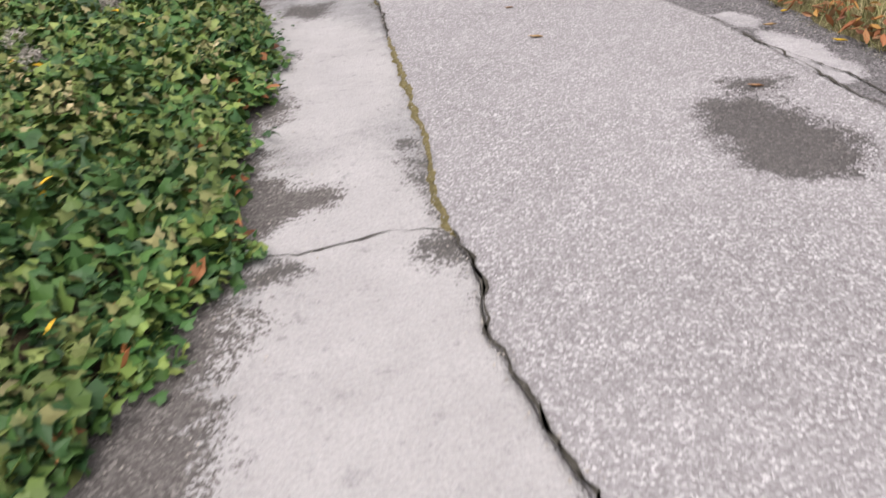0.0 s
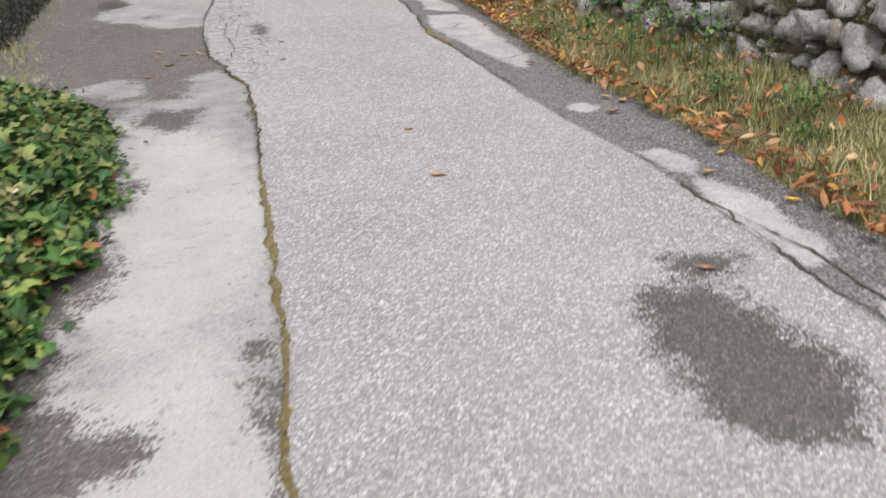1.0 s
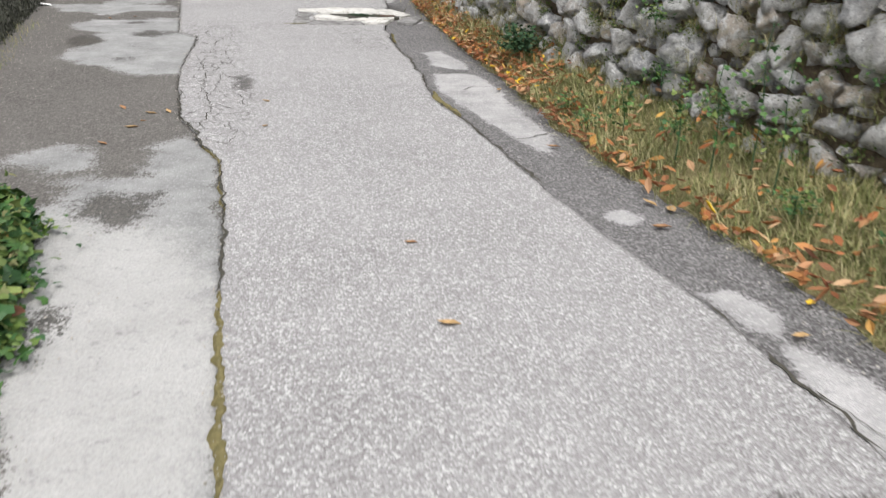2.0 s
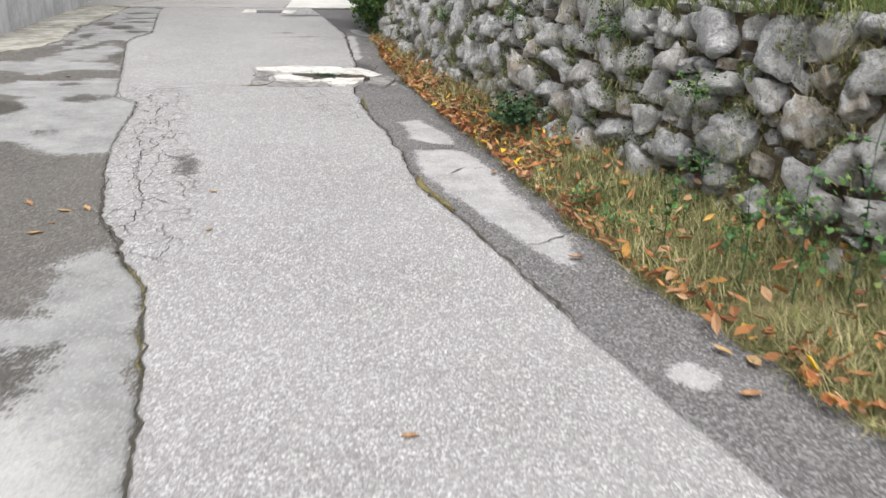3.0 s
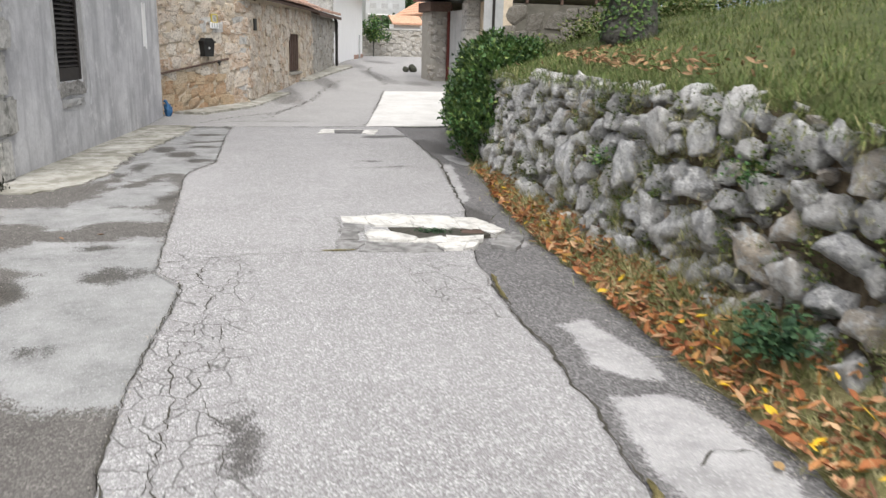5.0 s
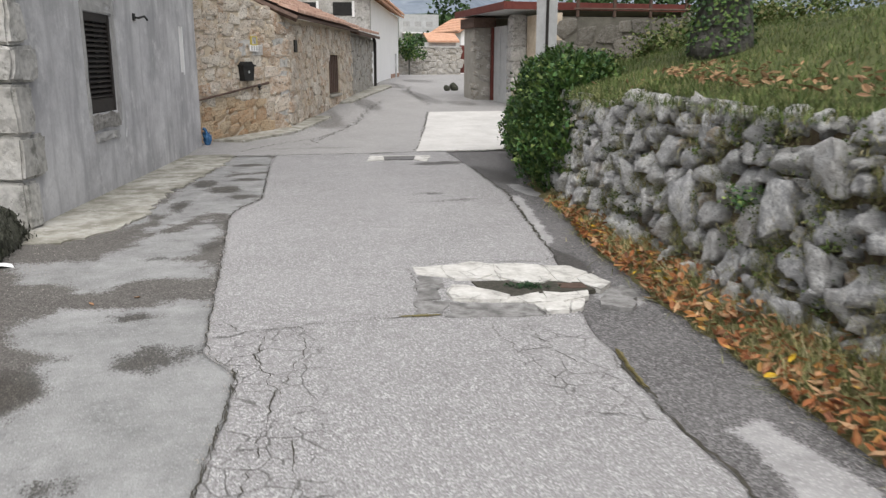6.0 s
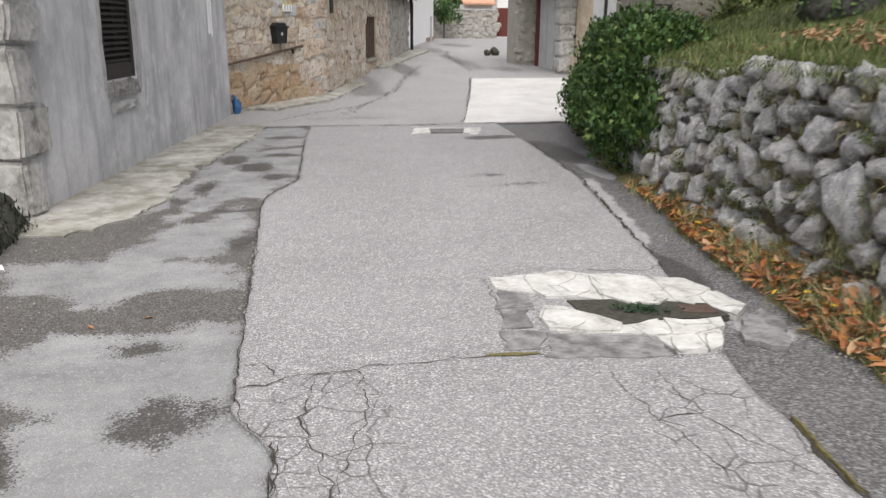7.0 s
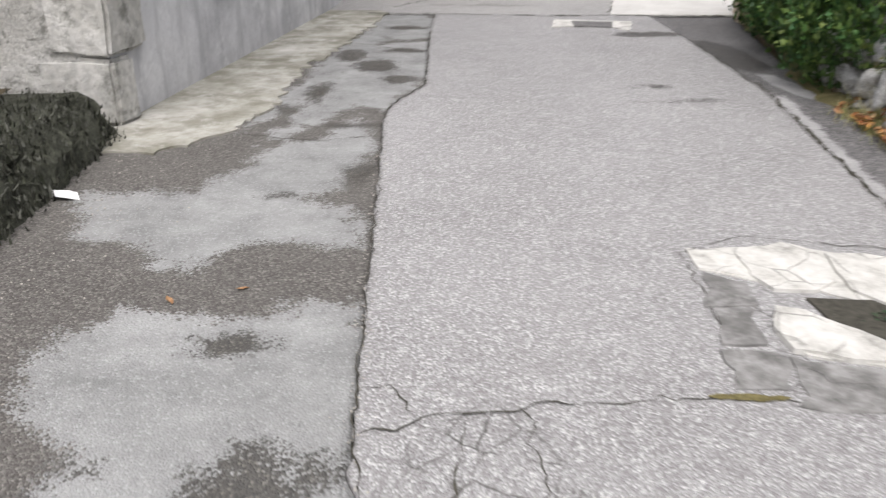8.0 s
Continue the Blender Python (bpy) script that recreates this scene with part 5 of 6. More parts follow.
def tile_rows(m, u0, u1, d0, d1, z0, z1, pitch=0.22):
    """Barrel tiles: half-round ridges running down the slope, stepped course by course."""
    bm = bmesh.new()
    n = int((u1 - u0) / pitch)
    courses = max(2, int(math.hypot(d1 - d0, z1 - z0) / 0.4))
    for i in range(n):
        uc = u0 + (i + 0.5) * pitch
        for k in range(courses):
            a, b = k / courses, (k + 1.1) / courses
            lift = 0.03 + random.uniform(0, 0.012)
            ring = []
            for f, dz in ((a, lift + 0.03), (b, lift)):
                w = pitch * 0.5 * (1.0 if f == a else 0.86)
                r = []
                for j in range(5):
                    g = math.pi * j / 4
                    r.append(bm.verts.new(m @ Vector((uc + w * math.cos(g), d0 + (d1 - d0) * f, z0 + (z1 - z0) * f + dz + w * 0.75 * math.sin(g)))))
                ring.append(r)
            for j in range(4):
                bm.faces.new((ring[0][j], ring[0][j + 1], ring[1][j + 1], ring[1][j]))
            bm.faces.new(ring[0])
    return bm


def rubble(parent, m, u1, height, sizes, mat, rng, first=250, aspect=(1.1, 1.9), proud=0.03, keep_out=(), tries=500, seeds=(), alt=None):
    """Coursed rubble set in the face of a wall; the larger stones are pieces of their own."""
    got = pack(u1, height, list(seeds), sizes, rng, 0.9, tries, aspect)
    got = [s for s in got if not any(a - s[2] < s[0] < b + s[2] and c - s[3] < s[1] < d + s[3] for a, b, c, d in keep_out)]
    got.sort(key=lambda s: -s[2] * s[3])
    meshes = [stone_mesh("face_stone", 40 + i + len(got), mat, 0.12, 0.5, 2, (4, 0.72, 0.92)) for i in range(8)]
    other = [stone_mesh("face_stone", 70 + i, alt[0], 0.12, 0.5, 2, (4, 0.72, 0.92)) for i in range(4)] if alt else []
    extra = bmesh.new()
    for i, (u, v, a, b) in enumerate(got):
        w = m @ Matrix.Translation((u, 0.05 - proud * rng.uniform(0.0, 1.2), v)) @ Euler((0, rng.uniform(-.08, .08), 0)).to_matrix().to_4x4()
        sc = Matrix.Diagonal((a * 1.22, 0.075, b * 1.22, 1))
        if i < first:
            ob = new("stone", other[i % 4] if alt and alt[1](u, v) else meshes[i % 8])
            ob.parent = parent
            ob.matrix_basis = Matrix.Translation(-BASE[parent]) @ w @ sc
        else:
            k = len(extra.verts)
            extra.from_mesh(meshes[i % 8])
            extra.verts.ensure_lookup_table()
            bmesh.ops.transform(extra, matrix=w @ sc, verts=extra.verts[k:])
    if len(extra.verts):
        o = part("small_stones", extra, mat, parent)
        o["kind"] = "stuff"
    else:
        extra.free()


rng = random.Random(11)
# ---- grey rendered house ----
P, Q = (-1.27, 15.5), (0.0, 22.95)
gm, glen = wall_matrix(P, Q)
grey = thing("house", (P[0], P[1], 0.0), "grey cement-rendered house with a dark louvred shutter and stone quoins", "house", "village houses", "structure")
WIN = (1.98, 2.93, 0.99, 2.17)
SLIT = (6.38, 6.56, 1.42, 2.18)
part("wall", wall_with_holes(gm, glen, 5.0, [WIN, SLIT], 0.45), "render", grey)
fm, flen = wall_matrix((-6.5, 16.4), (P[0] + 0.06, P[1] - 0.06))
part("wall", lbox(bmesh.new(), fm, 0, flen - 0.1, 0.03, 0.45, -0.1, 5.0), "render", grey, "stone end wall pointed with grey mortar")
part("wall", lbox(bmesh.new(), gm, 0.3, glen, 5.0, 5.4, -0.1, 5.0), "render", grey)
part("wall", lbox(bmesh.new(), gm, glen - 0.4, glen, 0.45, 5.0, -0.1, 5.0), "render", grey)
bm = roof(bmesh.new(), gm, -0.3, glen + 0.2, -0.35, 2.7, 5.0, 6.2)
part("roof", roof(bm, gm, -0.3, glen + 0.2, 5.75, 2.7, 5.0, 6.2), "old_tile", grey)
rubble(grey, fm, flen - 0.45, lambda u: 4.0, [0.28, 0.24, 0.19, 0.15, 0.11], "quoin", rng, 90, (1.0, 1.7), 0.06, (), 160)
z = 0.02
for i in range(14):
    h = rng.uniform(0.34, 0.5)
    wide = i % 2
    b = bmesh.new()
    lbox(b, gm, -0.08 - rng.uniform(0, 0.03), (0.42 if wide else 0.26) * rng.uniform(0.85, 1.15), -0.05 - rng.uniform(0.0, 0.02), (0.4 if wide else 0.62), z, z + h * rng.uniform(0.95, 0.99), 0.03)
    bmesh.ops.subdivide_edges(b, edges=b.edges[:], cuts=2, use_grid_fill=True)
    for v in b.verts:
        v.co += 0.035 * noise.noise_vector(v.co * 3.5) + 0.014 * noise.noise_vector(v.co * 13)
    part("quoin", b, "quoin", grey)
    z += h
# window with a louvred shutter
win = part("window", lbox(bmesh.new(), gm, WIN[0] + 0.05, WIN[1] - 0.05, 0.2, 0.24, WIN[2], WIN[3]), "black", grey, "dark window behind the shutter")
b = bmesh.new()
for a in ((WIN[0], WIN[0] + 0.075), (WIN[1] - 0.075, WIN[1])):
    lbox(b, gm, a[0], a[1], 0.015, 0.065, WIN[2], WIN[3], 0.006)
for a in ((WIN[2], WIN[2] + 0.17), (WIN[3] - 0.1, WIN[3])):
    lbox(b, gm, WIN[0] + 0.075, WIN[1] - 0.075, 0.018, 0.06, a[0], a[1], 0.005)
part("shutter_frame", b, "shutter", win, "dark brown wooden shutter frame")
n = 15
for i in range(n):
    zc = WIN[2] + 0.2 + (WIN[3] - WIN[2] - 0.33) * i / (n - 1)
    k = bmesh.new()
    r = bmesh.ops.create_cube(k, size=1.0)["verts"]
    bmesh.ops.transform(k, matrix=gm @ Matrix.Translation(((WIN[0] + WIN[1]) / 2, 0.05, zc)) @ Euler((radians(38), 0, 0)).to_matrix().to_4x4() @ Matrix.Diagonal((WIN[1] - WIN[0] - 0.13, 0.06, 0.014, 1)), verts=r)
    part("slat", k, "shutter", win)


def patchy(u0, u1, z0, z1, out, jag, cuts=5):
    k = bmesh.new()
    lbox(k, gm, u0, u1, -out, 0.02, z0, z1)
    bmesh.ops.subdivide_edges(k, edges=k.edges[:], cuts=cuts, use_grid_fill=True)
    for v in k.verts:
        v.co += jag * noise.noise_vector(v.co * 7) + 0.4 * jag * noise.noise_vector(v.co * 20)
    return k


MAT["surround"] = plain("patched_cement_surround", (0.3, 0.3, 0.3), (0.47, 0.465, 0.455), 7, strength=0.7, depth=0.02)
MAT["sill"] = plain("chipped_dark_sill", (0.13, 0.125, 0.12), (0.4, 0.39, 0.37), 16, strength=0.8, depth=0.02)
part("surround", patchy(WIN[1] + 0.005, WIN[1] + 0.13, 0.85, 2.3, 0.012, 0.018), "surround", win, "rough cement patching round the window")
part("surround", patchy(WIN[0] - 0.09, WIN[0] - 0.005, 0.9, 2.3, 0.01, 0.014), "surround", win)
part("surround", patchy(WIN[0] - 0.05, WIN[1] + 0.1, 2.18, 2.38, 0.01, 0.02), "surround", win)
part("sill", patchy(WIN[0] + 0.02, WIN[1] + 0.02, 0.8, 0.975, 0.025, 0.03), "sill", win, "broken stone window sill")
part("sill", patchy(WIN[0] + 0.05, WIN[1] - 0.05, 0.66, 0.76, 0.03, 0.03), "surround", win, "pale lump of cement under the sill")
slit = part("window", lbox(bmesh.new(), gm, SLIT[0] + 0.02, SLIT[1] - 0.02, 0.12, 0.15, SLIT[2], SLIT[3]), "black", grey, "narrow slit window")
b = lbox(bmesh.new(), gm, SLIT[0] - 0.01, SLIT[0] + 0.02, -0.01, 0.12, SLIT[2], SLIT[3])
lbox(b, gm, SLIT[1] - 0.02, SLIT[1] + 0.02, -0.015, 0.12, SLIT[2] - 0.04, SLIT[3])
part("frame", b, "white_paint", slit, "white painted frame")
part("render_edge", tube([gm @ Vector((WIN[1] + 0.24 + a, 0.002, b)) for a, b in ((0.0, 0.62), (0.06, 0.75), (0.03, 1.2), (0.02, 1.7), (0.0, 2.1), (-0.1, 2.42), (-0.3, 2.6), (-0.7, 2.66), (-1.0, 2.64))], 0.016, 6), "render", win, "raised edge of the render patch")
hook = thing("wall_bracket", tuple(gm @ Vector((4.0, -0.02, 2.2))), "black iron bracket on the grey wall", "bracket")
part("arm", tube([gm @ Vector((3.9, 0.02, 2.2)), gm @ Vector((3.95, -0.06, 2.19)), gm @ Vector((4.1, -0.1, 2.22)), gm @ Vector((4.16, -0.12, 2.17))], 0.016, 6), "black", hook)
part("plate", lbox(bmesh.new(), gm, 3.86, 3.95, -0.02, 0.0, 2.15, 2.25, 0.004), "black", hook)
bag = thing("blue_bag", (0.1, 23.0, 0.03), "crumpled blue plastic bag at the house corner", "bag")
b = bmesh.new()
bmesh.ops.create_icosphere(b, subdivisions=3, radius=0.5)
for v in b.verts:
    v.co = Vector((v.co.x * 0.13, v.co.y * 0.12, v.co.z * 0.26 + 0.13)) * (1 + 0.8 * noise.noise(v.co * 5)) + Vector((0.1, 23.0, 0.03))
part("body", b, "blue", bag, smooth=True)
part("neck", tube([(0.1, 23.0, 0.26), (0.08, 23.0, 0.33), (0.03, 23.0, 0.38)], [0.02, 0.025, 0.03], 7), "blue", bag)

# ---- ochre stone house ----
A, C, D, F = (-0.75, 22.5), (1.79, 25.35), (4.2, 33.6), (5.6, 38.4)
am, alen = wall_matrix(A, C)
sm, slen = wall_matrix(C, D)
stone_house = thing("house", (C[0], C[1], 0.1), "old ochre rubble-stone house with a faded tile roof", "house", "village houses", "structure")
k = bmesh.new()
prof = [(0, -0.2), (alen, -0.2), (alen, 2.5), (0.0, 3.62)]
fr = [k.verts.new(am @ Vector((u, 0, z))) for u, z in prof]
bk = [k.verts.new(am @ Vector((u, 0.5, z))) for u, z in prof]
k.faces.new(fr)
k.faces.new(bk[::-1])
for i in range(4):
    k.faces.new((fr[i], fr[(i + 1) % 4], bk[(i + 1) % 4], bk[i]))
part("wall", k, "mortar", stone_house, "rubble gable wall with ochre mortar")
DOOR = (4.75, 6.35, 0.7, 1.78)
HATCH = (0.55, 0.8, 1.8, 2.07)
part("wall", wall_with_holes(sm, slen, 2.55, [HATCH, DOOR], 0.5), "mortar", stone_house)
rubble(stone_house, am, alen, lambda u: 2.45 + 0.43 * (alen - u) * 0.7, [0.12, 0.095, 0.08, 0.065, 0.052, 0.04, 0.03], "house_stone", rng, 280, (0.95, 1.7), 0.02, (), 1100,
       [(alen - 0.3, 0.35, 0.28, 0.17), (alen - 0.28, 0.72, 0.25, 0.17), (alen - 0.32, 1.12, 0.28, 0.18), (alen - 0.25, 1.5, 0.22, 0.17), (alen - 0.3, 1.9, 0.26, 0.17)], ("rust_stone", lambda u, v: v < 0.82 and u < alen - 0.75))
for i in range(7):
    k = lbox(bmesh.new(), am, alen - (0.55 if i % 2 else 0.36), alen + 0.03, -0.025, 0.3, 0.1 + 0.34 * i, 0.41 + 0.34 * i, 0.03)
    bmesh.ops.subdivide_edges(k, edges=k.edges[:], cuts=1, use_grid_fill=True)
    for v in k.verts:
        v.co += 0.03 * noise.noise_vector(v.co * 4)
    part("quoin", k, "quoin", stone_house, "pale dressed corner stone")
rubble(stone_house, sm, slen, lambda u: 2.45, [0.13, 0.105, 0.085, 0.07, 0.055, 0.042], "house_stone", rng, 300, (0.9, 1.6), 0.024, [DOOR, HATCH], 1200)
dr = part("window", lbox(bmesh.new(), sm, DOOR[0], DOOR[1], 0.3, 0.34, DOOR[2], DOOR[3]), "black", stone_house, "dark barred opening")
for i in range(6):
    u = DOOR[0] + 0.1 + (DOOR[1] - DOOR[0] - 0.2) * i / 5
    part("bar", lbox(bmesh.new(), sm, u - 0.07, u + 0.07, 0.03, 0.08, DOOR[2] + 0.03, DOOR[3], 0.008), "brown_wood", dr)
part("sill", lbox(bmesh.new(), sm, DOOR[0] - 0.1, DOOR[1] + 0.1, -0.07, 0.3, DOOR[2] - 0.08, DOOR[2], 0.015), "pale_mortar", dr)
part("window", lbox(bmesh.new(), sm, HATCH[0], HATCH[1], -0.03, 0.04, HATCH[2], HATCH[3]), "black", stone_house, "small dark hatch")
part("roof", roof(bmesh.new(), sm, -0.25, slen + 0.1, -0.25, 3.2, 2.5, 3.95, 0.07), "brown_wood", stone_house, "dark boards under the tiles")
part("tiles", tile_rows(sm, -0.25, slen + 0.1, -0.3, 3.2, 2.55, 4.0), "old_tile", stone_house)
part("bargeboard", tube([sm @ Vector((-0.25, -0.28, 2.48)), sm @ Vector((-0.25, 3.2, 3.95))], 0.07, 4), "brown_wood", stone_house, "dark weathered verge board")
part("wall", lbox(bmesh.new(), sm, 0, slen, 3.0, 3.4, -0.2, 3.7), "mortar", stone_house)
# lower wing
hm, hlen = wall_matrix(D, F)
wing = thing("house", (D[0], D[1], 0.4), "lower stone wing with a grey eaves board", "house", "village houses", "structure")
part("wall", lbox(bmesh.new(), hm, 0.0, hlen, 0.02, 0.5, -0.2, 2.5), "pale_mortar", wing)
rubble(wing, hm, hlen, lambda u: 2.4, [0.18, 0.15, 0.12, 0.1, 0.08], "pale_stone", rng, 160, (1.0, 1.7), 0.025, (), 700)
part("wall", lbox(bmesh.new(), hm, hlen - 0.4, hlen, 0.5, 3.0, -0.2, 2.5), "pale_mortar", wing)
part("roof", roof(bmesh.new(), hm, -0.05, hlen + 0.25, -0.3, 2.8, 2.42, 3.25, 0.1), "brown_wood", wing)
part("tiles", tile_rows(hm, 0.0, hlen + 0.25, -0.3, 2.8, 2.52, 3.35), "old_tile", wing)
pipe_at = hm @ Vector((hlen + 0.1, -0.12, 0))
pipe = thing("downpipe", (pipe_at.x, pipe_at.y, rise(pipe_at.y)), "grey-green rain downpipe at the house corner", "downpipe")
part("pipe", tube([(pipe_at.x, pipe_at.y, rise(pipe_at.y)), (pipe_at.x, pipe_at.y, 2.3), (pipe_at.x - 0.05, pipe_at.y, 2.5)], 0.06, 8), "shutter", pipe)
ap = [hm @ Vector(p) for p in ((-2.5, 0.0, 0), (-2.2, -0.35, 0), (hlen, -0.75, 0), (hlen + 1.2, -0.5, 0), (hlen + 0.3, 0.2, 0))]
b = prism([(p.x, p.y) for p in ap], -0.1, 0.06, 0.04, 3)
for v in b.verts:
    v.co.z += rise(v.co.y)
tagged(part("pavement", b, "kerb", None), "pale cement apron along the stone house", "pavement", kind="structure")
b = prism([(0.2, 23.4), (0.75, 23.2), (1.9, 24.6), (2.9, 27.4), (2.55, 27.6), (1.75, 25.3)], -0.1, 0.05, 0.05, 6)
for v in b.verts:
    v.co.z += rise(v.co.y)
tagged(part("pavement", b, "kerb", None), "cement step along the stone gable", "pavement", kind="structure")

# fittings on the gable
def gable_u(x):
    return (x - A[0]) / (C[0] - A[0]) * alen


u = gable_u(0.82)
mail = thing("mailbox", tuple(am @ Vector((u, -0.08, 1.22))), "black metal mailbox on the stone gable", "mailbox")
k = bmesh.new()
lo = [(-0.13, 0), (0.13, 0), (0.17, 0.3), (0.1, 0.38), (-0.1, 0.38), (-0.17, 0.3)]
fr = [k.verts.new(am @ Vector((u + a, -0.16, 1.22 + z))) for a, z in lo]
bk = [k.verts.new(am @ Vector((u + a, -0.02, 1.22 + z))) for a, z in lo]
k.faces.new(fr)
k.faces.new(bk[::-1])
for i in range(6):
    k.faces.new((fr[i], fr[(i + 1) % 6], bk[(i + 1) % 6], bk[i]))
part("body", k, "black", mail)
part("lid", lbox(bmesh.new(), am, u - 0.19, u + 0.19, -0.19, -0.02, 1.5, 1.54, 0.01), "black", mail)
part("emblem", lbox(bmesh.new(), am, u - 0.025, u + 0.025, -0.168, -0.158, 1.37, 1.42, 0.006), "grey_paint", mail, "small pale emblem")
u = gable_u(1.02)
plaque = thing("plaque", tuple(am @ Vector((u, -0.03, 1.78))), "white plaque with a yellow square on a plaster patch", "plaque")
k = lbox(bmesh.new(), am, u - 0.4, u + 0.28, -0.022, 0.05, 1.72, 2.04)
bmesh.ops.subdivide_edges(k, edges=k.edges[:], cuts=4, use_grid_fill=True)
for v in k.verts:
    v.co += 0.03 * noise.noise_vector(v.co * 5)
part("plaster", k, "quoin", plaque, "pale plaster patch")
part("panel", lbox(bmesh.new(), am, u - 0.13, u + 0.12, -0.07, -0.045, 1.8, 1.93, 0.004), "white_paint", plaque)
k = bmesh.new()
for a in ((-0.09, -0.07), (0.07, 0.09)):
    lbox(k, am, u + a[0], u + a[1], -0.075, -0.045, 1.92, 2.1)
for a in ((1.92, 1.94), (2.08, 2.1)):
    lbox(k, am, u - 0.07, u + 0.07, -0.075, -0.045, a[0], a[1])
part("border", k, "yellow", plaque, "yellow square outline")
part("panel", lbox(bmesh.new(), am, u - 0.07, u + 0.07, -0.065, -0.045, 1.94, 2.08), "quoin", plaque)
for i in range(3):
    part("bar", lbox(bmesh.new(), am, u - 0.1 + 0.075 * i, u - 0.06 + 0.075 * i, -0.0745, -0.068, 1.82, 1.91), "grey_paint", plaque)
rail = thing("wall_pipe", tuple(am @ Vector((gable_u(0.0), -0.06, 0.89))), "rusty dark pipe with a tap along the gable", "pipe")
part("pipe", tube([am @ Vector((gable_u(-0.1), -0.07, 0.88)), am @ Vector((gable_u(1.28), -0.07, 1.17)), am @ Vector((gable_u(1.3), 0.05, 1.18))], 0.022, 7), "brown_wood", rail)
part("tap", tube([am @ Vector((gable_u(1.06), -0.07, 1.13)), am @ Vector((gable_u(1.06), -0.1, 1.1)), am @ Vector((gable_u(1.06), -0.1, 1.03))], [0.03, 0.05, 0.03], 7), "black", rail)

# ---- white house with an orange roof ----
E0, E1 = (5.75, 39.6), (9.6, 54.4)
wm, wlen = wall_matrix(E0, E1)
white = thing("house", (E0[0], E0[1], 0.7), "white plastered house with an orange tile roof", "house", "village houses", "structure")
part("wall", lbox(bmesh.new(), wm, 0.3, wlen, 0, 0.4, 0, 4.05), "white_paint", white)
part("wall", lbox(bmesh.new(), wm, wlen - 0.4, wlen, 0.4, 6.5, 0, 4.05), "white_paint", white)
k = bmesh.new()
gp = [(0, 0), (6.5, 0), (6.5, 4.0), (3.25, 5.6), (0, 4.0)]
fr = [k.verts.new(wm @ Vector((0.0, d, z))) for d, z in gp]
bk = [k.verts.new(wm @ Vector((0.3, d, z))) for d, z in gp]
k.faces.new(fr)
k.faces.new(bk[::-1])
for i in range(5):
    k.faces.new((fr[i], fr[(i + 1) % 5], bk[(i + 1) % 5], bk[i]))
part("wall", k, "quoin", white, "unpainted beige gable end")
for d in (0.7, 2.1):
    o = part("window", lbox(bmesh.new(), wm, -0.012, 0.02, d, d + 0.75, 3.35, 3.85), "black", white, "dark upper opening")
    part("frame", lbox(bmesh.new(), wm, -0.03, 0.0, d - 0.1, d - 0.002, 3.3, 3.9), "white_paint", o)
k = roof(bmesh.new(), wm, -0.25, wlen + 0.3, -0.35, 3.25, 4.0, 5.65, 0.08)
part("roof", roof(k, wm, -0.25, wlen + 0.3, 6.85, 3.25, 4.0, 5.65, 0.08), "orange_tile", white)
part("tiles", tile_rows(wm, -0.2, wlen + 0.3, -0.38, 3.25, 4.08, 5.73, 0.3), "orange_tile", white)
part("verge_band", roof(bmesh.new(), wm, -0.36, -0.255, -0.35, 3.25, 3.95, 5.6, 0.2), "white_paint", white)
part("chimney", lbox(bmesh.new(), wm, 4.0, 4.7, 2.3, 2.9, 4.9, 6.5), "white_paint", white)
part("pipe", tube([wm @ Vector((wlen - 3.2, -0.1, 0.75)), wm @ Vector((wlen - 3.2, -0.1, 2.0))], 0.05, 6), "grey_paint", white)
part("plinth", lbox(bmesh.new(), wm, wlen - 5.5, wlen, -0.05, 0.0, 0.6, 0.95), "old_tile", white)

# ---- far end of the street ----
em, elen = wall_matrix((10.3, 60.0), (14.9, 60.3))
em = em @ Matrix.Translation((0, -0.0, 0))
end_wall = thing("garden_wall", (10.3, 60, 0.7), "rubble garden wall closing the street", "stone wall", kind="structure")
part("wall", lbox(bmesh.new(), em, 0, elen, 0.02, 0.4, 0.4, 2.45), "pale_mortar", end_wall)
rubble(end_wall, em @ Matrix.Translation((0, 0, 0.7)), elen, lambda u: 1.75, [0.15, 0.12, 0.09, 0.07], "pale_stone", rng, 150, (1.0, 1.6), 0.05, (), 350)
part("coping", lbox(bmesh.new(), em, -0.05, elen + 0.05, -0.06, 0.45, 2.45, 2.56, 0.03), "quoin", end_wall)
gate = thing("metal_gate", (15.5, 60.6, 0.8), "dark red sheet-metal gate", "gate")
part("leaf", one_box((15.5, 60.65, 1.75), (1.15, 0.05, 1.8), None, 0.01), "red_paint", gate)
part("post", one_box((16.2, 60.65, 1.8), (0.25, 0.25, 2.1), None, 0.01), "white_paint", gate)
cot = thing("house", (15, 66, 0.7), "small white house with an orange roof behind the wall", "house", "village houses", "structure")
k = bmesh.new()
gp = [(15.95, 0.5), (19.4, 0.5), (19.4, 3.6), (17.3, 4.6), (15.95, 3.6)]
fr = [k.verts.new((x, 64.2, z)) for x, z in gp]
bk = [k.verts.new((x - 0.5 * (x < 17), 71.0, z)) for x, z in gp]
k.faces.new(fr)
k.faces.new(bk[::-1])
for i in range(5):
    k.faces.new((fr[i], fr[(i + 1) % 5], bk[(i + 1) % 5], bk[i]))
part("wall", k, "white_paint", cot)
cm, clen = wall_matrix((15.3, 71.2), (15.85, 63.9))
part("roof", roof(bmesh.new(), cm, 0, clen, -0.15, 1.75, 3.55, 4.68, 0.1), "orange_tile", cot)
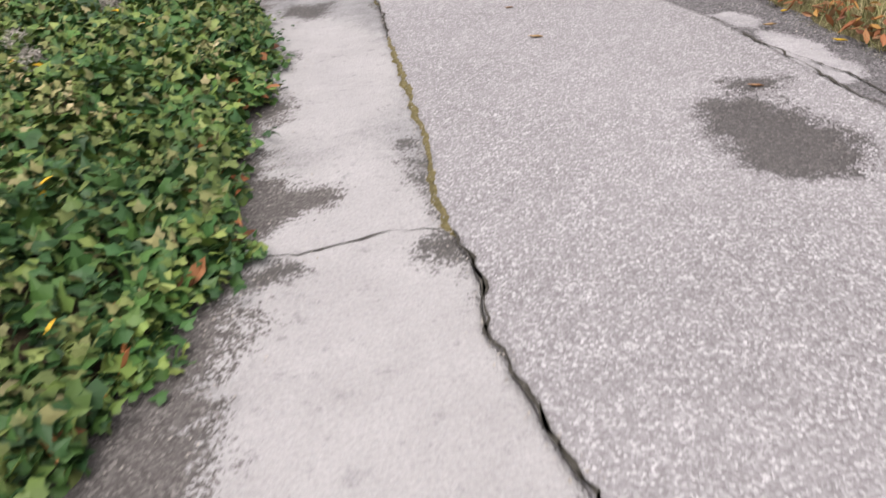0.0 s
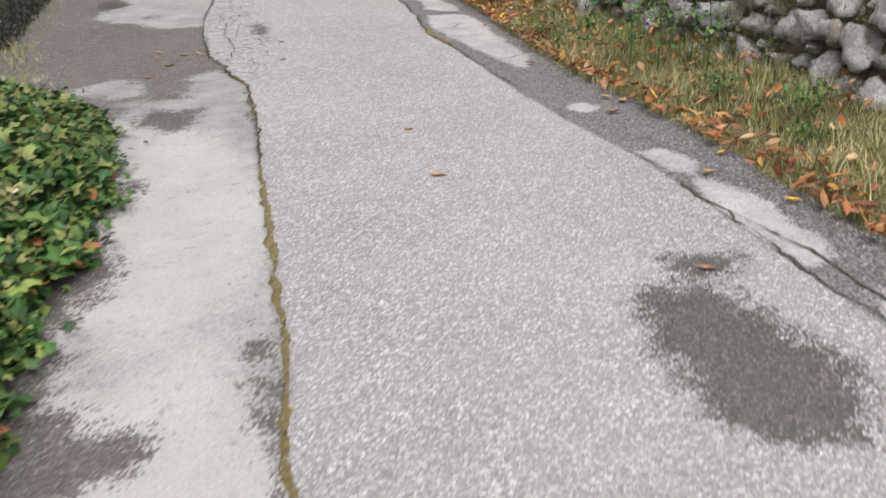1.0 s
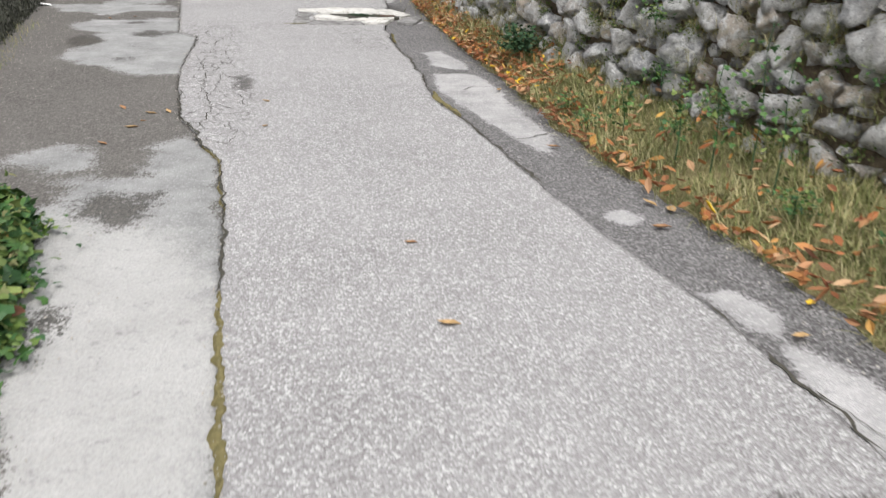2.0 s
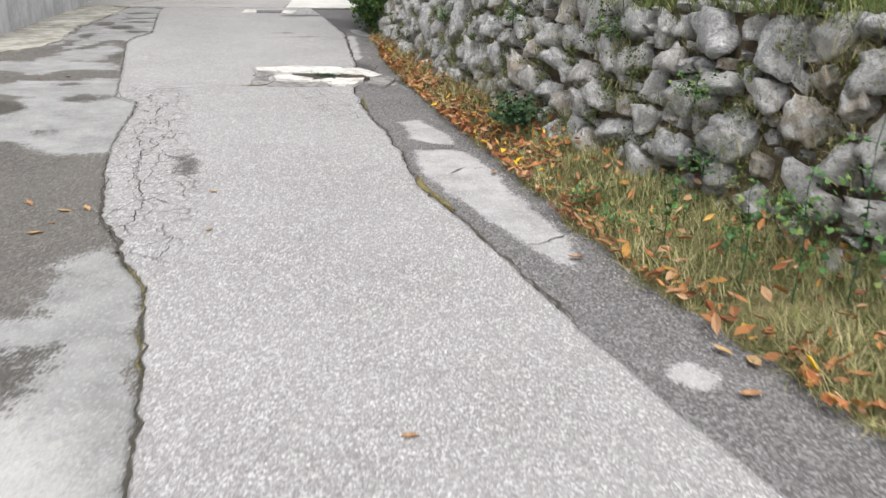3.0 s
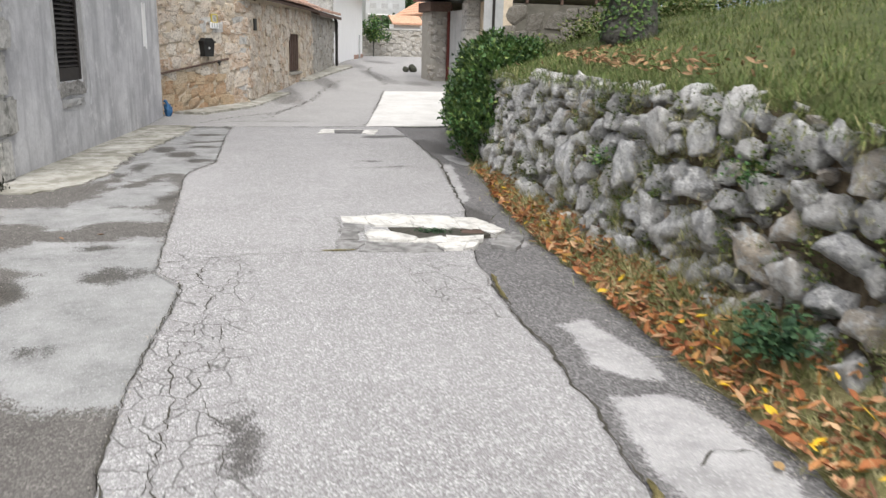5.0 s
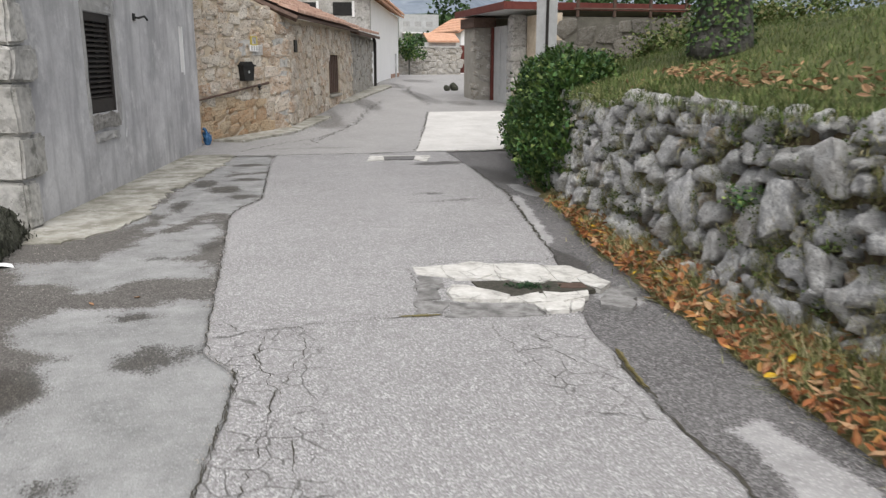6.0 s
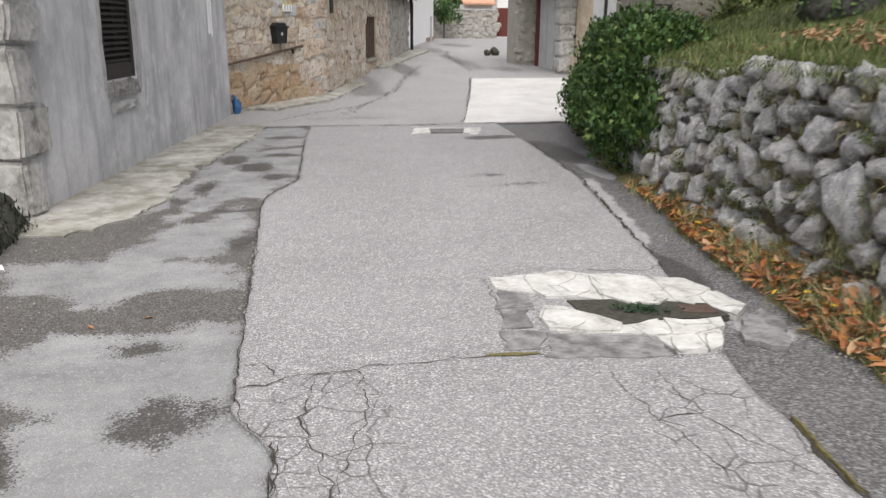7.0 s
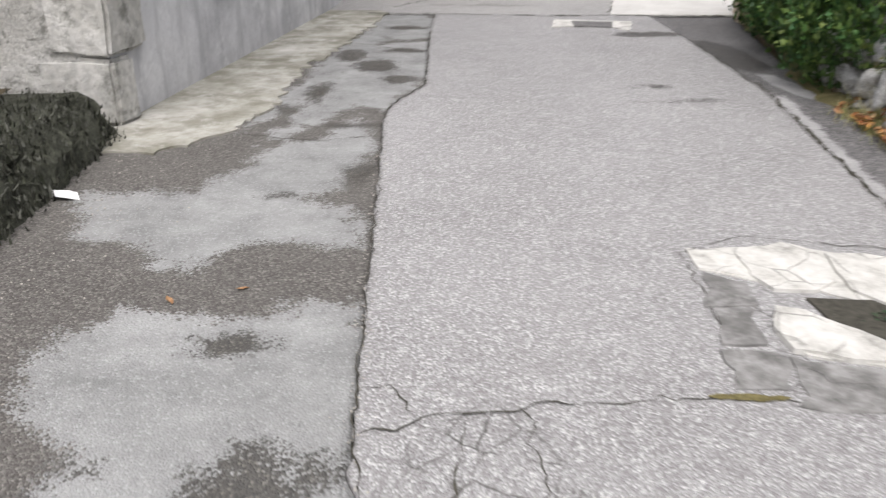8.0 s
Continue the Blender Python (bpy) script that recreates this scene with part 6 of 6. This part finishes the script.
part("tiles", tile_rows(cm, 0, clen, -0.2, 1.75, 3.6, 4.74, 0.3), "orange_tile", cot)
part("roof", roof(bmesh.new(), cm, 0, clen, 4.2, 1.75, 3.5, 4.68, 0.1), "orange_tile", cot)
part("roof", roof(bmesh.new(), Matrix.Translation((13.0, 62, 0)), 0, 2.2, -0.3, 1.2, 2.85, 3.4, 0.12), "orange_tile", cot, "low orange porch roof")
part("wall", one_box((14.1, 62.8, 1.8), (1.9, 1.4, 2.2)), "white_paint", cot)
block = thing("apartment_building", (17.1, 84, 1), "pale grey flat-roofed building in the distance", "building", "village houses", "structure")
part("wall", one_box((17.1, 87, 3.3), (3.8, 6, 5.2)), "grey_paint", block)
for i in range(3):
    part("window", one_box((15.9 + 1.1 * i, 83.97, 4.9), (0.6, 0.06, 0.7)), "surround", block)
part("balcony", one_box((17.1, 83.5, 4.2), (3.4, 0.9, 0.12)), "white_paint", block)
part("railing", one_box((17.1, 83.1, 4.5), (3.4, 0.05, 0.5)), "grey_paint", block)


def crown_of(name, centre, size, n, leaf, mat, parent=None, label=""):
    c = np.asarray(centre, float)
    lobes = npr.normal(0, 0.45, (9, 3)) * np.asarray(size)
    pick = npr.randint(0, 9, n)
    d = npr.normal(0, 1, (n, 3))
    d /= np.linalg.norm(d, axis=1)[:, None]
    p = c + lobes[pick] + d * np.asarray(size) * 0.5 * npr.uniform(0.5, 1.05, (n, 1))
    return scatter(name, IVY, IVY_F, p, turns(npr.uniform(0, 6, n), npr.normal(0, 0.8, n), npr.normal(0, 0.8, n)), npr.uniform(0.6, 1.4, n) * leaf, mat, parent, label)


def tree(x, y, z, h, w, n, leaf, mat="tree_leaf", label="leafy green tree behind the houses"):
    ob = thing("tree", (x, y, z), label, "tree", "trees beyond the houses")
    part("trunk", tube([(x, y, z - 0.3), (x + 0.1, y, z + h * 0.3), (x, y + 0.1, z + h * 0.65)], [w * 0.07, w * 0.05, w * 0.02], 7), "bark", ob)
    for i in range(4):
        a = i * 1.7
        part("limb", tube([(x, y, z + h * 0.35), (x + w * 0.25 * math.cos(a), y + w * 0.25 * math.sin(a), z + h * 0.65)], [w * 0.03, w * 0.01], 5), "bark", ob)
    crown_of("crown", (x, y, z + h * 0.62), (w * 0.75, w * 0.75, h * 0.5), n, leaf, mat, ob)


for x, y, h, w in [(19, 78, 6, 6), (23, 82, 8, 7), (27, 76, 7, 7), (16, 92, 7, 7), (10, 95, 6, 7), (4, 92, 6, 6), (32, 84, 9, 8), (21, 95, 9, 8), (38, 78, 9, 8)]:
    tree(x, y, ground_height(x, y), h * 0.66, w * 0.85, 1800, 0.42)
hedge = thing("bush", (11.2, 59.2, 0.75), "green bush at the white house corner", "bush")
crown_of("crown", (11.2, 59.2, 2.35), (0.8, 0.6, 0.9), 1600, 0.11, "ivy", hedge)
part("stem", tube([(11.2, 59.2, 0.7), (11.2, 59.2, 2.2)], 0.05, 6), "bark", hedge)
verts, faces, nx, ny = [], [], 60, 16
for j in range(ny):
    for i in range(nx):
        x, y = -900 + 2400 * i / (nx - 1), 700 + 900 * j / (ny - 1)
        verts.append((x, y, 20 + 330 * (j / (ny - 1)) ** 1.1 * (0.75 + 0.35 * noise.noise(Vector((x * 0.003, j * 0.2, 0)))) + 25 * noise.noise(Vector((x * 0.012, y * 0.012, 1)))))
for j in range(ny - 1):
    for i in range(nx - 1):
        faces.append((j * nx + i, j * nx + i + 1, (j + 1) * nx + i + 1, (j + 1) * nx + i))
tagged(from_lists("backdrop", verts, faces, "rock", smooth=True), "distant rocky mountain with blue-grey haze in its colour", "mountain", kind="structure")
verts, faces = [], []
for j in range(6):
    for i in range(40):
        x, y = -200 + 600 * i / 39, 110 + 60 * j
        verts.append((x, y, 1.5 + 4.5 * j + 2 * noise.noise(Vector((x * 0.05, j, 3))) * (j > 0)))
for j in range(5):
    for i in range(39):
        faces.append((j * 40 + i, j * 40 + i + 1, (j + 1) * 40 + i + 1, (j + 1) * 40 + i))
tagged(from_lists("backdrop", verts, faces, "far_green", smooth=True), "dark wooded foothill", "hill", kind="structure")

# ---- garage beside the street ----
garage = thing("garage", (8.4, 31.5, 0.4), "open-fronted garage with stone piers and grey doors", "garage", kind="structure")
k = one_box((8.16, 32.75, 1.5), (0.52, 1.2, 2.4))
pier = part("pier", k, "pale_mortar", garage, "rubble stone pier")
pm, plen = wall_matrix((7.88, 32.13), (8.44, 32.13))
got = pack(plen, lambda u: 2.2, [], [0.13, 0.1, 0.08], rng, 0.9, 200, (1.0, 1.5))
pst = [stone_mesh("pier_stone", 90 + i, "pale_stone", 0.2, 0.4, 2) for i in range(5)]
for i, (u, v, a, b) in enumerate(got):
    ob = new("stone", pst[i % 5])
    ob.parent = pier
    ob.matrix_basis = Matrix.Translation(-BASE[pier]) @ pm @ Matrix.Translation((u, 0.02, v + 0.4)) @ Matrix.Diagonal((a, 0.06, b, 1))
part("post", one_box((8.47, 32.0, 1.6), (0.12, 0.14, 2.5), None, 0.01), "red_paint", garage, "dark red steel post")
for i in range(3):
    part("door", one_box((8.5 + 0.02 * i, 31.6 - 0.62 * i, 1.5), (0.06, 0.6, 2.3), None, 0.01), "grey_paint", garage, "light grey sheet-metal door")
white_pier = part("pier", one_box((8.5, 29.75, 1.6), (0.4, 0.42, 2.6), None, 0.04), "quoin", garage, "whitewashed stone pier")
for i in range(6):
    k = one_box((8.48, 29.74, 0.55 + 0.42 * i), (0.46, 0.46, 0.38), None, 0.05)
    for v in k.verts:
        v.co += 0.03 * noise.noise_vector(v.co * 4)
    part("stone", k, "quoin", white_pier)
part("beam", one_box((8.15, 32.7, 2.78), (0.7, 1.6, 0.3), None, 0.01), "brown_wood", garage, "dark timber beam")
k = one_box((10.5, 31.2, 3.05), (5.5, 5.2, 0.12))
part("roof", k, "grey_paint", garage)
part("fascia", one_box((7.72, 31.2, 3.08), (0.05, 5.3, 0.2), None, 0.005), "red_paint", garage, "dark red fascia")
part("fascia", one_box((10.5, 28.57, 3.08), (5.5, 0.05, 0.2), None, 0.005), "red_paint", garage)
part("wall", one_box((10.8, 33.8, 1.5), (5.0, 0.3, 3.0)), "pale_mortar", garage)
part("wall", one_box((13.2, 31.2, 1.5), (0.3, 5.0, 3.0)), "pale_mortar", garage)
ym, ylen = wall_matrix((8.75, 27.6), (12.5, 27.3))
yard = thing("yard_wall", (9, 27.5, 0.2), "dark old stone wall of the yard above the bank", "stone wall", kind="structure")
MAT["dark_stone"] = stone_material("dark_rubble", [(0.11, 0.1, 0.085), (0.17, 0.155, 0.13), (0.2, 0.18, 0.15)], lichen=(0.3, 0.29, 0.26), scale=7, amount=0.5)
MAT["dark_mortar"] = plain("dark_mortar", (0.09, 0.085, 0.07), (0.17, 0.16, 0.135), 3)
part("wall", lbox(bmesh.new(), ym, 0, ylen, 0.02, 0.4, -0.2, 2.75), "dark_mortar", yard)
rubble(yard, ym @ Matrix.Translation((0, 0, 0.9)), ylen, lambda u: 1.8, [0.22, 0.18, 0.14], "dark_stone", rng, 60, (1.0, 1.6), 0.04, (), 200)
part("wall", one_box((8.85, 28.55, 1.5), (0.3, 1.9, 2.7)), "mortar", yard, "brown rendered return wall")
fence = thing("fence", (11, 27.3, 2.75), "weathered brown rail fence on the wall", "fence")
for i in range(4):
    part("post", one_box((9.4 + 1.0 * i, 27.55 - 0.078 * i, 3.2), (0.07, 0.07, 0.9), None, 0.006), "brown_wood", fence)
for zz in (2.95, 3.25, 3.55):
    part("rail", tube([(9.3, 27.52, zz), (12.6, 27.26, zz)], 0.03, 6), "brown_wood", fence)
pillar = thing("concrete_pillar", (7.21, 24.0, 0.0), "square white concrete pillar with a dark cable", "pillar")
part("shaft", one_box((7.21, 24.0, 2.9), (0.3, 0.34, 5.8), pose(0, 0, 0, 0, 0, 30), 0.015), "grey_paint", pillar)
part("cable", tube([(7.14, 23.78, 0.1), (7.14, 23.78, 5.7)], 0.035, 6), "shutter", pillar, "dark cable")
pot = thing("stone_heap", (8.0, 36.2, 0.68), "dark stones lying by the garage corner", "stones")
for q in ((8.0, 36.2, 0.66, 0.12), (8.3, 36.3, 0.7, 0.16)):
    k = bmesh.new()
    bmesh.ops.create_icosphere(k, subdivisions=2, radius=q[3])
    for v in k.verts:
        v.co = v.co * (1 + 0.5 * noise.noise(v.co * 6)) + Vector(q[:3])
    part("stone", k, "black_moss", pot)

# ---- ivy over the end of the retaining wall ----
LOBES = [(4.55, 16.1, .75, .34), (4.72, 16.8, .5, .5), (4.75, 16.7, 1.15, .42), (4.95, 17.5, .75, .62), (5.05, 17.5, 1.35, .45), (5.2, 18.5, .6, .62), (5.3, 18.5, 1.2, .55), (5.5, 19.5, .65, .6), (5.6, 19.5, 1.25, .5),
         (5.75, 20.4, .6, .56), (5.9, 20.4, 1.15, .45), (6.05, 21.0, .45, .45), (5.4, 17.2, 1.3, .36), (5.8, 18.3, 1.35, .4), (6.2, 19.3, 1.35, .4), (6.5, 20.2, 1.25, .38)]
n = 30000
lob = np.array(LOBES)
w = lob[:, 3] ** 2
pick = npr.choice(len(lob), n, p=w / w.sum())
d = npr.normal(0, 1, (n, 3))
d /= np.linalg.norm(d, axis=1)[:, None]
rough = np.array([1 + 0.3 * noise.noise(Vector((q[0] * 2.2 + k, q[1] * 2.2, q[2] * 2.2))) for q, k in zip(d, pick)])
pos = lob[pick, :3] + d * (lob[pick, 3] * rough * npr.uniform(0.8, 1.08, n))[:, None]
pos[:, 2] -= 0.12 * npr.uniform(0, 1, n) ** 2
ok = pos[:, 2] > 0.03
pos, d = pos[ok], d[ok]
n = len(pos)
tagged(scatter("ivy", IVY, IVY_F, pos, turns(np.arctan2(d[:, 1], d[:, 0]) + math.pi / 2 + npr.normal(0, 0.5, n), math.pi - npr.normal(0.9, 0.45, n), npr.normal(0, 0.5, n)), np.stack([npr.uniform(0.035, 0.065, n), npr.uniform(0.05, 0.11, n), npr.uniform(0.04, 0.08, n)], -1), "bush"), "dense dark ivy hanging over the end of the stone wall", "ivy", kind="stuff")
sel = (npr.uniform(0, 1, n) < 0.32) & (d[:, 2] > -0.5)
m = int(sel.sum())
tagged(scatter("ivy", IVY, IVY_F, pos[sel] + d[sel] * 0.05, turns(npr.uniform(0, 6, m), npr.normal(0.5, 0.5, m), npr.normal(0, 0.5, m)), npr.uniform(0.035, 0.075, m), "ivy"), "fresh bright ivy shoots over the dark ivy", "ivy", kind="stuff")
tagged(part("wall_end", prism([(5.62, 21.3), (6.3, 21.3), (6.3, 21.65), (5.66, 21.65)], -0.1, 1.1, 0.015, 8), "mortar", None), "orange-brown stone end of the bank wall", "stone wall", kind="structure")

scrub = [(7.6, 19.6, 1.9, .6), (8.4, 20.1, 2.1, .7), (9.4, 20.0, 2.4, .8), (10.4, 20.2, 2.5, .8), (7.9, 18.6, 2.1, .4), (9.0, 19.0, 2.4, .5), (11.6, 20.2, 2.8, .9), (13, 19.8, 3.0, .9), (14.4, 20, 3.3, 1.0), (6.9, 20.3, 1.6, .5)]
lob = np.array(scrub)
n = 20000
pick = npr.randint(0, len(lob), n)
d = npr.normal(0, 1, (n, 3))
d /= np.linalg.norm(d, axis=1)[:, None]
pos = lob[pick, :3] + np.array([0, 0, -0.15]) + d * (0.95 * lob[pick, 3] * npr.uniform(0.5, 1.15, n) * (1 + 0.4 * np.sin(d[:, 0] * 9 + pick)))[:, None] * np.array([1, 1, 0.6])
tagged(scatter("scrub", IVY, IVY_F, pos, turns(npr.uniform(0, 6, n), npr.normal(0.5, 0.6, n), npr.normal(0, 0.6, n)), npr.uniform(0.03, 0.08, n), "hill_grass"), "overgrown green scrub at the back of the bank", "scrub", kind="stuff")

# ---- ivy-clad tree on the bank ----
tx, ty = 6.24, 15.75
tz = hill_height(tx, ty)
oak = thing("tree", (tx, ty, tz), "thick old tree trunk wrapped in ivy on the grassy bank", "tree")
rings = [(tx, ty, tz - 0.3), (tx, ty, tz), (tx + 0.02, ty, tz + 0.4), (tx + 0.05, ty, tz + 1.2), (tx + 0.1, ty + 0.05, tz + 2.6), (tx + 0.1, ty + 0.1, tz + 3.6)]
k = tube(rings, [0.5, 0.38, 0.31, 0.28, 0.25, 0.2], 14)
bmesh.ops.subdivide_edges(k, edges=k.edges[:], cuts=2, use_grid_fill=True)
for v in k.verts:
    v.co += 0.05 * noise.noise_vector(Vector((v.co.x * 4, v.co.y * 4, v.co.z * 1.2)))
part("trunk", k, "bark", oak, smooth=True)
for i in range(5):
    a = i * 1.3 + 0.4
    part("limb", tube([(tx + 0.1, ty + 0.1, tz + 3.2), (tx + 0.1 + 0.9 * math.cos(a), ty + 0.9 * math.sin(a), tz + 4.2), (tx + 2.0 * math.cos(a), ty + 2.0 * math.sin(a), tz + 5.2)], [0.13, 0.09, 0.04], 7), "bark", oak)
crown_of("crown", (tx, ty, tz + 5.6), (2.6, 2.6, 1.5), 2600, 0.14, "ivy", oak)
n = 3200
a = npr.uniform(2.2, 6.2, n)
h = npr.uniform(0, 3.2, n)
pos = np.stack([tx + (0.36 - 0.03 * h) * np.cos(a), ty + (0.36 - 0.03 * h) * np.sin(a), tz + h], -1) + npr.normal(0, 0.03, (n, 3))
sel = npr.uniform(0, 1, n) < np.where(a > 4.9, 0.45, 1)
pos, m = pos[sel], int(sel.sum())
scatter("ivy_cover", IVY, IVY_F, pos, turns(a[sel] + math.pi / 2, npr.normal(0.9, 0.4, m), npr.normal(0, 0.4, m)), npr.uniform(0.03, 0.065, m), "bush", oak, "dark ivy on the trunk")
